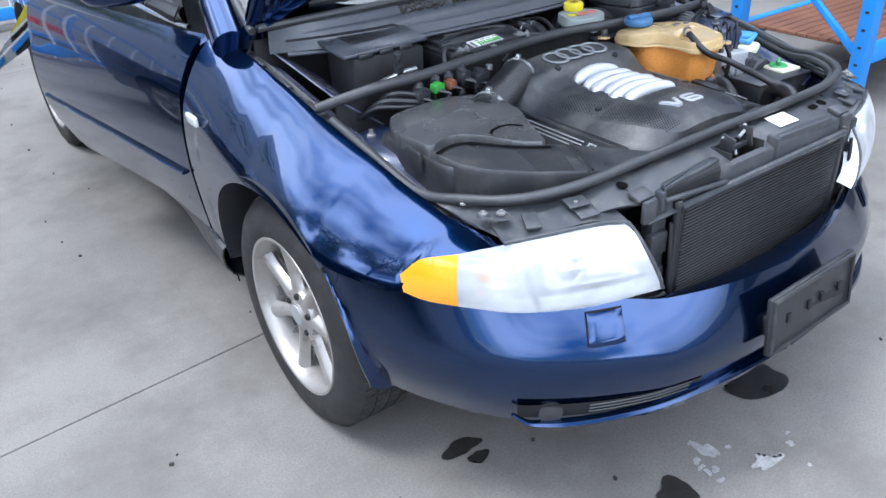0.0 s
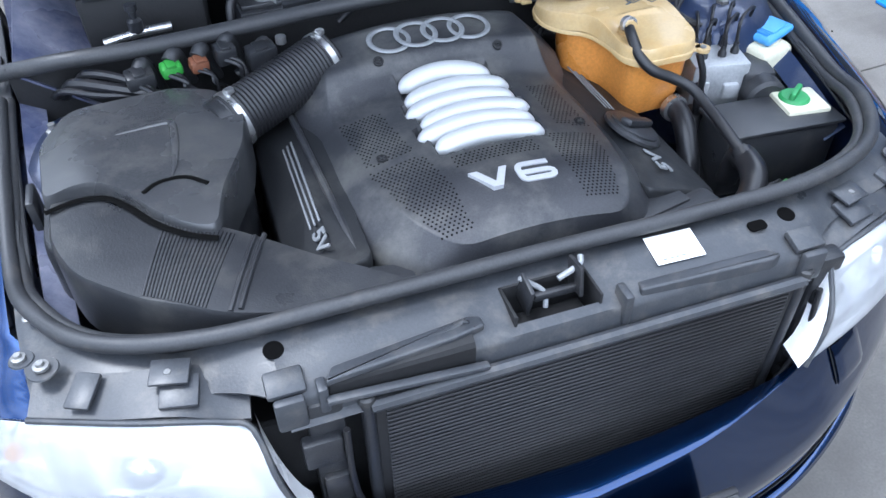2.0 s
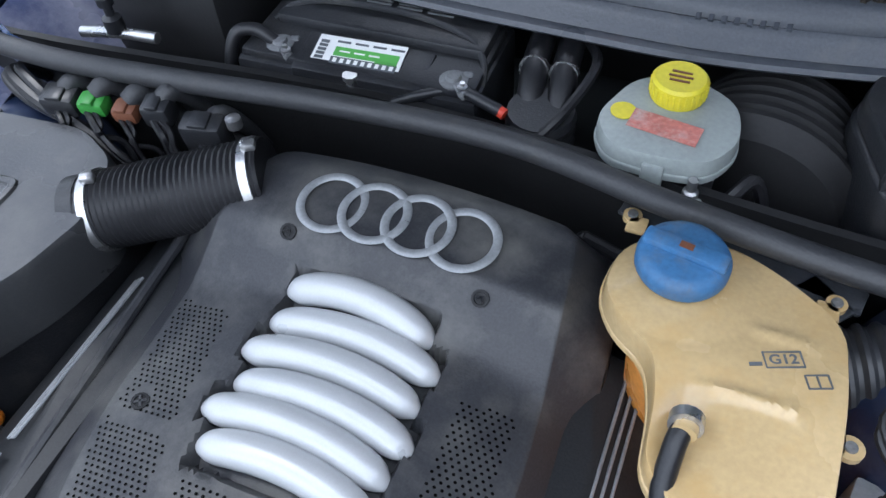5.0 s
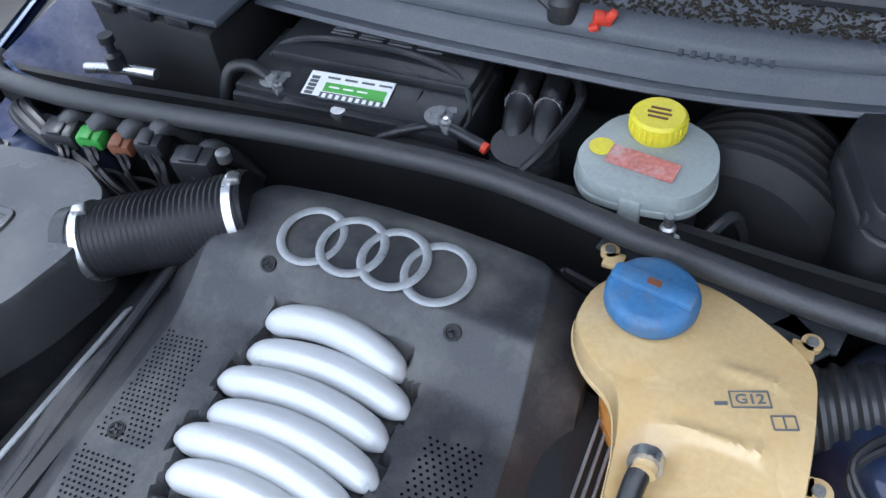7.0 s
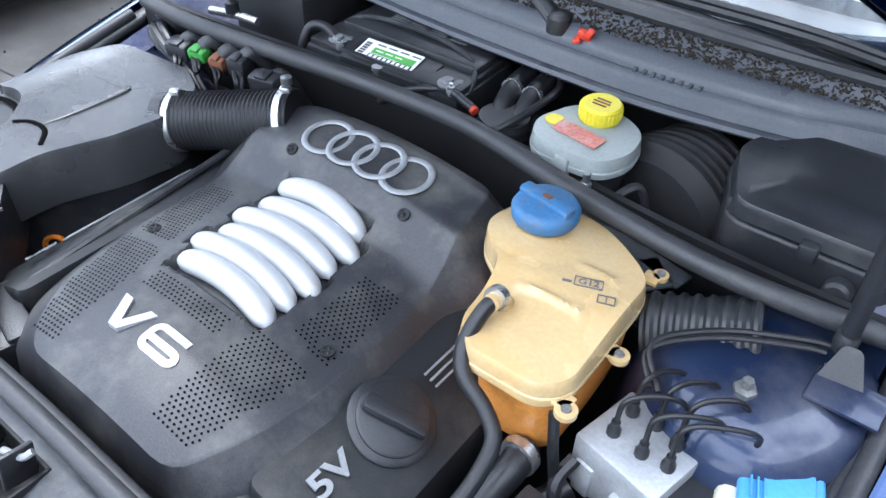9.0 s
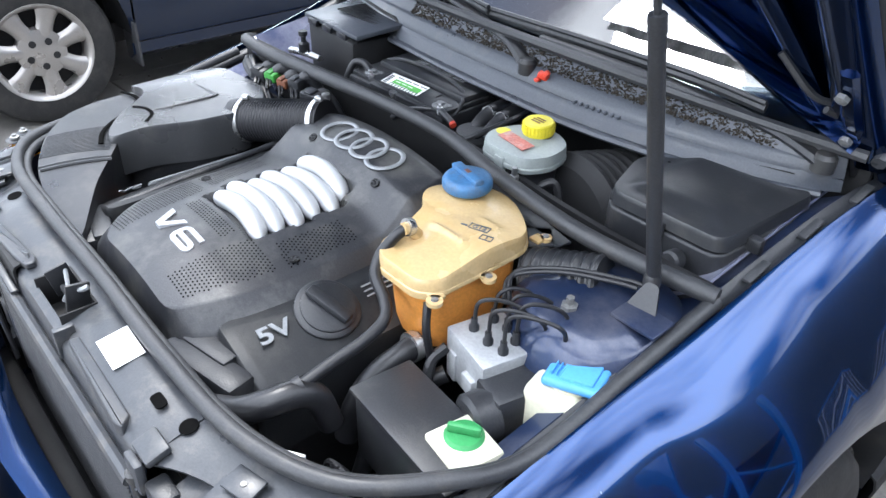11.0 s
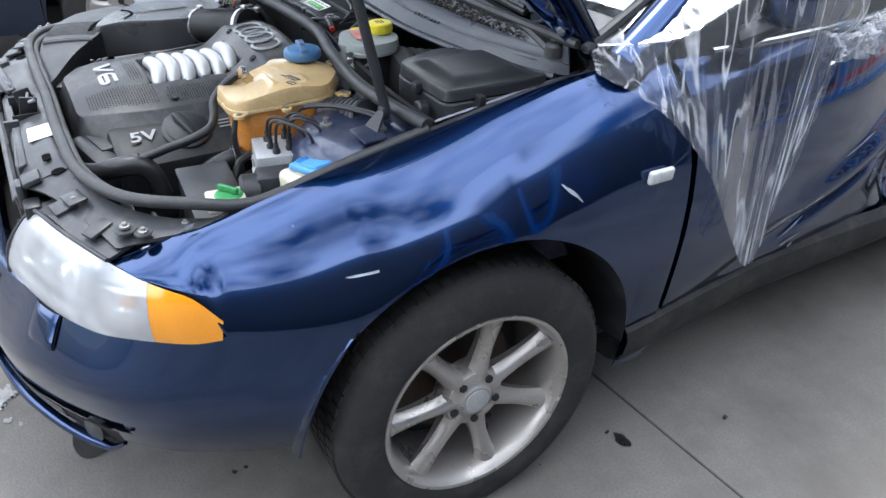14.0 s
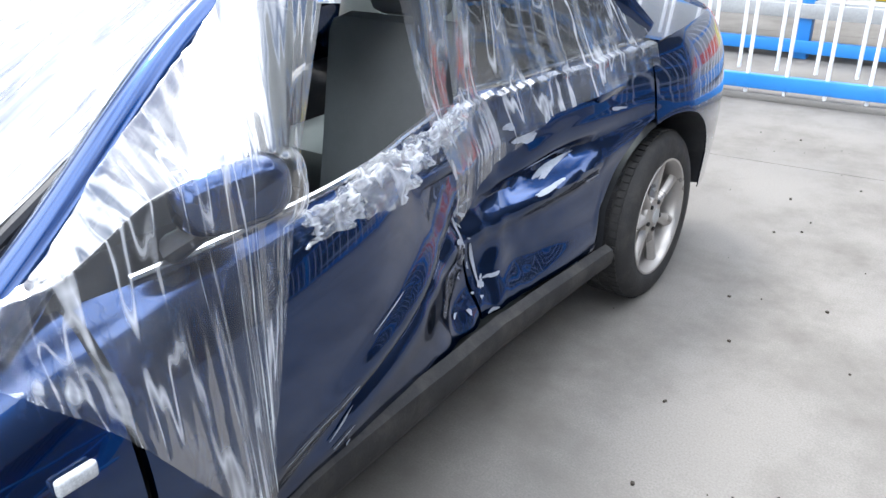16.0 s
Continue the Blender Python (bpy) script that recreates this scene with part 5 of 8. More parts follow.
part("ball_joint", lathe([(0.010, 0.0), (0.012, 0.008), (0.012, 0.020), (0.007, 0.028), (0.0, 0.029)], 14, Matrix.Translation((0.606, -0.086, 0.868))), "plastic", cup)

# ---- hood ----
HINGE_Y, HINGE_Z, OPEN = 0.365, 0.945, radians(49.5)


def hood_pt(x, s, h=0.0):
    """A place on the open hood: x across, s along it from the hinge, h above its skin."""
    c = 0.055 * (1 - (x / 0.7) ** 2) + 0.03 * math.sin(math.pi * min(s, 1.1) / 1.1) + h
    return Vector((x, HINGE_Y - s * math.cos(OPEN) + c * math.sin(OPEN) * -1 * -1 * 0.0 + c * math.sin(OPEN), HINGE_Z + s * math.sin(OPEN) + c * math.cos(OPEN)))


def hood_s(x, t):
    a = max(0.0, 0.245 * (1 - (x / 0.62) ** 2))
    b = 1.10 - 0.16 * (x / 0.66) ** 2
    return a + (b - a) * t


def hood_w(t):
    return 0.705 - 0.035 * t - 0.05 * max(0, t - 0.85) / 0.15


hood = new("hood")
hood.parent = CAR
ORIGIN[hood] = Vector((0, 0, 0))
hood["label"] = "raised dark blue hood seen from below"
part("skin", solid(grid(lambda u, v: hood_pt((2 * u - 1) * hood_w(v), hood_s((2 * u - 1) * hood_w(v), v)), 25, 20), 0.003), "paint", hood)
# inner frame: rim and ribs
for a, b, w in (((-0.665, 0.02), (-0.62, 0.95), 0.045), ((0.665, 0.02), (0.62, 0.95), 0.045), ((-0.64, 0.97), (0.64, 0.97), 0.05), ((-0.60, 0.06), (-0.25, 0.90), 0.035), ((0.60, 0.06), (0.25, 0.90), 0.035), ((0.0, 0.16), (0.0, 0.95), 0.04)):
    pts = [hood_pt(a[0] + (b[0] - a[0]) * t, hood_s(a[0] + (b[0] - a[0]) * t, a[1] + (b[1] - a[1]) * t), -0.022) for t in np.linspace(0, 1, 7)]
    part("rib", tube(pts, w, 8, 4, flat=0.42), "paint", hood)
part("rib", tube([hood_pt(x, hood_s(x, 0.0) + 0.055, -0.02) for x in np.linspace(-0.66, 0.66, 15)], 0.05, 8, 4, flat=0.35), "paint", hood)
part("edge_seal", tube([hood_pt(0.695, s, -0.01) for s in np.linspace(0.0, 0.8, 7)], 0.008, 6, 4), "rubber", hood)
part("liner", solid(grid(lambda u, v: hood_pt((2 * u - 1) * 0.5, 0.28 + 0.6 * v, -0.012), 10, 8), 0.006), "plastic", hood)
for s in (0.10, 0.20):
    part("hinge_bolt", lathe([(0.010, 0), (0.010, 0.007), (0.007, 0.009), (0.0, 0.010)], 6, Matrix.Translation(hood_pt(0.655, s, -0.05)) @ Vector((0, -math.sin(OPEN), -math.cos(OPEN))).to_track_quat("Z", "Y").to_matrix().to_4x4()), "bolt", hood)
for sx in (1, -1):
    part("hinge", tube([(sx * 0.66, 0.385, 0.90), (sx * 0.66, 0.35, 0.95), hood_pt(sx * 0.66, 0.12, -0.04), hood_pt(sx * 0.66, 0.24, -0.04)], 0.014, 6, 4, flat=0.5), "paint", hood)
part("wire", tube([(0.64, 0.36, 0.90), (0.635, 0.33, 0.96), (0.63, 0.30, 1.03), hood_pt(0.60, 0.16, -0.045), hood_pt(0.55, 0.22, -0.04)], 0.006, 6, 5), "rubber", hood)
part("wire", tube([(0.655, 0.36, 0.90), (0.655, 0.325, 0.95), (0.645, 0.30, 1.01), hood_pt(0.62, 0.14, -0.045)], 0.006, 6, 5), "rubber", hood)
STRUT_A, STRUT_B = Vector((0.606, -0.084, 0.885)), Vector((0.592, -0.235, 1.56))
part("gas_strut", join(tube([STRUT_A.lerp(STRUT_B, t) for t in (0.0, 0.52)], 0.0098, 14, 1), tube([STRUT_A.lerp(STRUT_B, t) for t in (0.51, 0.54)], 0.0106, 14, 1), tube([STRUT_A.lerp(STRUT_B, t) for t in (0.5, 1.0)], 0.0048, 10, 1)), "plastic", CAR, "black gas strut holding the hood up")


# ---- scuttle and wipers ----
def cowl_front(x):
    return curve_table(x, [-0.66, -0.5, -0.31, 0.0, 0.18, 0.4, 0.62, 0.66], [0.30, 0.225, 0.182, 0.163, 0.162, 0.190, 0.268, 0.30])


def cowl_fn(u, v):
    x = -0.66 + 1.32 * u
    s = x / 0.70
    yf, zf = cowl_front(x), 0.906
    yb, zb = WS_Y + 0.075 * s * s + 0.004, WS_Z - 0.02 * s * s - 0.004
    zz = zf + (zb - zf) * v
    step = 0.003 / (1 + math.exp(-(v - 0.25) * 40)) - 0.006 / (1 + math.exp(-(v - 0.62) * 30))
    if -0.33 < x < 0.62:
        step -= 0.011 * math.exp(-((v - 0.32) / 0.045) ** 2)
    return (x, yf + (yb - yf) * v, zz + step)


part("cowl_panel", solid(grid(cowl_fn, 61, 44), 0.005), "cowl", CAR, "dusty grey plastic scuttle panel under the windscreen")
part("cowl_lip", tube([(x, cowl_front(x) - 0.004, 0.902) for x in np.linspace(-0.62, 0.64, 18)], 0.013, 8, 3, flat=0.5), "cowl", CAR)
for k in range(8):
    part("vent_slot", rbox((Vector(cowl_fn((0.22 + 0.013 * k + 0.66) / 1.32, 0.33)) + Vector((0, 0, 0.009)))[:], (0.006, 0.016, 0.008), 0.001, (20, 0, 0)), "cowl", CAR)
part("screen_seal", tube([Vector(ws_fn(u, 0.0)) + Vector((0, -0.004, 0.006)) for u in np.linspace(0.01, 0.99, 21)], 0.010, 8, 3), "rubber", CAR)
rnd = random.Random(5)
leaves = []
for k in range(2600):
    x = rnd.uniform(-0.30, 0.56)
    s = x / 0.70
    v = rnd.uniform(0.60, 0.95)
    px, py, pz = cowl_fn((x + 0.66) / 1.32, v)
    leaves.append(geo_of(rbox((px, py, pz + 0.004 + rnd.uniform(0, 0.006)), (rnd.uniform(0.003, 0.008), rnd.uniform(0.0015, 0.004), 0.0015), 0, (rnd.uniform(-40, 40), rnd.uniform(-40, 40), rnd.uniform(0, 180)))))
litter = part("leaf_litter", join(*leaves), "leaf", smooth=False)
tagged(litter, "dry leaf litter lying along the windscreen base", "leaf litter", kind="stuff")


def wiper(arm, blade):
    w = new("wiper")
    w.parent = CAR
    ORIGIN[w] = Vector((0, 0, 0))
    n = len(arm)
    part("arm", tube(arm, [0.017 - 0.008 * k / (n - 1) for k in range(n)], 8, 5, flat=0.6), "plastic", w)
    part("blade", tube(blade, 0.0085, 6, 5), "rubber", w)
    part("blade_spine", tube([Vector(p) + Vector((0, -0.004, 0.010)) for p in blade], 0.005, 6, 5), "plastic", w)
    part("pivot_cap", lathe([(0.018, -0.012), (0.018, 0.010), (0.013, 0.016), (0.0, 0.018)], 16, Matrix.Translation(arm[0])), "plastic_grey", w)


wiper([(0.634, 0.274, 0.952), (0.58, 0.270, 0.970), (0.528, 0.266, 0.980), (0.40, 0.250, 0.997), (0.22, 0.236, 1.003), (0.08, 0.232, 1.003)],
      [(0.52, 0.282, 0.998), (0.40, 0.268, 1.010), (0.20, 0.256, 1.012), (0.0, 0.252, 1.008), (-0.10, 0.254, 1.004)])
wiper([(0.085, 0.195, 0.955), (0.045, 0.205, 0.974), (0.0, 0.218, 0.984), (-0.12, 0.240, 0.998), (-0.30, 0.270, 1.008)],
      [(-0.08, 0.246, 1.010), (-0.25, 0.272, 1.016), (-0.40, 0.300, 1.014), (-0.52, 0.325, 1.006)])
# black strips along the groove's bottom paint its shade
for x0, x1 in ((-0.62, -0.315), (-0.31, 0.115), (0.15, 0.35), (0.355, 0.60)):
    part("cowl_groove", tube([Vector(cowl_fn((x + 0.66) / 1.32, 0.32)) + Vector((0, 0, 0.0055)) for x in np.linspace(x0, x1, 15)], 0.0075, 6, 3, flat=0.5), "dark", CAR)
for x in (-0.45, -0.18, 0.04, 0.30):
    part("cowl_seam", tube([Vector(cowl_fn((x + 0.02 * v + 0.66) / 1.32, v)) + Vector((0, 0, 0.0055)) for v in (0.02, 0.08, 0.14, 0.20)], 0.0020, 5, 2, flat=0.6), "dark", CAR)
part("clip", boxes(((0.132, 0.190, 0.953), (0.022, 0.014, 0.012), 0.003, (10, 15, 20)), ((0.142, 0.186, 0.960), (0.010, 0.010, 0.014), 0.003, (0, 30, 0)), ((0.125, 0.182, 0.946), (0.012, 0.012, 0.008), 0.003, (0, -20, 10))), "red", CAR, "broken bright red plastic clip")


# ---- things in the engine bay ----
engine = thing("engine", (0, -0.3, 0.4), "dusty black engine with moulded covers in the open bay", "engine")


RUNNERS = [(-0.066, 0.098, -0.389, -0.396), (-0.082, 0.097, -0.357, -0.363), (-0.068, 0.104, -0.326, -0.331), (-0.080, 0.094, -0.293, -0.294), (-0.071, 0.098, -0.257, -0.259), (-0.069, 0.079, -0.222, -0.228)]


def cover_z(x, y):
    base = curve_table(y, [-0.59, -0.54, -0.48, -0.38, -0.30, -0.235, -0.20, -0.165, -0.10, -0.06], [0.795, 0.816, 0.826, 0.827, 0.826, 0.826, 0.840, 0.862, 0.868, 0.857])
    z = base - lerp_table(y, [-0.25, -0.17], [0.036, 0.022]) * abs((x - 0.008) / 0.2) ** 2
    a, b, *_ = min(RUNNERS, key=lambda r: abs(y - 0.006 - r[2]))
    k = min(1.0, max(0.0, min(x - a + 0.001, b + 0.001 - x, y + 0.409, -0.204 - y) / 0.006 + 0.5))
    return z - 0.017 * k * k * (3 - 2 * k)


COVER = rounded([(-0.158, -0.07), (0.172, -0.075), (0.180, -0.12), (0.188, -0.20), (0.196, -0.30), (0.196, -0.42), (0.186, -0.50), (0.150, -0.575), (-0.095, -0.575), (-0.135, -0.53), (-0.163, -0.46), (-0.180, -0.38), (-0.188, -0.22), (-0.165, -0.12)], 0.03, 4)


def blanket(outline, ztop, drop, n=16):
    """A moulded cover: a domed top inside an outline, with a rolled edge and side walls."""
    c = Vector((sum(p[0] for p in outline) / len(outline), sum(p[1] for p in outline) / len(outline)))
    k = len(outline)
    V, F = [], []
    for i in range(1, n + 1):
        for p in outline:
            q = c + (Vector(p) - c) * i / n
            V.append((q.x, q.y, ztop(q.x, q.y)))
    for s, d in ((1.010, 0.002), (1.022, 0.008), (1.030, 0.020), (1.034, drop)):
        for p in outline:
            q = c + (Vector(p) - c) * s
            V.append((q.x, q.y, ztop(p[0], p[1]) - d))
    for j in range(n + 3):
        for i in range(k):
            F.append((j * k + i, j * k + (i + 1) % k, (j + 1) * k + (i + 1) % k, (j + 1) * k + i))
    V.append((c.x, c.y, ztop(c.x, c.y)))
    F += [(len(V) - 1, i, (i + 1) % k) for i in range(k)]
    return V, F


def dense(outline, step=0.012):
    """The outline with points added along its long edges."""
    out = []
    for p, q in zip(outline, outline[1:] + outline[:1]):
        k = max(1, int(math.dist(p, q) / step))
        out += [(p[0] + (q[0] - p[0]) * i / k, p[1] + (q[1] - p[1]) * i / k) for i in range(k)]
    return out


def cover_geo():
    """The cover's top with flanks that lean out over the cam covers and fall steeply at the front."""
    o = dense(COVER, 0.008)
    V, F = blanket(o, cover_z, 0.01, 60)
    k, n = len(o), 60
    V, tip = V[:n * k], V[-1]
    for out, drop in ((0.03, 0.0015), (0.10, 0.005), (0.25, 0.012), (0.60, 0.028), (0.95, 0.045), (1.0, 0.06), (1.0, 0.14)):
        for i, p in enumerate(o):
            d = Vector(o[(i + 1) % k]) - Vector(o[i - 1])
            nrm = Vector((d.y, -d.x)).normalized()
            if nrm.dot(Vector(p) - Vector((0.0, -0.33))) < 0:
                nrm = -nrm
            w = Vector(p) + nrm * out * (0.014 + (0.036 if nrm.x > 0 else 0.046) * nrm.x ** 2)
            V.append((w.x, w.y, cover_z(*p) - drop * (1.0 if abs(nrm.x) > 0.5 else 1.6)))
    F = [(j * k + i, j * k + (i + 1) % k, (j + 1) * k + (i + 1) % k, (j + 1) * k + i) for j in range(n + 6) for i in range(k)]
    V.append(tip)
    return V, F + [(len(V) - 1, i, (i + 1) % k) for i in range(k)]


cover = part("engine_cover", cover_geo(), "dusty", engine, "dusty black cover with perforated panels")


def on_cover(x, y, h=0.0):
    return Vector((x, y, cover_z(x, y) + h))


def cover_pose(x, y, h=0.0, turn=0.0):
    sy = (cover_z(x, y + 0.01) - cover_z(x, y - 0.01)) / 0.02
    return Matrix.Translation(on_cover(x, y, h)) @ pose(0, 0, 0, math.degrees(math.atan(sy)), 0, turn)


# perforation: flat near-black discs in rows, the holes' shade put in as colour
def inside(p, outline):
    hit = False
    for a, b in zip(outline, outline[1:] + outline[:1]):
        if (a[1] > p[1]) != (b[1] > p[1]) and p[0] < a[0] + (b[0] - a[0]) * (p[1] - a[1]) / (b[1] - a[1]):
            hit = not hit
    return hit


PANELS = (
    [(-0.182, -0.253), (-0.117, -0.262), (-0.098, -0.384), (-0.168, -0.378)],
    [(-0.171, -0.391), (-0.091, -0.398), (-0.074, -0.480), (-0.072, -0.554), (-0.117, -0.554), (-0.148, -0.477)],
    [(0.128, -0.270), (0.178, -0.261), (0.180, -0.395), (0.128, -0.385)],
    [(0.099, -0.408), (0.175, -0.412), (0.171, -0.460), (0.148, -0.547), (0.095, -0.553), (0.092, -0.472)],
    [(-0.059, -0.423), (0.068, -0.420), (0.072, -0.450), (-0.057, -0.452)],
)
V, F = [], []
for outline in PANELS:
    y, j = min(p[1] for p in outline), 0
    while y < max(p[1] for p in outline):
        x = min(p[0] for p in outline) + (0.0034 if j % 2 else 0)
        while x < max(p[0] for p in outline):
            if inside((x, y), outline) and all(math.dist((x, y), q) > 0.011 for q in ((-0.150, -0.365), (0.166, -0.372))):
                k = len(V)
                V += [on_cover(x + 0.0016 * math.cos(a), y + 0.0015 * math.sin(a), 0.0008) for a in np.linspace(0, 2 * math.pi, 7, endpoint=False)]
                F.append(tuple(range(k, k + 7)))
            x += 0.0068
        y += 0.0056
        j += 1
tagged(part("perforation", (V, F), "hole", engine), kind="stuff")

# runners in their recess
for k, (a, b, y, y_end) in enumerate(RUNNERS):
    pts = []
    for t in (0, 0.015, 0.05, 0.10, 0.2, 0.35, 0.5, 0.65, 0.8, 0.90, 0.95, 0.985, 1):
        bow = 4 * t * (1 - t)
        yy = y + (y_end - y) * t + 0.012 * bow
        pts.append((a + (b - a) * t, yy, 0.807 + 0.020 * max(0.0, (yy + 0.24) / 0.04) ** 1.2 + 0.014 * bow ** 0.5))
    part("runner", tube(pts, [0.0040, 0.0085, 0.0130, 0.0155, 0.0168, 0.0172, 0.0173, 0.0172, 0.0168, 0.0155, 0.0130, 0.0085, 0.0040], 18, 3), "silver", engine, "silver painted intake runner" if k == 0 else "")


def ribbon(pts, w, lift=0.0022):
    """A flat raised stroke of width w along pts on the cover."""
    p = [Vector(q) for q in pts]
    V, F = [], []
    for i, q in enumerate(p):
        d = (p[min(i + 1, len(p) - 1)] - p[max(i - 1, 0)]).normalized() * w / 2
        for dx, dy in ((-d.y, d.x), (d.y, -d.x)):
            V += [on_cover(q.x + dx, q.y + dy, -0.001), on_cover(q.x + dx, q.y + dy, lift)]
    for i in range(len(p) - 1):
        k = 4 * i
        F += [(k + 1, k + 5, k + 7, k + 3), (k, k + 4, k + 5, k + 1), (k + 2, k + 3, k + 7, k + 6)]
    return V, F + [(0, 1, 3, 2), (4 * len(p) - 4, 4 * len(p) - 2, 4 * len(p) - 1, 4 * len(p) - 3)]


for k in range(4):
    x = -0.061 + 0.0462 * k
    m = cover_pose(x, -0.137, 0.001)
    R = 0.0325
    pts = [m @ Vector((R * math.cos(t), R * math.sin(t), 0.0)) for t in np.linspace(0, 2 * math.pi, 41)]
    part("ring", tube(pts, 0.0046, 8, 1, flat=0.45, caps=False), "ring", engine)
part("letter", prism([(-0.050, -0.472), (-0.037, -0.472), (-0.0195, -0.500), (-0.005, -0.472), (0.0065, -0.472), (-0.013, -0.511), (-0.027, -0.511)], 0.820, 0.8285), "letter", engine, "raised grey letter", False)
arc = lambda cx, cy, rx, ry, a, b: [(cx + rx * math.cos(math.radians(t)), cy + ry * math.sin(math.radians(t))) for t in np.linspace(a, b, 7)]
part("digit", ribbon([(0.066, -0.4765), (0.045, -0.4765)] + arc(0.028, -0.4855, 0.0095, 0.009, 90, 180) + arc(0.028, -0.4975, 0.0095, 0.009, 180, 270) + arc(0.059, -0.5000, 0.0090, 0.0065, -90, 90) + [(0.040, -0.4935), (0.0185, -0.4935)], 0.0085), "letter", engine, "raised grey numeral", False)
for x, y in ((-0.144, -0.371), (0.169, -0.378), (-0.091, -0.177), (0.112, -0.183)):
    part("screw", lathe([(0.0085, 0.0), (0.0085, 0.0022), (0.006, 0.0024), (0.0055, 0.0012), (0.0, 0.0012)], 14, cover_pose(x, y, 0.0008)), "dark", engine)
    part("screw_slot", boxes((cover_pose(x, y, 0.0026).translation[:], (0.011, 0.002, 0.0016), 0, (0, 0, 35)), (cover_pose(x, y, 0.0026).translation[:], (0.002, 0.011, 0.0016), 0, (0, 0, 35))), "plastic_grey", engine)
# cam covers either side
for sx in (1, -1):
    def bank(x, y, sx=sx):
        return min(0.774, 0.768 - (0.5 if sx > 0 else 0.85) * (abs(x) - 0.262))

    def bank_pose(x, y, sx=sx):
        return pose(x, y, bank(x, y), 0, sx * lean, 0)
    lean = 26.6 if sx > 0 else 40.4
    o = rounded([(sx * 0.205, -0.53), (sx * (0.330 if sx > 0 else 0.312), -0.53), (sx * (0.325 if sx > 0 else 0.308), -0.15), (sx * 0.205, -0.15)], 0.015, 3)
    part("cam_cover", blanket(o, bank, 0.12, 12), "camcover", engine, "black cam cover with stripes")
    if sx < 0:
        part("ridge", tube([(-0.242 + 0.020 * t, -0.17 - 0.34 * t, 0.782 - 0.014 * t) for t in (0.0, 0.3, 0.6, 1.0)], 0.006, 8, 4), "dusty", engine)
    for k in range(3):
        part("stripe", rbox(bank_pose(sx * (0.262 + 0.009 * (k - 1) * math.cos(math.radians(lean))), -0.335 + (0.10 if sx > 0 else 0)).translation[:], (0.003, 0.20 if sx < 0 else 0.16, 0.003), 0.0008, (0, sx * lean, 0)), "ring", engine)
    part("letters", text_mesh("5V", 0.036 if sx > 0 else 0.030, bank_pose(sx * 0.262, -0.470) @ pose(0, 0, 0.001, 0, 0, sx * 90), 0.0012, 0.0, 1.35), "ring", engine, "", False)
    part("front_cover", boxes(((sx * 0.235, -0.565, 0.70), (0.16, 0.05, 0.11), 0.012, (0, 0, sx * 12)), ((sx * 0.21, -0.548, 0.752), (0.11, 0.035, 0.014), 0.004, (0, 0, sx * 12))), "plastic", engine)
part("oil_cap", join(lathe([(0.050, 0.0), (0.050, 0.005), (0.046, 0.008), (0.0, 0.008)], 32, (pose(0.264, -0.383, 0.767, 0, 26.6, 0))), lathe([(0.042, 0.007), (0.042, 0.011), (0.039, 0.013), (0.0, 0.013)], 32, (pose(0.264, -0.383, 0.767, 0, 26.6, 0))), geo_of(rbox((0.271, -0.383, 0.783), (0.076, 0.022, 0.012), 0.005, (0, 26, 25)))), "plastic", engine, "round black oil filler cap")
part("block", boxes(((0, -0.32, 0.56), (0.62, 0.50, 0.30), 0.03), ((0, -0.20, 0.70), (0.34, 0.28, 0.14), 0.02)), "dark", engine)
part("dipstick", tube([(-0.386 + 0.011 * math.cos(t), -0.406 + 0.011 * math.cos(t), 0.668 + 0.017 * math.sin(t)) for t in np.linspace(0, 2 * math.pi, 17)] , 0.0042, 8, 1), "orange", engine, "orange dipstick ring")
part("dipstick_tube", tube([(-0.386, -0.406, 0.65), (-0.37, -0.38, 0.55)], 0.004, 6, 2), "steel", engine)
rnd = random.Random(11)
for k in range(10):
    x0, y0 = rnd.uniform(-0.25, 0.25), rnd.uniform(-0.10, -0.03)
    part("cable", tube([(x0, y0, 0.80 + rnd.uniform(-.03, .02)), (x0 + rnd.uniform(-.1, .1), y0 + 0.01, 0.79), (x0 + rnd.uniform(-.2, .2), y0 - 0.02, 0.74)], rnd.uniform(0.004, 0.009), 8, 5), "hose", engine)
part("inlet", boxes(((0.0, -0.045, 0.765), (0.30, 0.05, 0.05), 0.012)), "plastic", engine)

# air box and intake
air = thing("air_filter_box", (-0.47, -0.27, 0.6), "black plastic air filter box with intake duct", "air box")


def lid_z(x, y):
    return curve_table(y, [-0.46, -0.36, -0.24, -0.10], [0.818, 0.832, 0.834, 0.832]) - 0.014 * max(0, (-x - 0.52) / 0.1) ** 2


lid = rounded([(-0.600, -0.325), (-0.608, -0.19), (-0.570, -0.122), (-0.41, -0.108), (-0.345, -0.14), (-0.315, -0.22), (-0.330, -0.30), (-0.372, -0.39), (-0.388, -0.452), (-0.425, -0.436), (-0.462, -0.402), (-0.492, -0.356), (-0.525, -0.322), (-0.560, -0.315)], 0.02, 4)
DUCT = rounded([(-0.45, -0.395), (-0.366, -0.452), (-0.277, -0.522), (-0.17, -0.585), (-0.15, -0.606), (-0.30, -0.606), (-0.40, -0.586), (-0.494, -0.540), (-0.566, -0.475), (-0.594, -0.40), (-0.594, -0.30), (-0.50, -0.29)], 0.03, 4)


def duct_z(x, y):
    return 0.812 - 0.10 * max(0.0, x + 0.44) - 0.010 * max(0.0, (-y - 0.47) / 0.1) ** 2


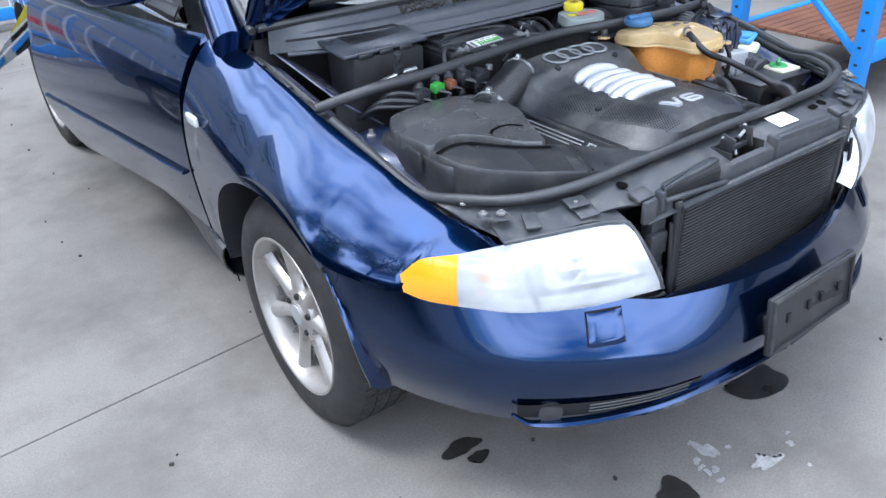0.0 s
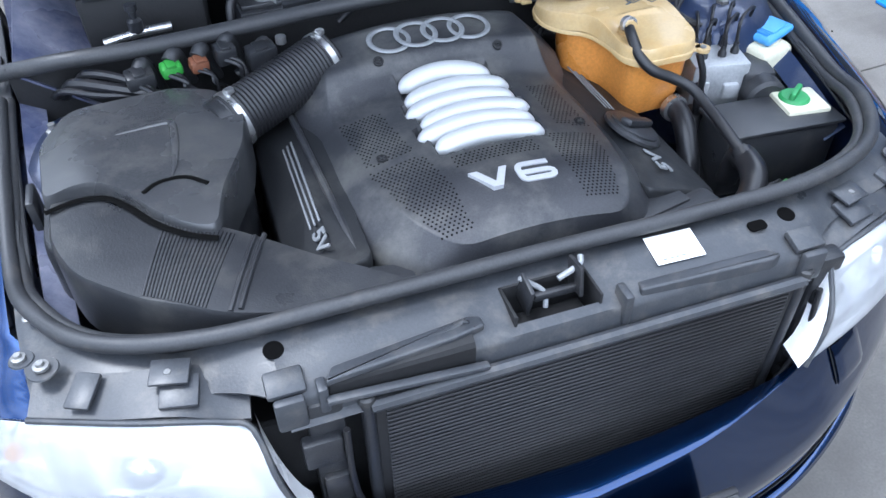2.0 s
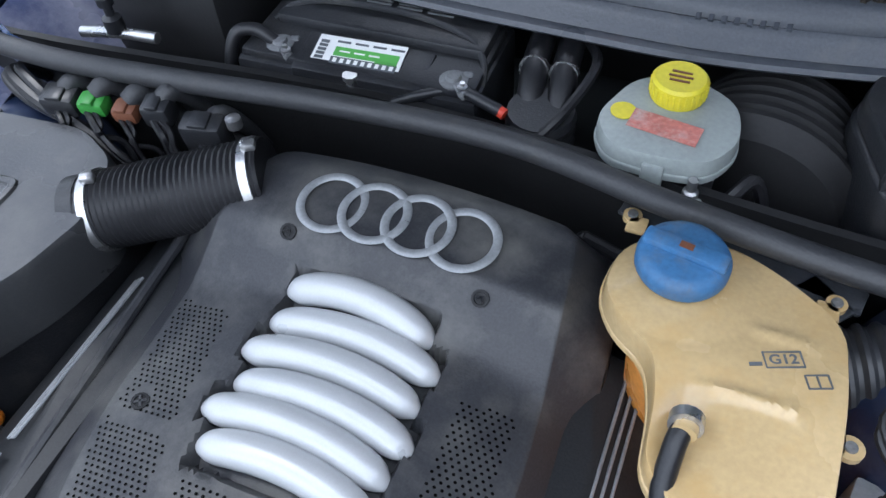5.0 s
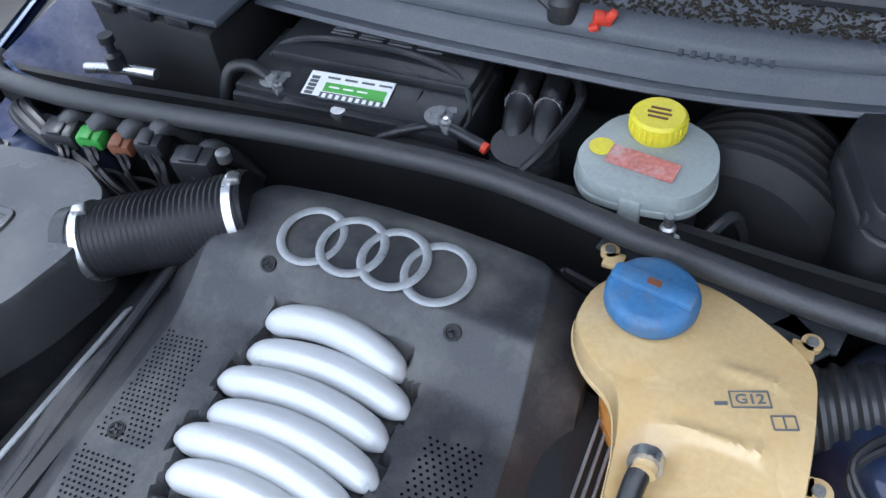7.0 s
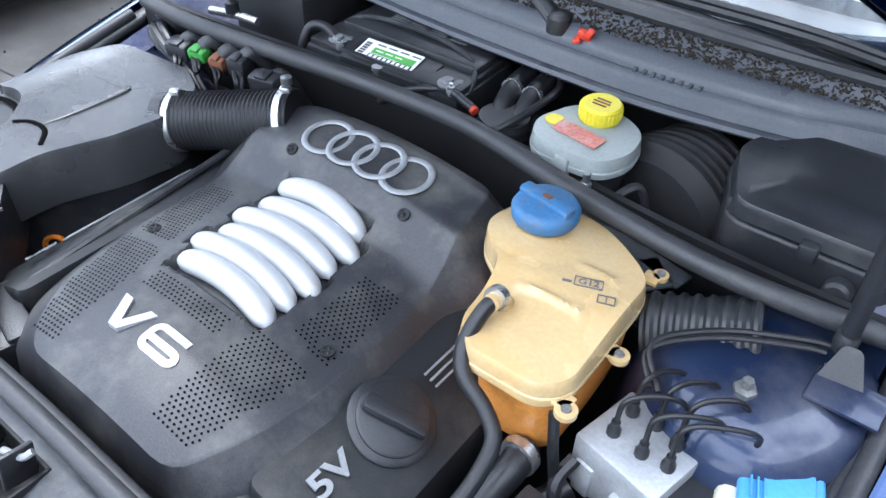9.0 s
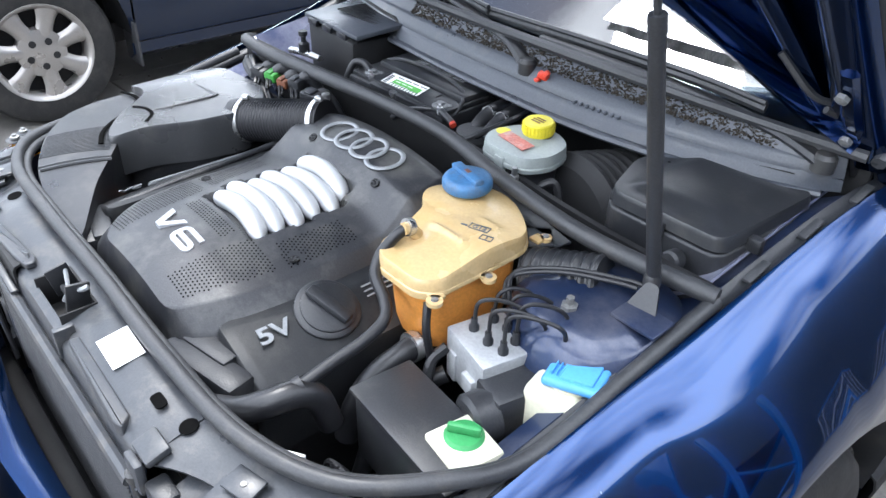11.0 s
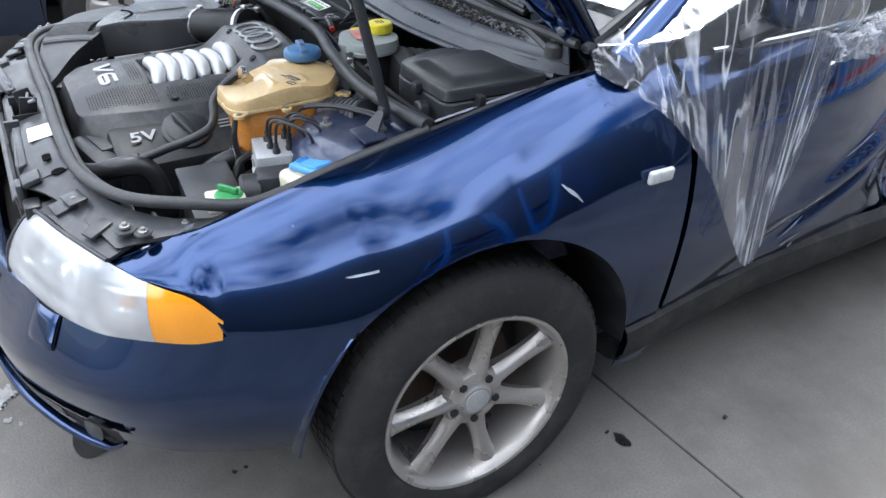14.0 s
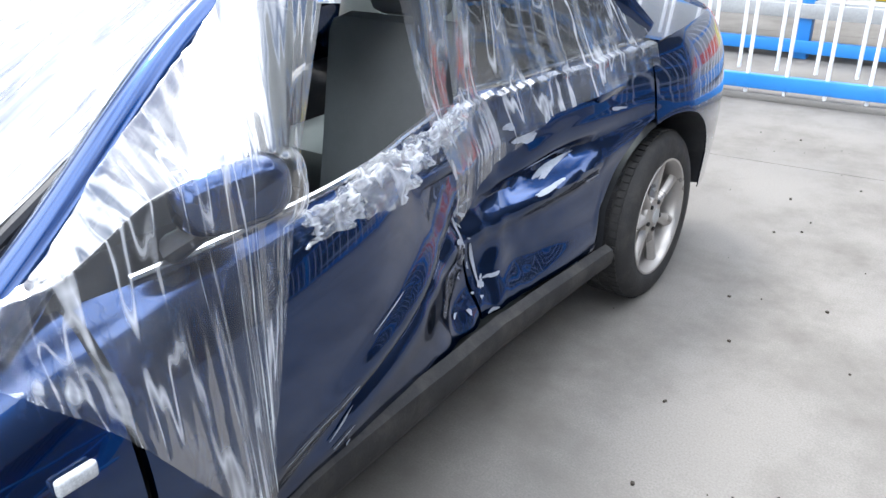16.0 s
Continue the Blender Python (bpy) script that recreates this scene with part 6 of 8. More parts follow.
part("lid", blanket(dense(lid, 0.02), lid_z, 0.085, 16), "boxlid", air, "dusty black lid")
part("lid_ridge", tube([(x, y, lid_z(x, y)) for x, y in ((-0.500, -0.216), (-0.470, -0.212), (-0.432, -0.208), (-0.420, -0.216), (-0.420, -0.26), (-0.424, -0.31), (-0.432, -0.345))], [0.002, 0.004, 0.006, 0.006, 0.006, 0.005, 0.002], 8, 4, flat=0.7), "boxlid", air)
# gap and groove: black strips on the surface, drawn for their shade
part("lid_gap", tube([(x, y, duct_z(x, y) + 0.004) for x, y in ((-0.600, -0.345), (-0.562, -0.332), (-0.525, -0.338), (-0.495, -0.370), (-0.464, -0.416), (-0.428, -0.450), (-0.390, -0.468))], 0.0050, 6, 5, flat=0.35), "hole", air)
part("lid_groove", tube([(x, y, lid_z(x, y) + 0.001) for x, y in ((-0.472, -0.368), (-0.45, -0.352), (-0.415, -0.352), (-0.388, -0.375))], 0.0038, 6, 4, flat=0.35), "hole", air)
part("case", blanket(rounded([(-0.605, -0.40), (-0.608, -0.13), (-0.38, -0.11), (-0.33, -0.18), (-0.33, -0.30), (-0.40, -0.42)], 0.03, 4), lambda x, y: 0.80, 0.25, 4), "plastic", air)
part("clip", boxes(((-0.622, -0.29, 0.79), (0.012, 0.05, 0.05), 0.004)), "plastic", air)
part("duct", blanket(dense(DUCT, 0.02), duct_z, 0.10, 14), "plastic_grey", air, "wide black intake duct")
for k in range(19):
    t = k / 18
    p, q = Vector((-0.449, -0.404)).lerp(Vector((-0.369, -0.457)), t), Vector((-0.490, -0.540)).lerp(Vector((-0.424, -0.577)), t)
    line = [p.lerp(q, f) for f in (0.02, 0.25, 0.5, 0.75, 0.98)]
    part("rib", tube([(w.x, w.y, duct_z(w.x, w.y)) for w in line], 0.0017, 6, 2), "plastic", air)
line = [Vector((-0.345, -0.470)).lerp(Vector((-0.395, -0.585)), f) for f in (0.0, 0.25, 0.5, 0.75, 1.0)]
for dx in (0.0, 0.012):
    part("band", tube([(w.x + dx, w.y - 0.005 * dx, duct_z(w.x, w.y)) for w in line], 0.0035, 6, 2), "plastic_grey", air)
A, B = Vector((-0.338, -0.192, 0.803)), Vector((-0.160, -0.108, 0.838))
bel = thing("intake_hose", tuple(A), "ribbed black rubber intake hose with steel clamps", "hose")
part("bellows", tube([A.lerp(B, t) for t in np.linspace(-0.02, 1.02, 61)], 0.043, 22, 1, ribs=0.045, pitch=1), "hose", bel)
for t, r in ((0.05, 0.0455), (0.95, 0.0450)):
    c, d = A.lerp(B, t), (B - A).normalized()
    part("clamp", lathe([(r, -0.005), (r + 0.0012, -0.005), (r + 0.0012, 0.005), (r, 0.005)], 28, Matrix.Translation(c) @ d.to_track_quat("Z", "Y").to_matrix().to_4x4()), "steel", bel, "bright steel hose clamp")
    part("clamp_screw", geo_of(rbox((c + Vector((0, 0, r + 0.004)))[:], (0.016, 0.012, 0.010), 0.003, (0, 0, 30))), "steel", bel)
part("sensor_housing", tube([A.lerp(B, -0.10), A.lerp(B, 0.02)], 0.044, 20, 1), "plastic", bel)

# plugs behind the air box
rnd = random.Random(17)
plugs = thing("wiring_plugs", (-0.40, -0.08, 0.80), "cluster of green, brown and black wiring plugs", "wiring plugs")
for x, y, z, mm, sz in ((-0.405, -0.082, 0.850, "lime", (0.034, 0.026, 0.022)), (-0.362, -0.078, 0.848, "brown", (0.030, 0.026, 0.022)), (-0.318, -0.072, 0.856, "plastic_grey", (0.034, 0.030, 0.032)), (-0.455, -0.082, 0.842, "plastic_grey", (0.045, 0.032, 0.03)), (-0.262, -0.070, 0.835, "plastic", (0.05, 0.03, 0.05))):
    part("plug", geo_of(rbox((x, y, z), sz, 0.006, (8, 0, 12))), mm, plugs)
    part("boot", tube([(x, y + 0.008, z + 0.008), (x + 0.01, y + 0.022, z + 0.015), (x + 0.02, y + 0.045, z - 0.02), (x + 0.03, y + 0.06, z - 0.06)], [0.013, 0.012, 0.009, 0.007], 10, 5), "rubber", plugs)
    part("latch", geo_of(rbox((x, y - 0.004, z + sz[2] / 2), (sz[0] * 0.45, sz[1] * 0.8, 0.006), 0.002, (8, 0, 12))), mm, plugs)
    for w in (-1, 1):
        a, b = rnd.uniform(0.02, 0.06), rnd.uniform(-0.02, 0.01)
        part("wire", tube([(x + 0.006 * w, y - 0.010, z - 0.004), (x + 0.010 + 0.2 * a, y - 0.022 + 0.004 * w, z - 0.012), (x + 0.5 * a, y - 0.026, z - 0.026 + b), (x + a, y - 0.020 + 0.01 * w, z - 0.045 + b), (x + 1.6 * a, y - 0.02, z - 0.08)], rnd.uniform(0.0026, 0.0045), 6, 4), "hose", plugs)
for a, b, r in ((-0.02, 0.0, 0.009), (0.0, 0.012, 0.007), (-0.035, -0.01, 0.006)):
    part("cable", tube([(-0.56 + a, -0.015, 0.80), (-0.535 + a, -0.06, 0.842 + b), (-0.48 + a, -0.085, 0.838 + b), (-0.43, -0.095, 0.815), (-0.36, -0.11, 0.79)], r, 8, 5), "hose", plugs)
part("stud", lathe([(0.009, 0), (0.009, 0.012), (0, 0.014)], 10, Matrix.Translation((-0.225, -0.062, 0.852))), "steel", plugs)

# coolant tank
tank = thing("coolant_tank", (0.34, -0.2, 0.72), "aged amber coolant expansion tank with blue cap", "coolant tank")
TK = rounded([(0.214, -0.148), (0.236, -0.182), (0.268, -0.202), (0.280, -0.24), (0.284, -0.295), (0.312, -0.320), (0.392, -0.318), (0.416, -0.294), (0.416, -0.21), (0.412, -0.122), (0.366, -0.088), (0.317, -0.062), (0.250, -0.062), (0.218, -0.095)], 0.03, 4)


def tank_z(x, y):
    d = math.hypot(x - 0.272, y + 0.118)
    z = 0.872 + 0.010 * math.exp(-((y + 0.20) / 0.06) ** 2) + 0.014 * max(0.0, 1 - d / 0.075)
    z -= 0.012 * math.exp(-((x - 0.306) / 0.022) ** 2 - ((y + 0.262) / 0.035) ** 2)
    z += 0.004 * math.exp(-((y + 0.222) / 0.005) ** 2) * min(1, max(0, (x - 0.30) / 0.02)) * min(1, max(0, (0.405 - x) / 0.02))
    z += 0.004 * math.exp(-((y + 0.155) / 0.005) ** 2) * min(1, max(0, (x - 0.335) / 0.02)) * min(1, max(0, (0.40 - x) / 0.02))
    c = Vector((0.335, -0.20))
    return z - 0.006 * ((Vector((x, y)) - c).length / 0.13) ** 4


part("upper_shell", blanket(dense(TK, 0.008), tank_z, 0.030, 34), "tank", tank)
cen = Vector((0.33, -0.205))
low_o = [(cen + (Vector(p) - cen) * 0.85 + Vector((0.012, -0.008)))[:] for p in TK]
lv, lf = [], []
for z, k in ((0.845, 1.0), (0.80, 0.98), (0.76, 0.94), (0.732, 0.86), (0.722, 0.70)):
    lv += [(*(cen + (Vector(p) - cen) * k)[:], z) for p in low_o]
n = len(TK)
lf = [(j * n + i, (j + 1) * n + i, (j + 1) * n + (i + 1) % n, j * n + (i + 1) % n) for j in range(4) for i in range(n)] + [tuple(range(4 * n, 5 * n))]
part("lower_shell", (lv, lf), "fluid", tank, "orange coolant showing through the lower shell")
fo = [(cen + (Vector(p) - cen) * 1.045)[:] for p in TK]
part("seam", prism(fo, 0.842, 0.849, 0.002), "tank", tank)
for x, y, r, a in ((0.424, -0.310, 0.014, 0), (0.430, -0.216, 0.013, 0), (0.408, -0.078, 0.011, 0), (0.216, -0.036, 0.011, 0)):
    d = (cen - Vector((x, y))).normalized() * 0.012
    part("lug", join(lathe([(r * 0.85, 0.841), (r * 0.85, 0.847), (0.0, 0.847)], 18, Matrix.Translation((x, y, 0))), geo_of(rbox((x + d.x, y + d.y, 0.844), (0.020, 0.020, 0.006), 0.002))), "tank", tank)
    part("lug_bolt", lathe([(0.0055, 0.8475), (0.005, 0.8495), (0, 0.8495)], 12, Matrix.Translation((x, y, 0))), "bolt", tank)
part("bracket", boxes(((0.318, -0.040, 0.838), (0.235, 0.030, 0.005), 0.002, (0, 0, -12)), ((0.395, -0.075, 0.838), (0.05, 0.04, 0.005), 0.002, (0, 0, -40))), "slam", tank)
cap = part("cap", join(lathe([(0.038, 0.0), (0.040, 0.004), (0.040, 0.013), (0.037, 0.018), (0.030, 0.021), (0.0, 0.022)], 48, Matrix.Translation((0.272, -0.119, 0.888))), geo_of(rbox((0.272, -0.119, 0.911), (0.074, 0.018, 0.010), 0.004, (0, 0, -10)))), "blue_cap", tank, "worn blue screw cap")
part("symbol", rbox((0.272, -0.119, 0.9162), (0.012, 0.007, 0.0008), 0.0002, (0, 0, -10)), "brown", tank)
part("letters", text_mesh("G12", 0.012, pose(0.366, -0.178, 0.8812, 0, 0, 22), 0.0003, 0, 1.1), "printbar", tank, "", False)
Q = pose(0.366, -0.178, 0.8808, 0, 0, 22)
for dx, dy, w, h in ((0, 0.0075, 0.030, 0.0011), (0, -0.0075, 0.030, 0.0011), (0.015, 0, 0.0011, 0.015), (-0.015, 0, 0.0011, 0.015), (-0.023, -0.004, 0.010, 0.003), (0.012, -0.021, 0.0011, 0.012), (0.021, -0.021, 0.0011, 0.012), (0.030, -0.021, 0.0011, 0.012), (0.021, -0.015, 0.018, 0.0011), (0.021, -0.027, 0.018, 0.0011)):
    q = Q @ Vector((dx, dy, 0))
    part("print", rbox((q.x, q.y, tank_z(q.x, q.y) + 0.0004), (w, h, 0.0016), 0, (0, 0, 22)), "printbar", tank)
part("spout", tube([(0.308, -0.248, 0.868), (0.307, -0.262, 0.884), (0.306, -0.272, 0.886)], 0.010, 10, 4), "tank", tank)

# hoses round the tank
ho = thing("coolant_hose", (0.31, -0.3, 0.8), "thin black coolant hose from tank to radiator", "hose")
part("hose", tube([(0.306, -0.258, 0.886), (0.302, -0.282, 0.877), (0.303, -0.312, 0.856), (0.318, -0.332, 0.838), (0.352, -0.342, 0.822), (0.377, -0.360, 0.810), (0.385, -0.400, 0.798), (0.385, -0.450, 0.788), (0.385, -0.50, 0.776)], 0.0088, 12, 6), "hose", ho)
part("clamp", lathe([(0.0125, -0.005), (0.0135, -0.005), (0.0135, 0.005), (0.0125, 0.005)], 14, Matrix.Translation((0.306, -0.262, 0.886)) @ pose(0, 0, 0, 75, 0, 0)), "steel", ho)
ho2 = thing("radiator_hose", (0.38, -0.52, 0.7), "thick black radiator hose at the bay front", "hose")
part("hose", tube([(0.40, -0.47, 0.70), (0.395, -0.485, 0.752), (0.388, -0.51, 0.768), (0.378, -0.545, 0.766), (0.352, -0.575, 0.752), (0.30, -0.60, 0.735)], [0.018, 0.019, 0.020, 0.020, 0.019, 0.018], 14, 6), "hose", ho2)
part("branch", tube([(0.386, -0.498, 0.776), (0.384, -0.512, 0.772)], 0.016, 12, 2), "hose", ho2)
ho3 = thing("tank_hose", (0.38, -0.33, 0.7), "black hose under the coolant tank", "hose")
part("hose", tube([(0.385, -0.305, 0.745), (0.388, -0.335, 0.742), (0.380, -0.375, 0.722), (0.372, -0.41, 0.68), (0.37, -0.43, 0.62)], 0.018, 12, 6), "hose", ho3)
part("clamp", lathe([(0.0215, -0.006), (0.023, -0.006), (0.023, 0.006), (0.0215, 0.006)], 16, Matrix.Translation((0.386, -0.318, 0.744)) @ pose(0, 0, 0, 85, 0, 0)), "steel", ho3)
part("hose", tube([(0.44, -0.30, 0.72), (0.42, -0.34, 0.70), (0.405, -0.40, 0.64), (0.40, -0.43, 0.56)], 0.014, 12, 6), "hose", ho3)
bl = thing("fresh_air_bellows", (0.46, -0.1, 0.83), "ribbed grey rubber bellows behind the coolant tank", "hose")
part("bellows", tube([Vector((0.420, -0.122, 0.805)).lerp(Vector((0.535, -0.088, 0.838)), t) for t in np.linspace(0, 1, 33)], 0.038, 20, 1, ribs=0.10, pitch=2), "plastic_grey", bl)

# brake unit
absu = thing("brake_control_unit", (0.49, -0.25, 0.7), "cast aluminium brake control unit with black lines", "brake unit")
R = pose(0.490, -0.262, 0, 0, 0, -12)


def rb(c, s, r=0.004, rot=0):
    return geo_of(rbox((R @ Vector(c))[:], s, r, (0, 0, -12 + rot)))


part("block", join(rb((0, 0.0, 0.760), (0.100, 0.088, 0.080)), rb((-0.03, -0.042, 0.745), (0.024, 0.012, 0.05)), rb((0.02, -0.045, 0.75), (0.028, 0.014, 0.03))), "cast", absu)
part("motor", join(rb((0.070, -0.010, 0.742), (0.060, 0.080, 0.080), 0.008)), "plastic", absu, "black electronics housing")
part("motor_cap", lathe([(0.036, 0), (0.036, 0.03), (0.030, 0.036), (0, 0.036)], 20, R @ pose(0.075, -0.045, 0.745, 90, 0, 0)), "plastic", absu)
for k, (dx, dy) in enumerate(((-0.030, 0.020), (-0.004, 0.026), (0.024, 0.022), (-0.026, -0.014), (0.008, -0.012), (0.034, -0.004))):
    p = R @ Vector((dx, dy, 0.797))
    part("fitting", lathe([(0.0075, 0), (0.0075, 0.010), (0.005, 0.014), (0.005, 0.022), (0, 0.022)], 10, Matrix.Translation(p)), "plastic", absu)
    q = p + Vector((0, 0, 0.018))
    rise = 0.030 + 0.006 * (k % 3)
    part("brake_line", tube([q, q + Vector((0.002, 0.006, rise)), q + Vector((0.012 + 0.004 * k, 0.026, rise + 0.006)), q + Vector((0.030 + 0.006 * k, 0.048, rise - 0.010)), q + Vector((0.048, 0.058, -0.03)), q + Vector((0.05, 0.062, -0.09))], 0.0030, 8, 6), "hose", absu)
for k in range(2):
    part("brake_line", tube([(0.47 + 0.01 * k, -0.225, 0.835), (0.45, -0.19 + 0.006 * k, 0.848 + 0.004 * k), (0.50, -0.145 + 0.012 * k, 0.862), (0.57, -0.110 + 0.012 * k, 0.868), (0.595, -0.10 + 0.012 * k, 0.868)], 0.0036, 8, 6), "hose", absu)
part("wire", tube([(0.415, -0.315, 0.84), (0.425, -0.325, 0.80), (0.43, -0.32, 0.74), (0.44, -0.33, 0.66)], 0.006, 8, 6), "hose", absu)
part("wire", tube([(0.44, -0.30, 0.77), (0.435, -0.325, 0.75), (0.45, -0.345, 0.70), (0.46, -0.35, 0.60)], 0.008, 8, 6), "hose", absu)

# steering fluid box and reservoir
ps = thing("relay_box", (0.49, -0.42, 0.65), "black plastic box beside the steering fluid reservoir", "plastic box")
part("box", rbox((0.520, -0.402, 0.69), (0.215, 0.096, 0.125), 0.016, (0, 0, -4)), "plastic_grey", ps)
part("lid", rbox((0.520, -0.402, 0.7515), (0.219, 0.100, 0.008), 0.004, (0, 0, -4)), "plastic_grey", ps)
fr = thing("steering_fluid_reservoir", (0.575, -0.385, 0.75), "cream steering fluid reservoir with green cap", "fluid reservoir")
part("body", rbox((0.582, -0.392, 0.755), (0.078, 0.070, 0.016), 0.005, (0, 0, -8)), "bottle", fr)
part("cap", join(lathe([(0.025, 0), (0.026, 0.003), (0.026, 0.016), (0.022, 0.020), (0, 0.021)], 24, Matrix.Translation((0.574, -0.385, 0.748))), geo_of(rbox((0.574, -0.385, 0.774), (0.044, 0.010, 0.014), 0.004, (0, 0, 35)))), "green", fr, "green screw cap")
wb = thing("washer_bottle", (0.62, -0.235, 0.65), "white washer fluid bottle with light blue cap", "washer bottle")
part("bottle", rbox((0.605, -0.246, 0.72), (0.078, 0.082, 0.15), 0.014, (0, 0, 14), 1.0, 3), "bottle", wb)
part("neck", lathe([(0.03, 0.785), (0.03, 0.80), (0, 0.80)], 20, Matrix.Translation((0.612, -0.236, 0))), "bottle", wb)
part("cap", join(geo_of(rbox((0.617, -0.232, 0.806), (0.078, 0.066, 0.014), 0.012, (0, -6, 20), 1.0, 3)), *[geo_of(rbox((0.590 + 0.006 * k, -0.240 + 0.0015 * k, 0.8125), (0.0022, 0.045, 0.005), 0.001, (0, -6, 20))) for k in range(4)], geo_of(rbox((0.622, -0.228, 0.814), (0.045, 0.052, 0.006), 0.003, (0, -6, 20)))), "sky_cap", wb, "light blue flip cap")
cl = thing("wiring_connector", (0.43, -0.55, 0.66), "loose wiring with a white tag", "wiring")
part("tag", rbox((0.435, -0.545, 0.715), (0.026, 0.004, 0.03), 0.001, (20, 10, 40)), "paper", cl)
for k in range(7):
    part("wire", tube([(0.43 + 0.016 * k, -0.50, 0.62), (0.44 + 0.014 * k, -0.505, 0.68 + 0.006 * (k % 3)), (0.46 + 0.012 * k, -0.50, 0.69), (0.48 + 0.008 * k, -0.47, 0.64)], 0.004, 6, 5), "lime" if k == 3 else "hose", cl)
part("plug", rbox((0.53, -0.53, 0.68), (0.05, 0.03, 0.04), 0.006, (0, 0, 25)), "plastic", cl)

# ---- things behind the bulkhead seal ----
br = thing("brake_fluid_reservoir", (0.222, 0.05, 0.82), "milky brake fluid reservoir with yellow cap", "fluid reservoir")
RES = rounded([(0.145, 0.040), (0.168, 0.004), (0.222, -0.002), (0.278, 0.006), (0.302, 0.045), (0.292, 0.10), (0.24, 0.128), (0.175, 0.115)], 0.03, 5)
RES = [(0.223 + (p[0] - 0.223) * 0.9, p[1]) for p in RES]
part("body", blanket(RES, lambda x, y: 0.902 - 0.006 * (((x - 0.223) / 0.07) ** 2 + ((y - 0.06) / 0.06) ** 2), 0.028, 8), "white_tank", br)
part("lower", prism([(0.223 + (p[0] - 0.223) * 0.85, 0.06 + (p[1] - 0.06) * 0.85) for p in RES], 0.80, 0.878, 0.004), "plastic_grey", br)
part("flange", prism([(0.223 + (p[0] - 0.223) * 1.05, 0.06 + (p[1] - 0.06) * 1.05) for p in RES], 0.872, 0.877, 0.002), "white_tank", br)
part("cap", join(lathe([(0.027, 0), (0.028, 0.002), (0.028, 0.020), (0.025, 0.023), (0, 0.023)], 32, Matrix.Translation((0.223, 0.088, 0.902)))), "yellow", br, "yellow ribbed cap")
for k in range(3):
    part("cap_print", rbox((0.223, 0.080 + 0.007 * k, 0.9256), (0.020 + 0.004 * (k % 2), 0.0025, 0.001), 0), "brown", br)
for k in range(28):
    a = 2 * math.pi * k / 28
    part("rib", rbox((0.223 + 0.0282 * math.cos(a), 0.088 + 0.0282 * math.sin(a), 0.913), (0.002, 0.003, 0.014), 0.0005, (0, 0, math.degrees(a)), seg=1), "yellow", br)
part("sticker", lathe([(0.013, 0.9045), (0.013, 0.9053), (0, 0.9053)], 20, Matrix.Translation((0.178, 0.048, -0.004))), "yellow", br)
part("label", rbox((0.222, 0.035, 0.9025), (0.070, 0.026, 0.0012), 0, (3, 0, -8)), "faded_red", br, "faded red warning label")
part("bracket", rbox((0.222, 0.0, 0.868), (0.022, 0.012, 0.035), 0.003), "white_tank", br)
part("bracket", rbox((0.265, 0.0, 0.84), (0.02, 0.015, 0.03), 0.004), "white_tank", br)
part("bolt", lathe([(0.008, 0), (0.008, 0.02), (0.005, 0.022), (0.005, 0.035), (0, 0.035)], 10, Matrix.Translation((0.262, -0.004, 0.845))), "steel", br)
bo = thing("brake_booster", (0.31, 0.14, 0.78), "round black brake booster behind the fluid reservoir", "brake booster")
ribbed = [(0.03, -0.095), (0.075, -0.09)]
for k in range(6):
    ribbed += [(0.092 + 0.004 * k, -0.084 + 0.022 * k), (0.098 + 0.004 * k, -0.078 + 0.022 * k), (0.098 + 0.004 * k, -0.071 + 0.022 * k), (0.090 + 0.004 * k, -0.065 + 0.022 * k)]
part("drum", lathe(ribbed + [(0.10, 0.06), (0.03, 0.07)], 40, pose(0.325, 0.140, 0.770, 90, 0, -8)), "dark", bo)
part("hose", tube([(0.275, 0.0, 0.80), (0.300, 0.015, 0.85), (0.318, 0.035, 0.86), (0.335, 0.03, 0.82), (0.345, 0.0, 0.75)], 0.007, 8, 6), "hose", bo)
ba = thing("battery", (-0.13, 0.12, 0.72), "black car battery with a white and green label", "battery")
part("case", rbox((-0.13, 0.110, 0.79), (0.30, 0.155, 0.16), 0.008, (0, 0, 2)), "plastic", ba)
part("lid", rbox((-0.13, 0.105, 0.872), (0.29, 0.13, 0.014), 0.005, (0, 0, 2)), "plastic", ba)
part("back_block", rbox((-0.125, 0.143, 0.880), (0.265, 0.085, 0.022), 0.006, (0, 0, 2)), "plastic", ba)
part("front_step", rbox((-0.165, 0.062, 0.868), (0.078, 0.062, 0.022), 0.004, (9, 0, 3)), "plastic", ba)
part("front_step", rbox((-0.083, 0.066, 0.868), (0.078, 0.062, 0.022), 0.004, (9, 0, 3)), "plastic", ba)
part("handle", tube([(-0.258, 0.098, 0.880), (-0.245, 0.118, 0.890), (-0.205, 0.131, 0.896), (-0.135, 0.136, 0.898), (-0.065, 0.134, 0.896), (-0.015, 0.122, 0.890), (0.010, 0.098, 0.880), (0.016, 0.075, 0.866)], 0.0042, 8, 5), "plastic_grey", ba, "thin oval carrying handle")
L = pose(-0.131, 0.066, 0.8815, 11, 0, 4.5)


def on_label(x, y, w, h, lift):
    p = L @ Vector((x, y, lift))
    return (p[:], (w, h, 0.0012), 0, (11, 0, 4.5))


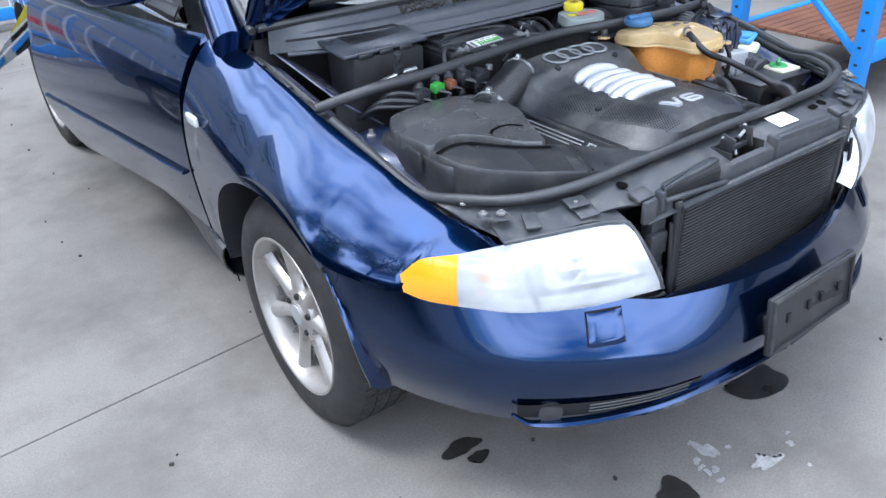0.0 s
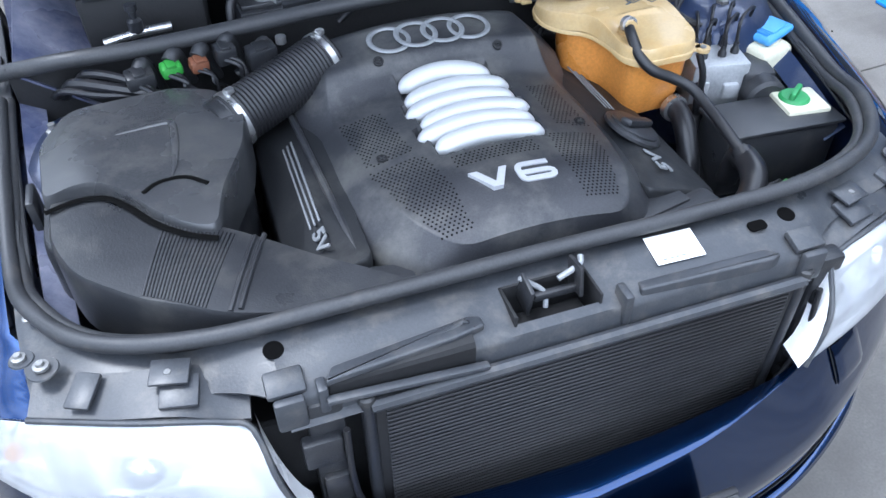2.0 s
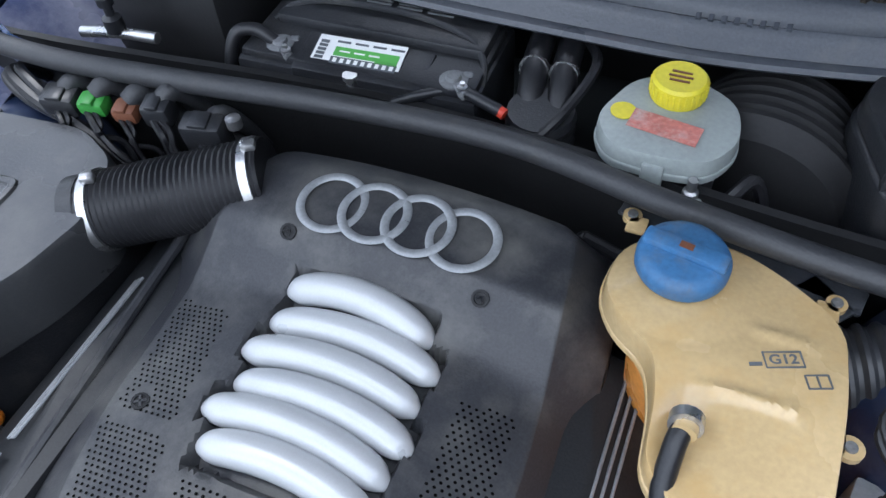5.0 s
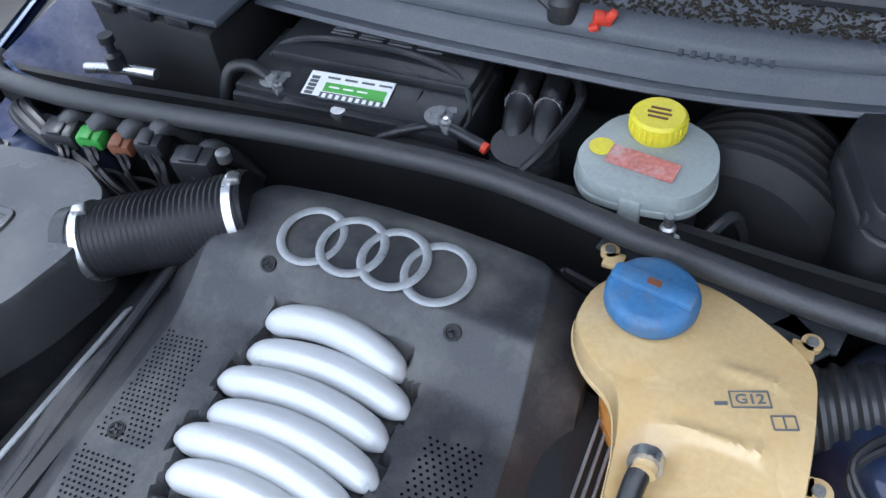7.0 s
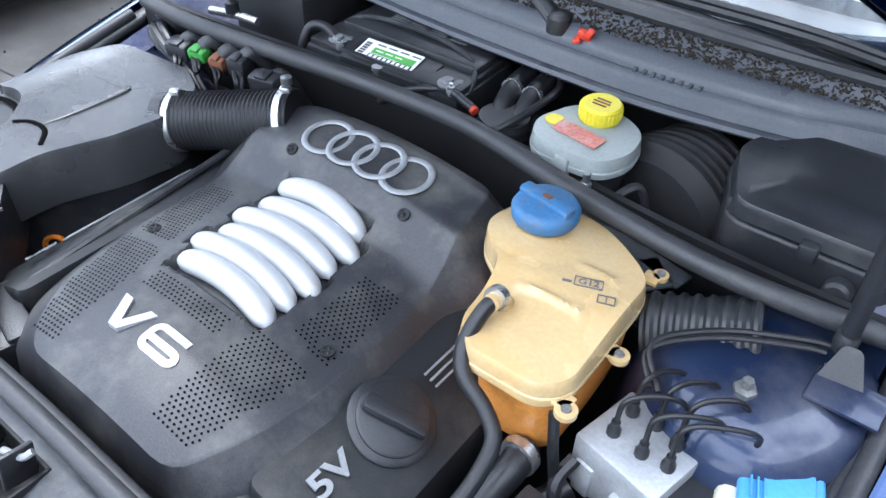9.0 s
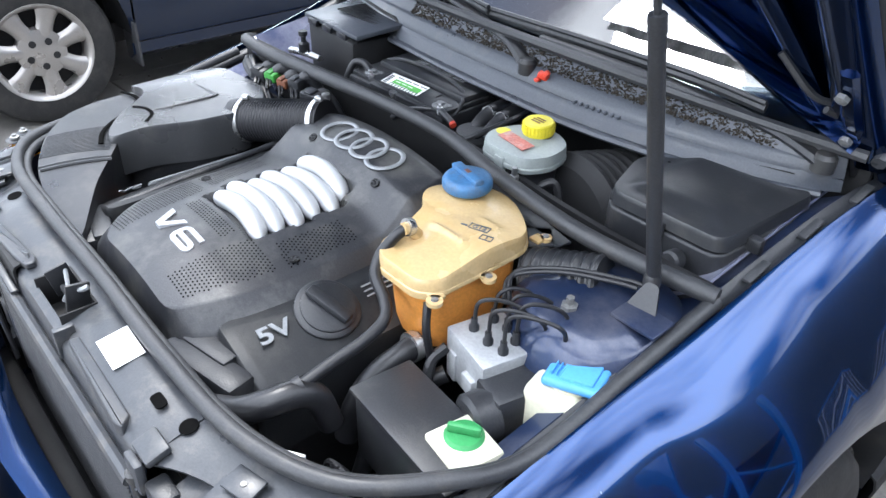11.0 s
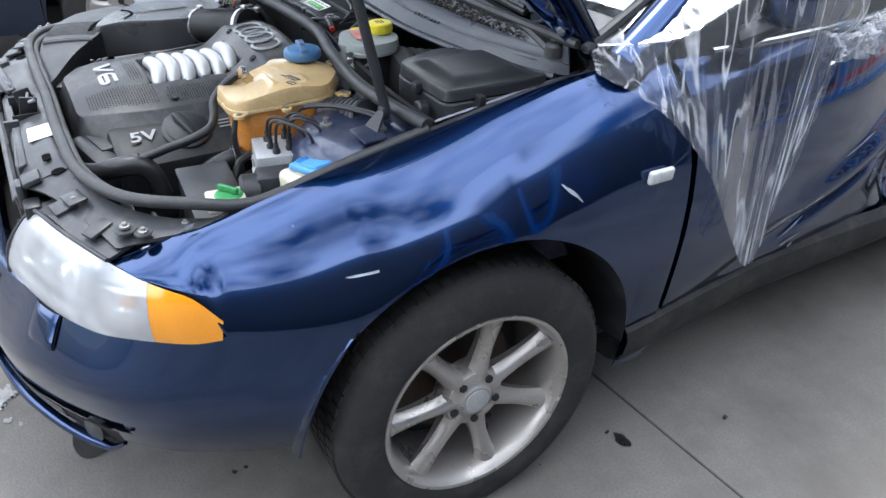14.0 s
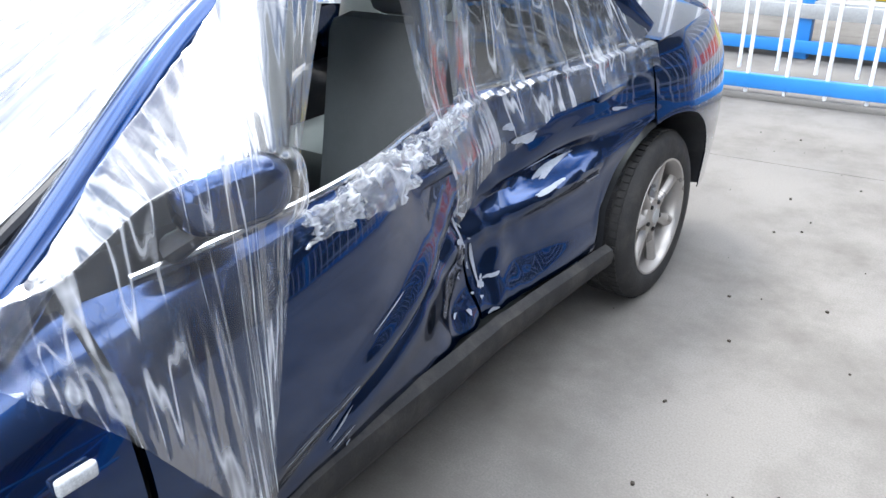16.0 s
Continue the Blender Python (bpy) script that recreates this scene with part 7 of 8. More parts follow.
part("label", boxes(on_label(0, 0, 0.108, 0.042, 0.0)), "paper", ba, "white and green battery label")
part("print", boxes(on_label(0.010, -0.001, 0.078, 0.013, 0.0009), on_label(0.036, -0.009, 0.026, 0.006, 0.0009)), "printgreen", ba)
part("print", boxes(on_label(0.010, -0.0145, 0.080, 0.010, 0.0009), *[on_label(-0.045, -0.013 + 0.006 * k, 0.010, 0.004, 0.0009) for k in range(5)], *[on_label(-0.022 + 0.022 * k, 0.0135, 0.016, 0.0025, 0.0009) for k in range(4)]), "printbar", ba)
part("print", boxes(*[on_label(-0.024 + 0.0086 * k, -0.0145, 0.0045, 0.006, 0.0014) for k in range(9)], *[on_label(-0.016 + 0.018 * k, -0.001, 0.013, 0.002, 0.0014) for k in range(3)]), "paper", ba)
part("print", boxes(*[((-0.185 + 0.040 * (k % 4), 0.154 + 0.0065 * (k // 4), 0.8915), (0.032, 0.0022, 0.0012), 0, (0, 0, 2)) for k in range(12)]), "ring", ba)
for x, y in ((-0.230, 0.058), (-0.012, 0.062)):
    part("terminal", join(lathe([(0.011, 0), (0.010, 0.012), (0.008, 0.018), (0, 0.019)], 14, Matrix.Translation((x, y, 0.868))), lathe([(0.009, -0.009), (0.016, -0.008), (0.0165, 0.004), (0.010, 0.006)], 16, Matrix.Translation((x, y, 0.876))), geo_of(rbox((x + 0.014, y - 0.012, 0.876), (0.020, 0.012, 0.014), 0.004, (0, 0, -35))), geo_of(rbox((x + 0.012, y + 0.013, 0.877), (0.012, 0.010, 0.010), 0.003, (0, 0, 20)))), "cast_dull", ba, "grey lead battery terminal")
    part("bolt", lathe([(0.006, 0), (0.006, 0.005), (0.003, 0.006), (0.003, 0.010), (0, 0.010)], 8, Matrix.Translation((x + 0.016, y - 0.014, 0.880))), "steel", ba)
part("bolt", lathe([(0.006, 0), (0.006, 0.02), (0.009, 0.02), (0.009, 0.026), (0, 0.026)], 8, Matrix.Translation((-0.128, 0.036, 0.850))), "steel", ba)
part("cable", tube([(-0.235, 0.058, 0.880), (-0.262, 0.060, 0.890), (-0.285, 0.050, 0.885), (-0.292, 0.035, 0.85), (-0.290, 0.025, 0.80)], 0.008, 10, 6), "hose", ba)
part("cable", tube([(0.0, 0.052, 0.876), (0.018, 0.046, 0.876), (0.036, 0.042, 0.873), (0.050, 0.040, 0.870)], 0.007, 10, 6), "plastic", ba)
part("cable", tube([(-0.018, 0.05, 0.872), (-0.045, 0.036, 0.868), (-0.075, 0.026, 0.855), (-0.11, 0.02, 0.83)], 0.006, 10, 6), "plastic", ba)
part("cable_end", tube([(0.047, 0.0405, 0.8705), (0.056, 0.038, 0.868)], 0.0066, 10, 1), "red", ba, "red cable end")
hh = thing("heater_hoses", (0.07, 0.1, 0.8), "pair of black heater hoses with steel clips", "hose")
for dx in (0, 0.035):
    part("hose", tube([(0.055 + dx, 0.175, 0.872), (0.060 + dx, 0.135, 0.872), (0.066 + dx, 0.10, 0.862), (0.070 + dx, 0.07, 0.835), (0.071 + dx, 0.055, 0.80)], 0.0155, 12, 6), "hose", hh)
    part("clip", lathe([(0.0155, -0.004), (0.0172, -0.004), (0.0172, 0.004), (0.0155, 0.004)], 16, Matrix.Translation((0.0615 + dx, 0.122, 0.869)) @ pose(0, 0, 0, 76, 0, 0)), "steel", hh)
part("sleeve", tube([(0.088, 0.066, 0.862 - 0.004 * k) for k in range(22)], 0.037, 20, 1, ribs=0.07, pitch=2), "plastic", hh, "ribbed black rubber sleeve")
part("hose", tube([(0.10, 0.20, 0.87), (0.13, 0.13, 0.885), (0.115, 0.06, 0.87), (0.09, 0.02, 0.85)], 0.006, 8, 6), "hose", hh)
eb = thing("electronics_box", (0.53, 0.14, 0.8), "large black electronics box with a stepped lid", "electronics box")
EB = rounded([(0.435, 0.030), (0.628, 0.035), (0.640, 0.265), (0.44, 0.250), (0.395, 0.145)], 0.025, 4)
part("lid", blanket(EB, lambda x, y: 0.906 + 0.010 * min(1, max(0, min(x - 0.44, 0.62 - x, y - 0.05, 0.24 - y)) / 0.03), 0.022, 14), "plastic_grey", eb, "stepped dusty lid")
part("base", prism([(0.53 + (p[0] - 0.53) * 1.05, 0.14 + (p[1] - 0.14) * 1.05) for p in EB], 0.76, 0.880, 0.006), "plastic", eb)
for x, y in ((0.435, 0.05), (0.53, 0.022), (0.645, 0.10)):
    part("clip", rbox((x, y, 0.882), (0.022, 0.016, 0.024), 0.004), "plastic", eb)
part("plug", lathe([(0.016, 0), (0.016, 0.018), (0.012, 0.022), (0, 0.022)], 16, pose(0.575, 0.018, 0.855, 80, 0, 0)), "plastic", eb)
fb = thing("pollen_filter_box", (-0.44, 0.14, 0.75), "black plastic filter box with a grille lid", "filter box")
part("box", rbox((-0.425, 0.165, 0.82), (0.20, 0.16, 0.18), 0.012, (0, 0, -4), 1.04), "dark", fb)
part("lid", rbox((-0.43, 0.172, 0.923), (0.245, 0.17, 0.012), 0.005, (3, -2, -4)), "cowl", fb, "ribbed grey plastic lid")
for k in range(16):
    part("slat", rbox((-0.495 + 0.0095 * k, 0.195, 0.9300), (0.004, 0.085, 0.004), 0.001, (0, 0, -4)), "plastic_grey", fb)
for k in range(3):
    part("clip", rbox((-0.50 + 0.06 * k, 0.086, 0.912), (0.04, 0.010, 0.014), 0.003, (0, 0, -4)), "plastic", fb)
vv = thing("vacuum_valve", (-0.50, 0.0, 0.84), "grey vacuum valve with brass fitting", "valve")
part("pipe", tube([(-0.50, 0.02, 0.86), (-0.44, 0.025, 0.868), (-0.39, 0.03, 0.868)], 0.0075, 10, 4), "steel", vv)
part("knob", lathe([(0.012, 0), (0.012, 0.018), (0.006, 0.022), (0.006, 0.034), (0.010, 0.036), (0.010, 0.046), (0, 0.046)], 12, Matrix.Translation((-0.445, 0.024, 0.872))), "plastic", vv)


# ---- stains on the concrete ----
stain("oil_stain", "oil", "small black oil drips on the concrete", -0.594, -0.382, 0.050, 0.030, 3)
stain("oil_stain", "oil", "small black oil drips on the concrete", -0.578, -0.437, 0.026, 0.022, 4)
stain("oil_stain", "oil", "dark oil pool under the bumper", 0.21, -0.70, 0.10, 0.065, 5, rough=0.12)
stain("oil_stain", "oil", "dark oil spot on the concrete", -0.286, -0.83, 0.055, 0.045, 6)
stain("oil_stain", "oil", "long dark oil patch beside the other car", -2.70, -0.83, 0.16, 0.20, 7, rough=0.2)
stain("oil_stain", "oil", "small dark oil spot behind the wheel", 0.86, 0.43, 0.022, 0.018, 8)
stain("spill", "chalk", "white dried spill on the concrete", -0.115, -0.78, 0.020, 0.034, 9, rough=0.35)
stain("spill", "chalk", "white dried spill on the concrete", -0.03, -0.90, 0.045, 0.018, 10, rough=0.4)
stain("spill", "chalk", "thin white scuff beside the tyre", 1.05, -0.02, 0.010, 0.16, 11, rough=0.3)
rnd = random.Random(21)
grit = []
for k in range(420):
    x, y = rnd.uniform(-3.5, 3.2), rnd.uniform(-2.0, 5.0)
    s = rnd.uniform(0.003, 0.011)
    grit.append(geo_of(rbox((x, y, s * 0.3), (s, s * rnd.uniform(0.5, 1), s * 0.7), 0, (rnd.uniform(0, 40), 0, rnd.uniform(0, 180)))))
tagged(part("grit", join(*grit), "leaf", smooth=False), "scattered grit and crumbs on the concrete", "grit", kind="stuff")

rnd = random.Random(33)
for k in range(14):
    cx, cy = (-0.115, -0.78) if k < 7 else (-0.02, -0.92)
    stain("spill", "chalk", "white dried spill on the concrete", cx + rnd.gauss(0, .045), cy + rnd.gauss(0, .05), rnd.uniform(.004, .014), rnd.uniform(.004, .012), 100 + k, rough=0.35)

# ---- second car ----
CAR2 = thing("parked_car", (-3.3, 1.3, 0), "navy blue sedan parked alongside on silver wheels", "car")
C2X, C2Y = -3.30, -0.07


def side2(y, z):
    w = curve_table(y, [-1.15, -1.10, -1.0, -0.88, -0.75, -0.5, 0.0, 1.0, 2.6, 3.4, 3.7], [0.0, 0.50, 0.72, 0.81, 0.84, 0.855, 0.86, 0.865, 0.86, 0.78, 0.55])
    low = max(0.0, (0.55 - z) / 0.35)
    return max(w - 0.055 * low ** 1.8 - 0.06 * max(0.0, z - 0.68) ** 1.3 / 0.3 ** 1.3, 0.0)


def top2(y):
    return curve_table(y, [-1.15, -0.95, -0.3, 0.6, 2.9, 3.7], [0.66, 0.74, 0.82, 0.93, 0.98, 0.96])


def panel2(y0, y1, low, n=14, arches=True):
    cols = []
    for y in np.linspace(y0, y1, n):
        lo = low
        for yc in (0.0, 2.65):
            d = abs(y - yc)
            if arches and d < 0.385:
                lo = max(lo, 0.31 + math.sqrt(0.385 ** 2 - d * d))
        zt = top2(y)
        zs = zt - 0.14
        c = [Vector((side2(y, lo + (zs - lo) * k / 9), y, lo + (zs - lo) * k / 9)) for k in range(10)]
        xs, xi = c[-1].x, c[-1].x - min(0.10, c[-1].x)
        c += [Vector((xi + (xs - xi) * math.cos(a), y, zs + (zt - zs) * math.sin(a))) for a in np.linspace(0.25, math.pi / 2, 6)]
        cols.append([Vector((p.x, p.y + C2Y, p.z)) for p in c])
    return sheet(cols)


for sx in (1, -1):
    def put2(name, g, material, label=""):
        V = [(C2X + sx * v[0], v[1], v[2]) for v in g[0]]
        return part(name, solid((V, g[1]), 0.004), material, CAR2, label)
    put2("bumper", panel2(-1.15, -0.40, 0.24, 24), "paint_other")
    put2("fender", panel2(-0.395, 0.40, 0.25, 34), "paint_other")
    put2("door", panel2(0.41, 1.40, 0.27), "paint_other")
    put2("door", panel2(1.41, 2.25, 0.27), "paint_other")
    put2("quarter_panel", panel2(2.26, 3.70, 0.27, 30), "paint_other")
    put2("sill", sheet([[Vector((side2(y, 0.27) + 0.004 - d, y + C2Y, z)) for d, z in ((0, 0.268), (0.0, 0.22), (0.05, 0.19))] for y in np.linspace(0.38, 2.26, 6)]), "paint_other")
    part("arch_liner", grid(lambda u, v: (C2X + sx * (0.84 - 0.3 * v), C2Y - 0.384 * math.cos(math.pi * u), 0.31 + 0.384 * math.sin(math.pi * u)), 24, 4), "dark", CAR2)
    part("arch_liner", grid(lambda u, v: (C2X + sx * (0.84 - 0.3 * v), C2Y + 2.65 - 0.384 * math.cos(math.pi * u), 0.31 + 0.384 * math.sin(math.pi * u)), 24, 4), "dark", CAR2)
    part("side_window", solid(grid(lambda u, v: (C2X + sx * (0.77 - 0.20 * v), 0.62 + 1.75 * u + 0.35 * v * (1 - u) - 0.25 * v * u, 0.93 + 0.42 * v), 8, 5), 0.004), "glass", CAR2)
    part("fog_lamp", rbox((C2X + sx * 0.812, -0.80, 0.385), (0.05, 0.18, 0.095), 0.046, (0, 0, -sx * 10), 1.0, 4), "lens", CAR2, "oval fog lamp")
    part("headlight", rbox((C2X + sx * 0.80, -0.83, 0.665), (0.12, 0.56, 0.12), 0.05, (6, 0, -sx * 9), 1.0, 3), "lens", CAR2)
    part("headlight_bowl", rbox((C2X + sx * 0.79, -0.83, 0.665), (0.11, 0.53, 0.10), 0.04, (6, 0, -sx * 9), 1.0, 3), "reflector", CAR2)
    part("side_lamp", rbox((C2X + sx * 0.858, -0.62, 0.69), (0.02, 0.13, 0.035), 0.008, (6, 0, -sx * 6)), "orange", CAR2, "orange side reflector")
    part("mud_flap", rbox((C2X + sx * 0.80, C2Y + 0.395, 0.27), (0.16, 0.012, 0.20), 0.004), "rubber", CAR2)
part("hood", solid(grid(lambda u, v: (C2X + (2 * u - 1) * max(side2(-1.06 + 1.66 * v, 0.7) - 0.1, 0.02), C2Y - 1.09 + 1.69 * v, top2(-1.09 + 1.69 * v) + 0.03 * math.sin(math.pi * u)), 12, 10), 0.004), "paint_other", CAR2)
part("windscreen", solid(grid(lambda u, v: (C2X + (2 * u - 1) * (0.72 - 0.15 * v), 0.52 + 0.75 * v, 0.94 + 0.43 * v), 8, 6), 0.004), "glass", CAR2)
part("roof", solid(grid(lambda u, v: (C2X + (2 * u - 1) * 0.58, 1.24 + 1.05 * v, 1.365 + 0.04 * math.sin(math.pi * v)), 8, 6), 0.02), "paint_other", CAR2)
part("rear_window", solid(grid(lambda u, v: (C2X + (2 * u - 1) * (0.57 + 0.12 * v), 2.28 + 0.6 * v, 1.36 - 0.40 * v), 8, 5), 0.004), "glass", CAR2)
part("trunk_lid", solid(grid(lambda u, v: (C2X + (2 * u - 1) * 0.68, 2.85 + 0.75 * v, 0.975), 8, 4), 0.004), "paint_other", CAR2)
part("rear_panel", solid(grid(lambda u, v: (C2X + (2 * u - 1) * 0.6, 3.63, 0.27 + 0.7 * v), 6, 4), 0.004), "paint_other", CAR2)
part("underbody", rbox((C2X, 1.3, 0.27), (1.3, 4.3, 0.10), 0.02), "dark", CAR2)
part("cabin", rbox((C2X, 1.5, 0.70), (1.35, 2.2, 0.5), 0.05), "dark", CAR2)


def wheel2(x, y, side):
    m = Matrix.Translation((x, y, 0.31)) @ pose(0, 0, 0, 0, 90 * side, 0)
    hub = new("wheel")
    hub.parent = CAR2
    hub.matrix_parent_inverse = Matrix.Translation(-ORIGIN[CAR2])
    ORIGIN[hub] = Vector((0, 0, 0))
    tv, tf = lathe([(0.20, -0.09), (0.25, -0.10), (0.295, -0.09), (0.312, -0.06), (0.315, 0.0), (0.312, 0.06), (0.295, 0.09), (0.25, 0.10), (0.205, 0.095), (0.195, 0.0), (0.20, -0.09)], 48, m)
    part("tyre", (tv, tf[:-2]), "tyre", hub)
    rv, rf = lathe([(0.207, 0.095), (0.205, 0.10), (0.195, 0.094), (0.188, 0.075), (0.184, -0.08), (0.178, -0.08), (0.182, 0.073), (0.19, 0.09), (0.2, 0.098), (0.207, 0.095)], 44, m)
    geo = []
    for k in range(7):
        a = 2 * math.pi * k / 7 + 0.1
        ca, sa = math.cos(a), math.sin(a)

        def f(u, v):
            r = 0.05 + 0.142 * u
            w = 0.040 - 0.020 * u + 0.036 * u ** 3
            t = 2 * v - 1
            return Vector((r * ca - t * w * sa, r * sa + t * w * ca, 0.085 + 0.004 * u - 0.02 * abs(t) ** 3))
        geo.append(grid(f, 7, 7))
    geo.append(lathe([(0.0, 0.03), (0.100, 0.03), (0.100, 0.080), (0.06, 0.088), (0.03, 0.090), (0.0, 0.092)], 28))
    hv, hf = join(*geo)
    part("rim", join((rv, rf[:-2]), ([m @ Vector(v) for v in hv], hf)), "alloy", hub, "silver seven-spoke alloy rim")
    for k in range(5):
        part("wheel_bolt", lathe([(0.015, 0.084), (0.015, 0.0905), (0, 0.0905)], 12, m @ Matrix.Translation((0.055 * math.cos(1.26 * k), 0.055 * math.sin(1.26 * k), 0))), "dark", hub)
    part("hub_drum", lathe([(0, 0.0), (0.18, 0.0), (0.18, 0.02), (0, 0.02)], 28, m), "dark", hub)


for sx in (1, -1):
    wheel2(C2X + sx * 0.765, C2Y, sx)
    wheel2(C2X + sx * 0.765, C2Y + 2.65, sx)

# ---- fence, racks and enclosure ----
fence = thing("fence", (0.5, 5.5, 0), "yard fence with white bars and blue rails", "fence")


def fence_y(x):
    return 5.50 + 0.06 * x


def rail(name, x0, x1, z, h, d, material, y_off=0.0, parent=None):
    a, b = Vector((x0, fence_y(x0) + y_off, z)), Vector((x1, fence_y(x1) + y_off, z))
    L = (b - a).length
    ang = math.degrees(math.atan2(b.y - a.y, b.x - a.x))
    part(name, rbox(((a + b) / 2)[:], (L, d, h), 0.006, (0, 0, ang)), material, parent or fence)


rail("rail", -8, 9, 0.125, 0.095, 0.05, "bluefence")
rail("rail", -8, 9, 1.85, 0.08, 0.05, "bluefence")
k = 0
for x in np.arange(-8, 9, 0.25):
    part("bar", tube([(x, fence_y(x) + 0.002, 0.0), (x, fence_y(x) + 0.002, 1.85)], 0.013, 10, 1), "whitefence", fence)
for x in np.arange(-7.88, 3, 0.25):
    part("bar", tube([(x + 0.02, fence_y(x) + 0.16, 0.17), (x + 0.02, fence_y(x) + 0.16, 1.8)], 0.013, 10, 1), "whitefence", fence)
for x in (-5.9, -2.9, 3.1, 6.1):
    part("post", rbox((x, fence_y(x), 0.98), (0.09, 0.09, 1.96), 0.008), "bluefence", fence)
kerb = part("kerb", rbox((0.5, 5.62, 0.02), (18, 0.22, 0.05), 0.01, (0, 0, math.degrees(math.atan(0.06)))), "kerb")
tagged(kerb, "low grey concrete kerb under the fence", "kerb", kind="structure")
back = thing("storage_rack", (0.5, 7.0, 0), "blue and grey storage rack with coloured crates behind the fence", "rack")
for z, h, mm in ((0.10, 0.10, "bluefence"), (0.38, 0.11, "greywall"), (1.3, 0.1, "bluefence")):
    part("beam", rbox((0.5, 6.9, z), (12, 0.06, h), 0.006), mm, back)
for x in (-4.6, -1.9, 0.25, 2.2, 4.9):
    part("upright", rbox((x, 6.95, 0.95), (0.10, 0.10, 1.9), 0.006), "bluefence", back)
rnd = random.Random(3)
for k in range(16):
    x = -4.5 + 0.6 * k
    h = rnd.uniform(0.25, 0.5)
    part("crate", rbox((x, 7.35, 0.46 + h / 2), (0.52, 0.5, h), 0.02), rnd.choice(["red", "yellow", "plastic_grey", "dark", "red", "faded_red"]), back)
part("shelf", rbox((0.5, 7.3, 0.44), (12, 0.8, 0.03), 0.004), "greywall", back)

rack = thing("pallet_rack", (3.4, 0.6, 0), "blue steel pallet rack with brown boarded deck", "rack")
for x in (2.42, 4.7):
    for y in (0.27, 0.98):
        part("upright", rbox((x, y, 1.1), (0.08, 0.07, 2.2), 0.004), "bluefence", rack)
        part("foot", rbox((x, y, 0.008), (0.14, 0.13, 0.012), 0.002), "bluefence", rack)
        # punch holes: black tabs on the steel, coloured as the dark inside
        for k in range(24):
            part("punch_hole", rbox((x - 0.0405, y, 0.15 + 0.085 * k), (0.002, 0.018, 0.012), 0), "dark", rack)
    part("brace", bar((x, 0.27, 0.25), (x, 0.98, 0.85), 0.03, 0.03, 0.004), "bluefence", rack)
    part("brace", bar((x, 0.98, 0.85), (x, 0.27, 1.45), 0.03, 0.03, 0.004), "bluefence", rack)
for z in (0.27, 1.5):
    for y in (0.27, 0.98):
        part("beam", rbox((3.56, y, z), (2.28, 0.05, 0.09), 0.005), "bluefence", rack)
    for k in range(11):
        part("board", rbox((3.56, 0.325 + 0.06 * k, z + 0.03), (2.2, 0.055, 0.02), 0.003), "rackwood", rack)

# unseen walls, added to close the yard; heights set the skyline the paint reflects
for name, c, s in (("wall_north", (0, 13, 5.0), (40, 0.25, 10.0)), ("wall_east", (7.2, 0, 3.5), (0.25, 30, 7.0)), ("wall_south", (0, -12, 0.45), (40, 0.25, 0.9)), ("wall_west", (-15, 0, 0.8), (0.25, 26, 1.6))):
    tagged(part(name, rbox(c, s, 0.02), "skylinewall" if name == "wall_east" else "greywall"), "unseen dark grey wall added to block low sky" if name == "wall_east" else "unseen plain grey wall closing the yard, sized for reflections", "wall", kind="structure")


def tree(x, y, h, seed):
    rnd = random.Random(seed)
    t = thing("tree", (x, y, 0), "leafy green tree beyond the parked cars", "tree", "trees by the yard")
    top = Vector((x + rnd.uniform(-.4, .4), y + rnd.uniform(-.4, .4), h * 0.7))
    part("trunk", tube([(x, y, 0), (x + 0.05, y, h * 0.3), top], [0.2, 0.15, 0.06], 10, 5), "rackwood", t)
    tips = []
    for k in range(9):
        a, z = rnd.uniform(0, 6.28), rnd.uniform(0.35, 0.65) * h
        b = Vector((x, y, z))
        e = b + Vector((math.cos(a) * h * rnd.uniform(.18, .32), math.sin(a) * h * rnd.uniform(.18, .32), h * rnd.uniform(.1, .3)))
        part("limb", tube([b, b.lerp(e, 0.5) + Vector((0, 0, 0.15)), e], [0.07, 0.05, 0.02], 7, 4), "rackwood", t)
        tips += [b.lerp(e, f) for f in (0.5, 0.75, 1.0)]
    V, F = [], []
    for k in range(2600):
        c = rnd.choice(tips) + Vector((rnd.gauss(0, .42), rnd.gauss(0, .42), rnd.gauss(0, .35)))
        u = Vector((rnd.gauss(0, 1), rnd.gauss(0, 1), rnd.gauss(0, 1))).normalized()
        w = u.orthogonal().normalized()
        s = rnd.uniform(0.05, 0.11)
        i = len(V)
        V += [c + u * s, c + w * s * 0.5, c - u * s, c - w * s * 0.5]
        F.append((i, i + 1, i + 2, i + 3))
    part("crown", (V, F), "foliage", t, smooth=False)


M["foliage"] = mat("green_leaves", (0.09, 0.15, 0.03), 0.6, 0, 0, 0.4, 2.0, 40.0, 0.0)
for x, y, h, s in ((-9.5, 2.0, 8.0, 1), (-8.5, 6.0, 7.0, 2), (-10.5, -3.5, 8.5, 3), (-4.0, 10.0, 7.5, 4)):
    tree(x, y, h, s)


# ---- clear plastic film over windscreen, mirror and doors ----
def crease(u, v, seed, amp):
    """Folds that run mostly down the sheet."""
    w = 0.0
    for k, (a, b, c) in enumerate(((6, 0.8, 1.0), (13, 1.6, 0.6), (27, 3.4, 0.26), (60, 8, 0.07))):
        w += c * (1 - 2 * abs(noise.noise(Vector((u * a + seed, v * b + 3 * k, seed * 0.7)))))
    return amp * (w - 0.8)


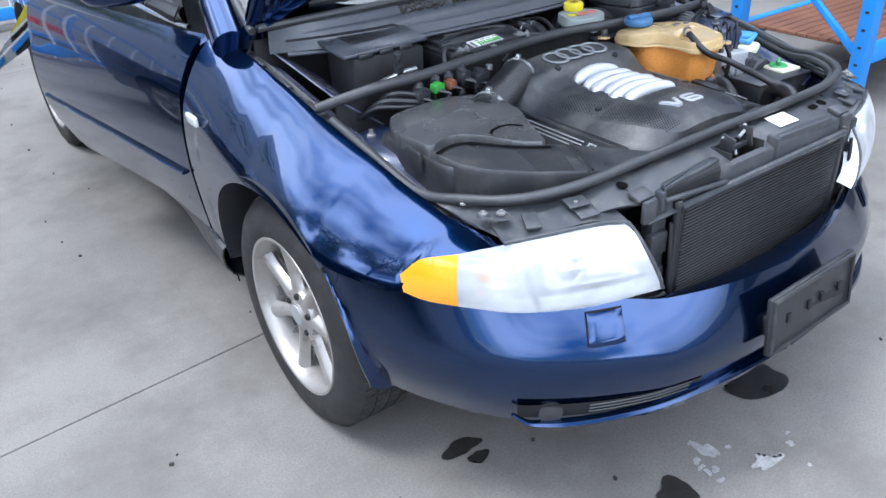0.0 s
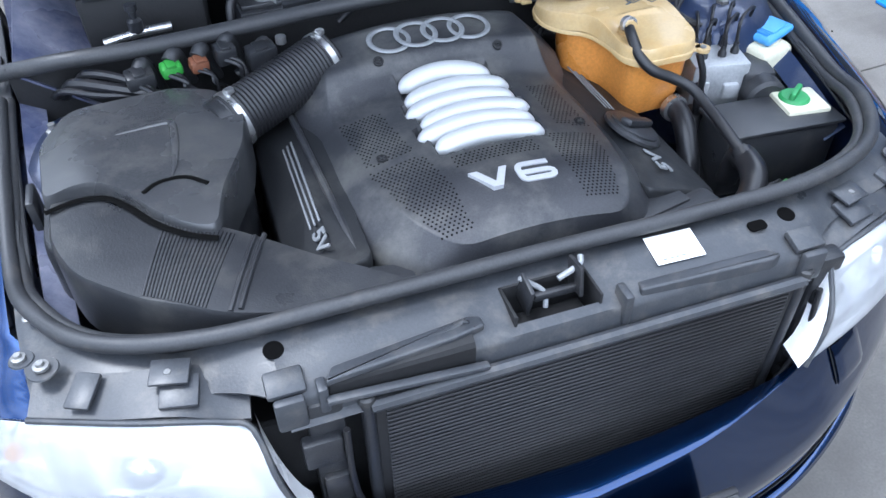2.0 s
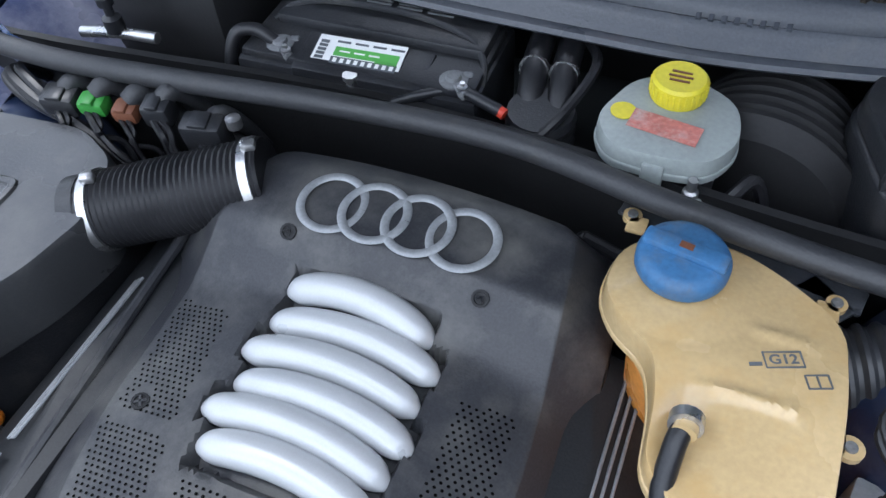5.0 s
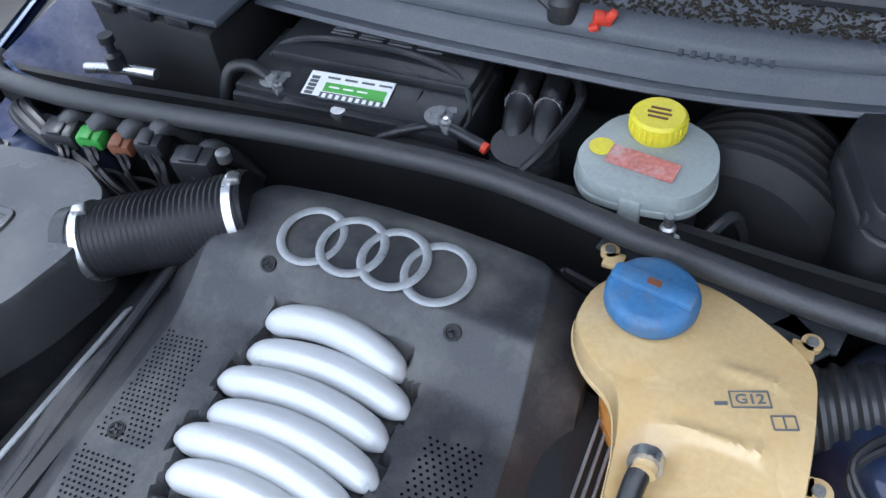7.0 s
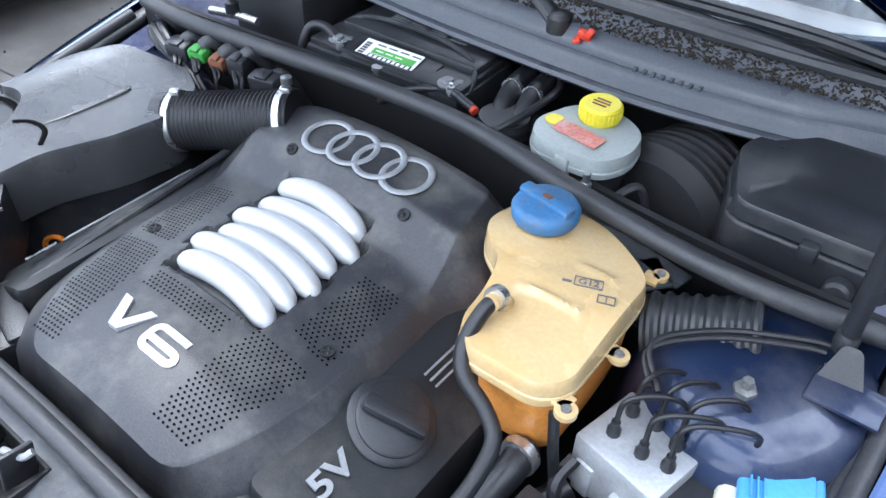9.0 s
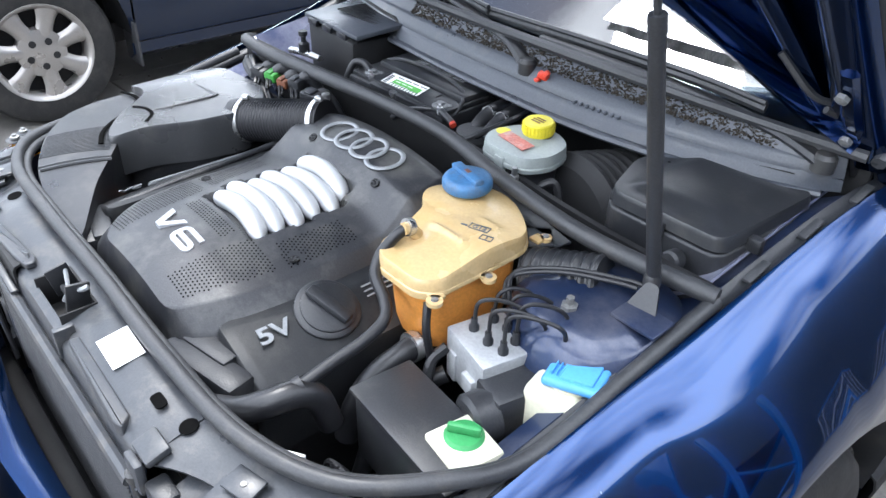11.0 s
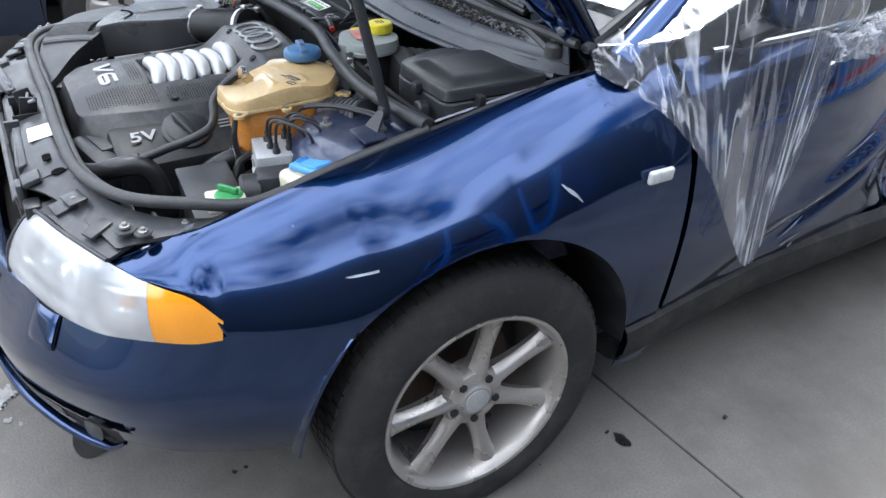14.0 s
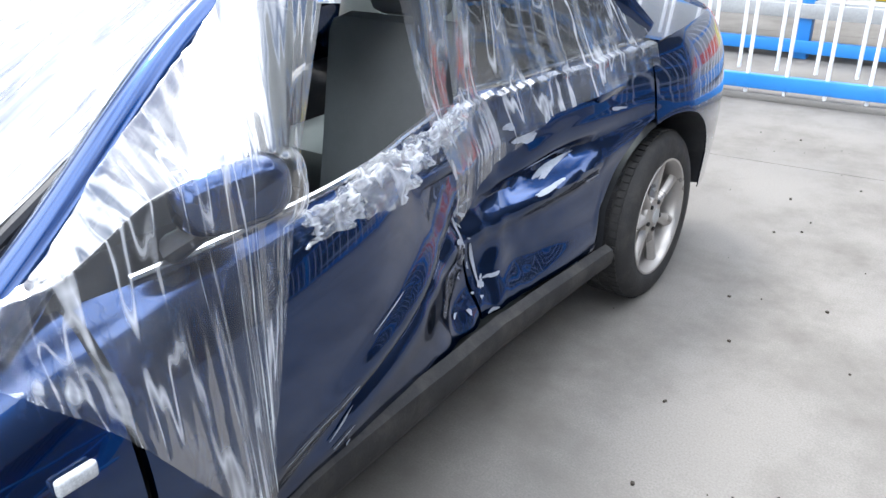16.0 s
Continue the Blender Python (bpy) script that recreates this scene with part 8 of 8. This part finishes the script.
def film_sheet(name, fn, nu, nv, material, parent):
    """A sheet of film with its own map: u across the folds, v along them."""
    ob = part(name, grid(fn, nu, nv), material, parent)
    uv = ob.data.uv_layers.new(name="UVMap")
    at = np.zeros(len(ob.data.loops), dtype=np.int32)
    ob.data.loops.foreach_get("vertex_index", at)
    uv.data.foreach_set("uv", np.stack([at // nv / (nu - 1), at % nv / (nv - 1)], 1).astype(np.float32).ravel())
    return ob


def poly(points, t):
    ts = np.linspace(0, 1, len(points))
    return Vector([curve_table(t, list(ts), [p[k] for p in points]) for k in range(3)])


film = thing("plastic_film", (0.8, 0.6, 0.9), "crumpled clear plastic film taped over windscreen, mirror and door", "plastic film")
TOP = [(0.50, 0.33, 1.00), (0.68, 0.46, 1.03), (0.66, 0.62, 1.12), (0.62, 0.82, 1.235), (0.59, 1.02, 1.345), (0.585, 1.25, 1.375)]
MID = [(0.70, 0.31, 0.975), (0.78, 0.44, 0.99), (0.84, 0.60, 1.085), (0.885, 0.68, 1.11), (0.89, 0.78, 1.11), (0.82, 0.90, 1.08)]
BOT = [(0.735, 0.30, 0.935), (0.835, 0.37, 0.885), (0.888, 0.47, 0.77), (0.90, 0.55, 0.64), (0.905, 0.645, 0.49), (0.91, 0.67, 0.50), (0.915, 0.69, 0.66), (0.925, 0.73, 0.84), (0.90, 0.79, 0.98)]
MIRROR_AT = pose(0.835, 0.735, 1.050, 0, 0, 80)


def hang(u, v):
    top, mid, bot = poly(TOP, u), poly(MID, u), poly(BOT, u)
    p = top.lerp(mid, v / 0.4) if v < 0.4 else mid.lerp(bot, (v - 0.4) / 0.6)
    n = Vector((0.80, -0.45, 0.35)).normalized()
    fall = min(1.0, max(0.0, (v - 0.35) / 0.3))
    q = p + n * (0.008 + crease(u, v * (1 - 0.5 * fall), 1.3, 0.006 + 0.012 * fall))
    w = MIRROR_AT.inverted() @ q
    d = ((w.x / 0.116) ** 4 + (w.y / 0.070) ** 4 + (w.z / 0.068) ** 4) ** 0.25
    if d < 1.0:
        q = MIRROR_AT @ (w / max(d, 0.2))
    if 0.35 < q.z < 0.9:
        q.x = max(q.x, side_x(q.y, q.z) + 0.006 + abs(crease(u, v, 4.1, 0.006)))
    return q


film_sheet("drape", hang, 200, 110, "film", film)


def screen_sheet(u, v):
    a = 0.62 + 0.38 * u
    p = Vector(ws_fn(a, 0.10 + 0.88 * v))
    return p + Vector((0, -0.43, 0.9)) * (0.012 + crease(v * 0.5 + u * 0.4, u, 6.2, 0.005))


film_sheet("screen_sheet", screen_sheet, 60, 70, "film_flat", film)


def rear_sheet(u, v):
    y = 1.42 + 1.06 * u
    zb = curve_table(u, [0, 0.12, 0.3, 0.5, 0.75, 1.0], [0.70, 0.74, 0.80, 0.86, 0.87, 0.90])
    z = 1.37 + (zb - 1.37) * v
    zi = belt_z(y)
    xb = edge_x(y) - dent(y, zi)
    if z > zi:
        x = xb + (0.575 - 0.03 - xb) * (z - zi) / (1.36 - zi) + 0.02
    else:
        x = max(xb + 0.03 + 0.05 * min(1, (zi - z) / 0.12), side_x(y, z) - dent(y, z) + 0.012)
    return Vector((x + 0.012 + crease(u * 1.2, v, 9.4, 0.010), y + 0.01 * math.sin(9 * v), z))


rear_film = thing("plastic_film", (0.7, 1.9, 1.0), "clear plastic film hanging over the rear door window", "plastic film")
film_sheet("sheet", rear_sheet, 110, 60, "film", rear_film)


def roll(u, v):
    """Bunched film along the front door's window sill."""
    y = 0.90 + 0.72 * u
    b = Vector(belt(y, 1, 0.02, 0.0))
    knot = math.exp(-((u - 0.36) / 0.13) ** 2)
    n1, n2, n3 = (noise.noise(Vector((u * f, v * g, k))) for f, g, k in ((9, 5, 1), (23, 11, 6), (47, 24, 9)))
    r = 0.034 + 0.028 * knot + 0.020 * n1 + 0.020 * (abs(n2) - 0.2) + 0.008 * n3
    a = 2 * math.pi * v * 0.75 - 0.6
    fall = (0.16 + 0.20 * knot) * max(0, v - 0.6) * (0.6 + abs(n1) + abs(n2))
    return b + Vector((0.01 + r * math.cos(a) * 0.8, 0.03 * n2 + 0.012 * n3, -0.035 + r * math.sin(a) - fall))


bunch = thing("plastic_film", (0.75, 1.2, 0.95), "bunched clear plastic film along the window sill", "plastic film")
part("crumple", grid(roll, 150, 70), "film_bunch", bunch)

# ---- damage on the paint ----
def side_patch(y, z, ly, lz, seed, lift=0.0025, slope=0.0, crushed=True):
    """A ragged flat patch lying on the left side of the body."""
    rnd = random.Random(seed)
    k = 34
    ph = rnd.uniform(0, 6.28)
    pts = []
    for i in range(k):
        a = 2 * math.pi * i / k
        f = 1 + 0.25 * math.sin(2 * a + ph) + 0.18 * math.sin(3 * a + 2 * ph) + rnd.uniform(-0.12, 0.12)
        yy = y + ly * f * math.cos(a)
        zz = z + lz * f * math.sin(a) + slope * (yy - y)
        pts.append((yy, zz))
    V = [(y, z)] + pts
    out = []
    for yy, zz in V:
        zi = belt_z(yy)
        x = side_x(yy, zz)
        if zz > zi - 0.19:
            c = min(1.0, (zz - (zi - 0.19)) / 0.19)
            xs = side_x(yy, zi - 0.19)
            x = edge_x(yy) + (xs - edge_x(yy)) * max(0, 1 - c ** 1.4) ** 0.714
        out.append((x - (dent(yy, zz) if crushed else 0) + lift, yy, zz))
    return out, [(0, 1 + i, 1 + (i + 1) % k) for i in range(k)]


for i, (y, z, ly, lz, sl) in enumerate(((1.86, 0.80, 0.044, 0.014, 0.1), (1.80, 0.845, 0.02, 0.012, 0), (2.00, 0.675, 0.10, 0.007, 0.22), (1.93, 0.635, 0.06, 0.006, 0.1), (1.28, 0.60, 0.09, 0.0035, 0.35), (1.40, 0.655, 0.05, 0.003, 0.35), (1.56, 0.66, 0.010, 0.07, 0.5), (1.545, 0.60, 0.016, 0.010, 0.4), (1.60, 0.52, 0.008, 0.05, 0), (2.30, 0.79, 0.035, 0.006, -0.2), (1.66, 0.46, 0.03, 0.006, 0), (1.62, 0.375, 0.018, 0.006, 0), (0.95, 0.40, 0.006, 0.006, 0), (2.15, 0.60, 0.04, 0.004, 0.1))):
    part("scrape", side_patch(y, z, ly, lz, 40 + i, 0.004, sl), "scrape", door_fl if y < 1.57 else door_rl)
for i, (y, z, ly, lz, sl) in enumerate(((0.175, 0.765, 0.016, 0.004, -0.9), (0.185, 0.755, 0.012, 0.003, -0.9), (-0.22, 0.70, 0.05, 0.002, 0.05), (-0.34, 0.765, 0.014, 0.003, 0.2), (-0.48, 0.77, 0.012, 0.003, 0.2), (-0.10, 0.735, 0.03, 0.002, 0.1))):
    part("scrape", side_patch(y, z, ly, lz, 70 + i, 0.003, sl, False), "scrape", fender_l)
rnd = random.Random(52)
for k in range(26):
    y, z = rnd.gauss(1.565, 0.035), rnd.uniform(0.40, 0.76)
    part("scrape", side_patch(y, z, rnd.uniform(0.003, 0.014), rnd.uniform(0.002, 0.009), 200 + k, 0.005, rnd.uniform(-0.9, 0.9)), "scrape", door_fl if y < 1.566 else door_rl)
for k in range(12):
    y = rnd.uniform(0.75, 1.45)
    part("scrape", side_patch(y, 0.47 + 0.33 * (y - 0.75) + rnd.gauss(0, 0.05), rnd.uniform(0.02, 0.06), rnd.uniform(0.0008, 0.002), 240 + k, 0.004, rnd.uniform(0.25, 0.4)), "scrape", door_fl)
part("door_handle", rbox((side_x(2.26, 0.85) - dent(2.26, 0.85) + 0.008, 2.26, 0.855), (0.03, 0.20, 0.04), 0.014, (0, 12, 2)), "paint", door_rl)
part("door_handle", rbox((side_x(1.38, 0.85) - dent(1.38, 0.85) + 0.008, 1.38, 0.84), (0.03, 0.20, 0.04), 0.014, (0, 12, 2)), "paint", door_fl)
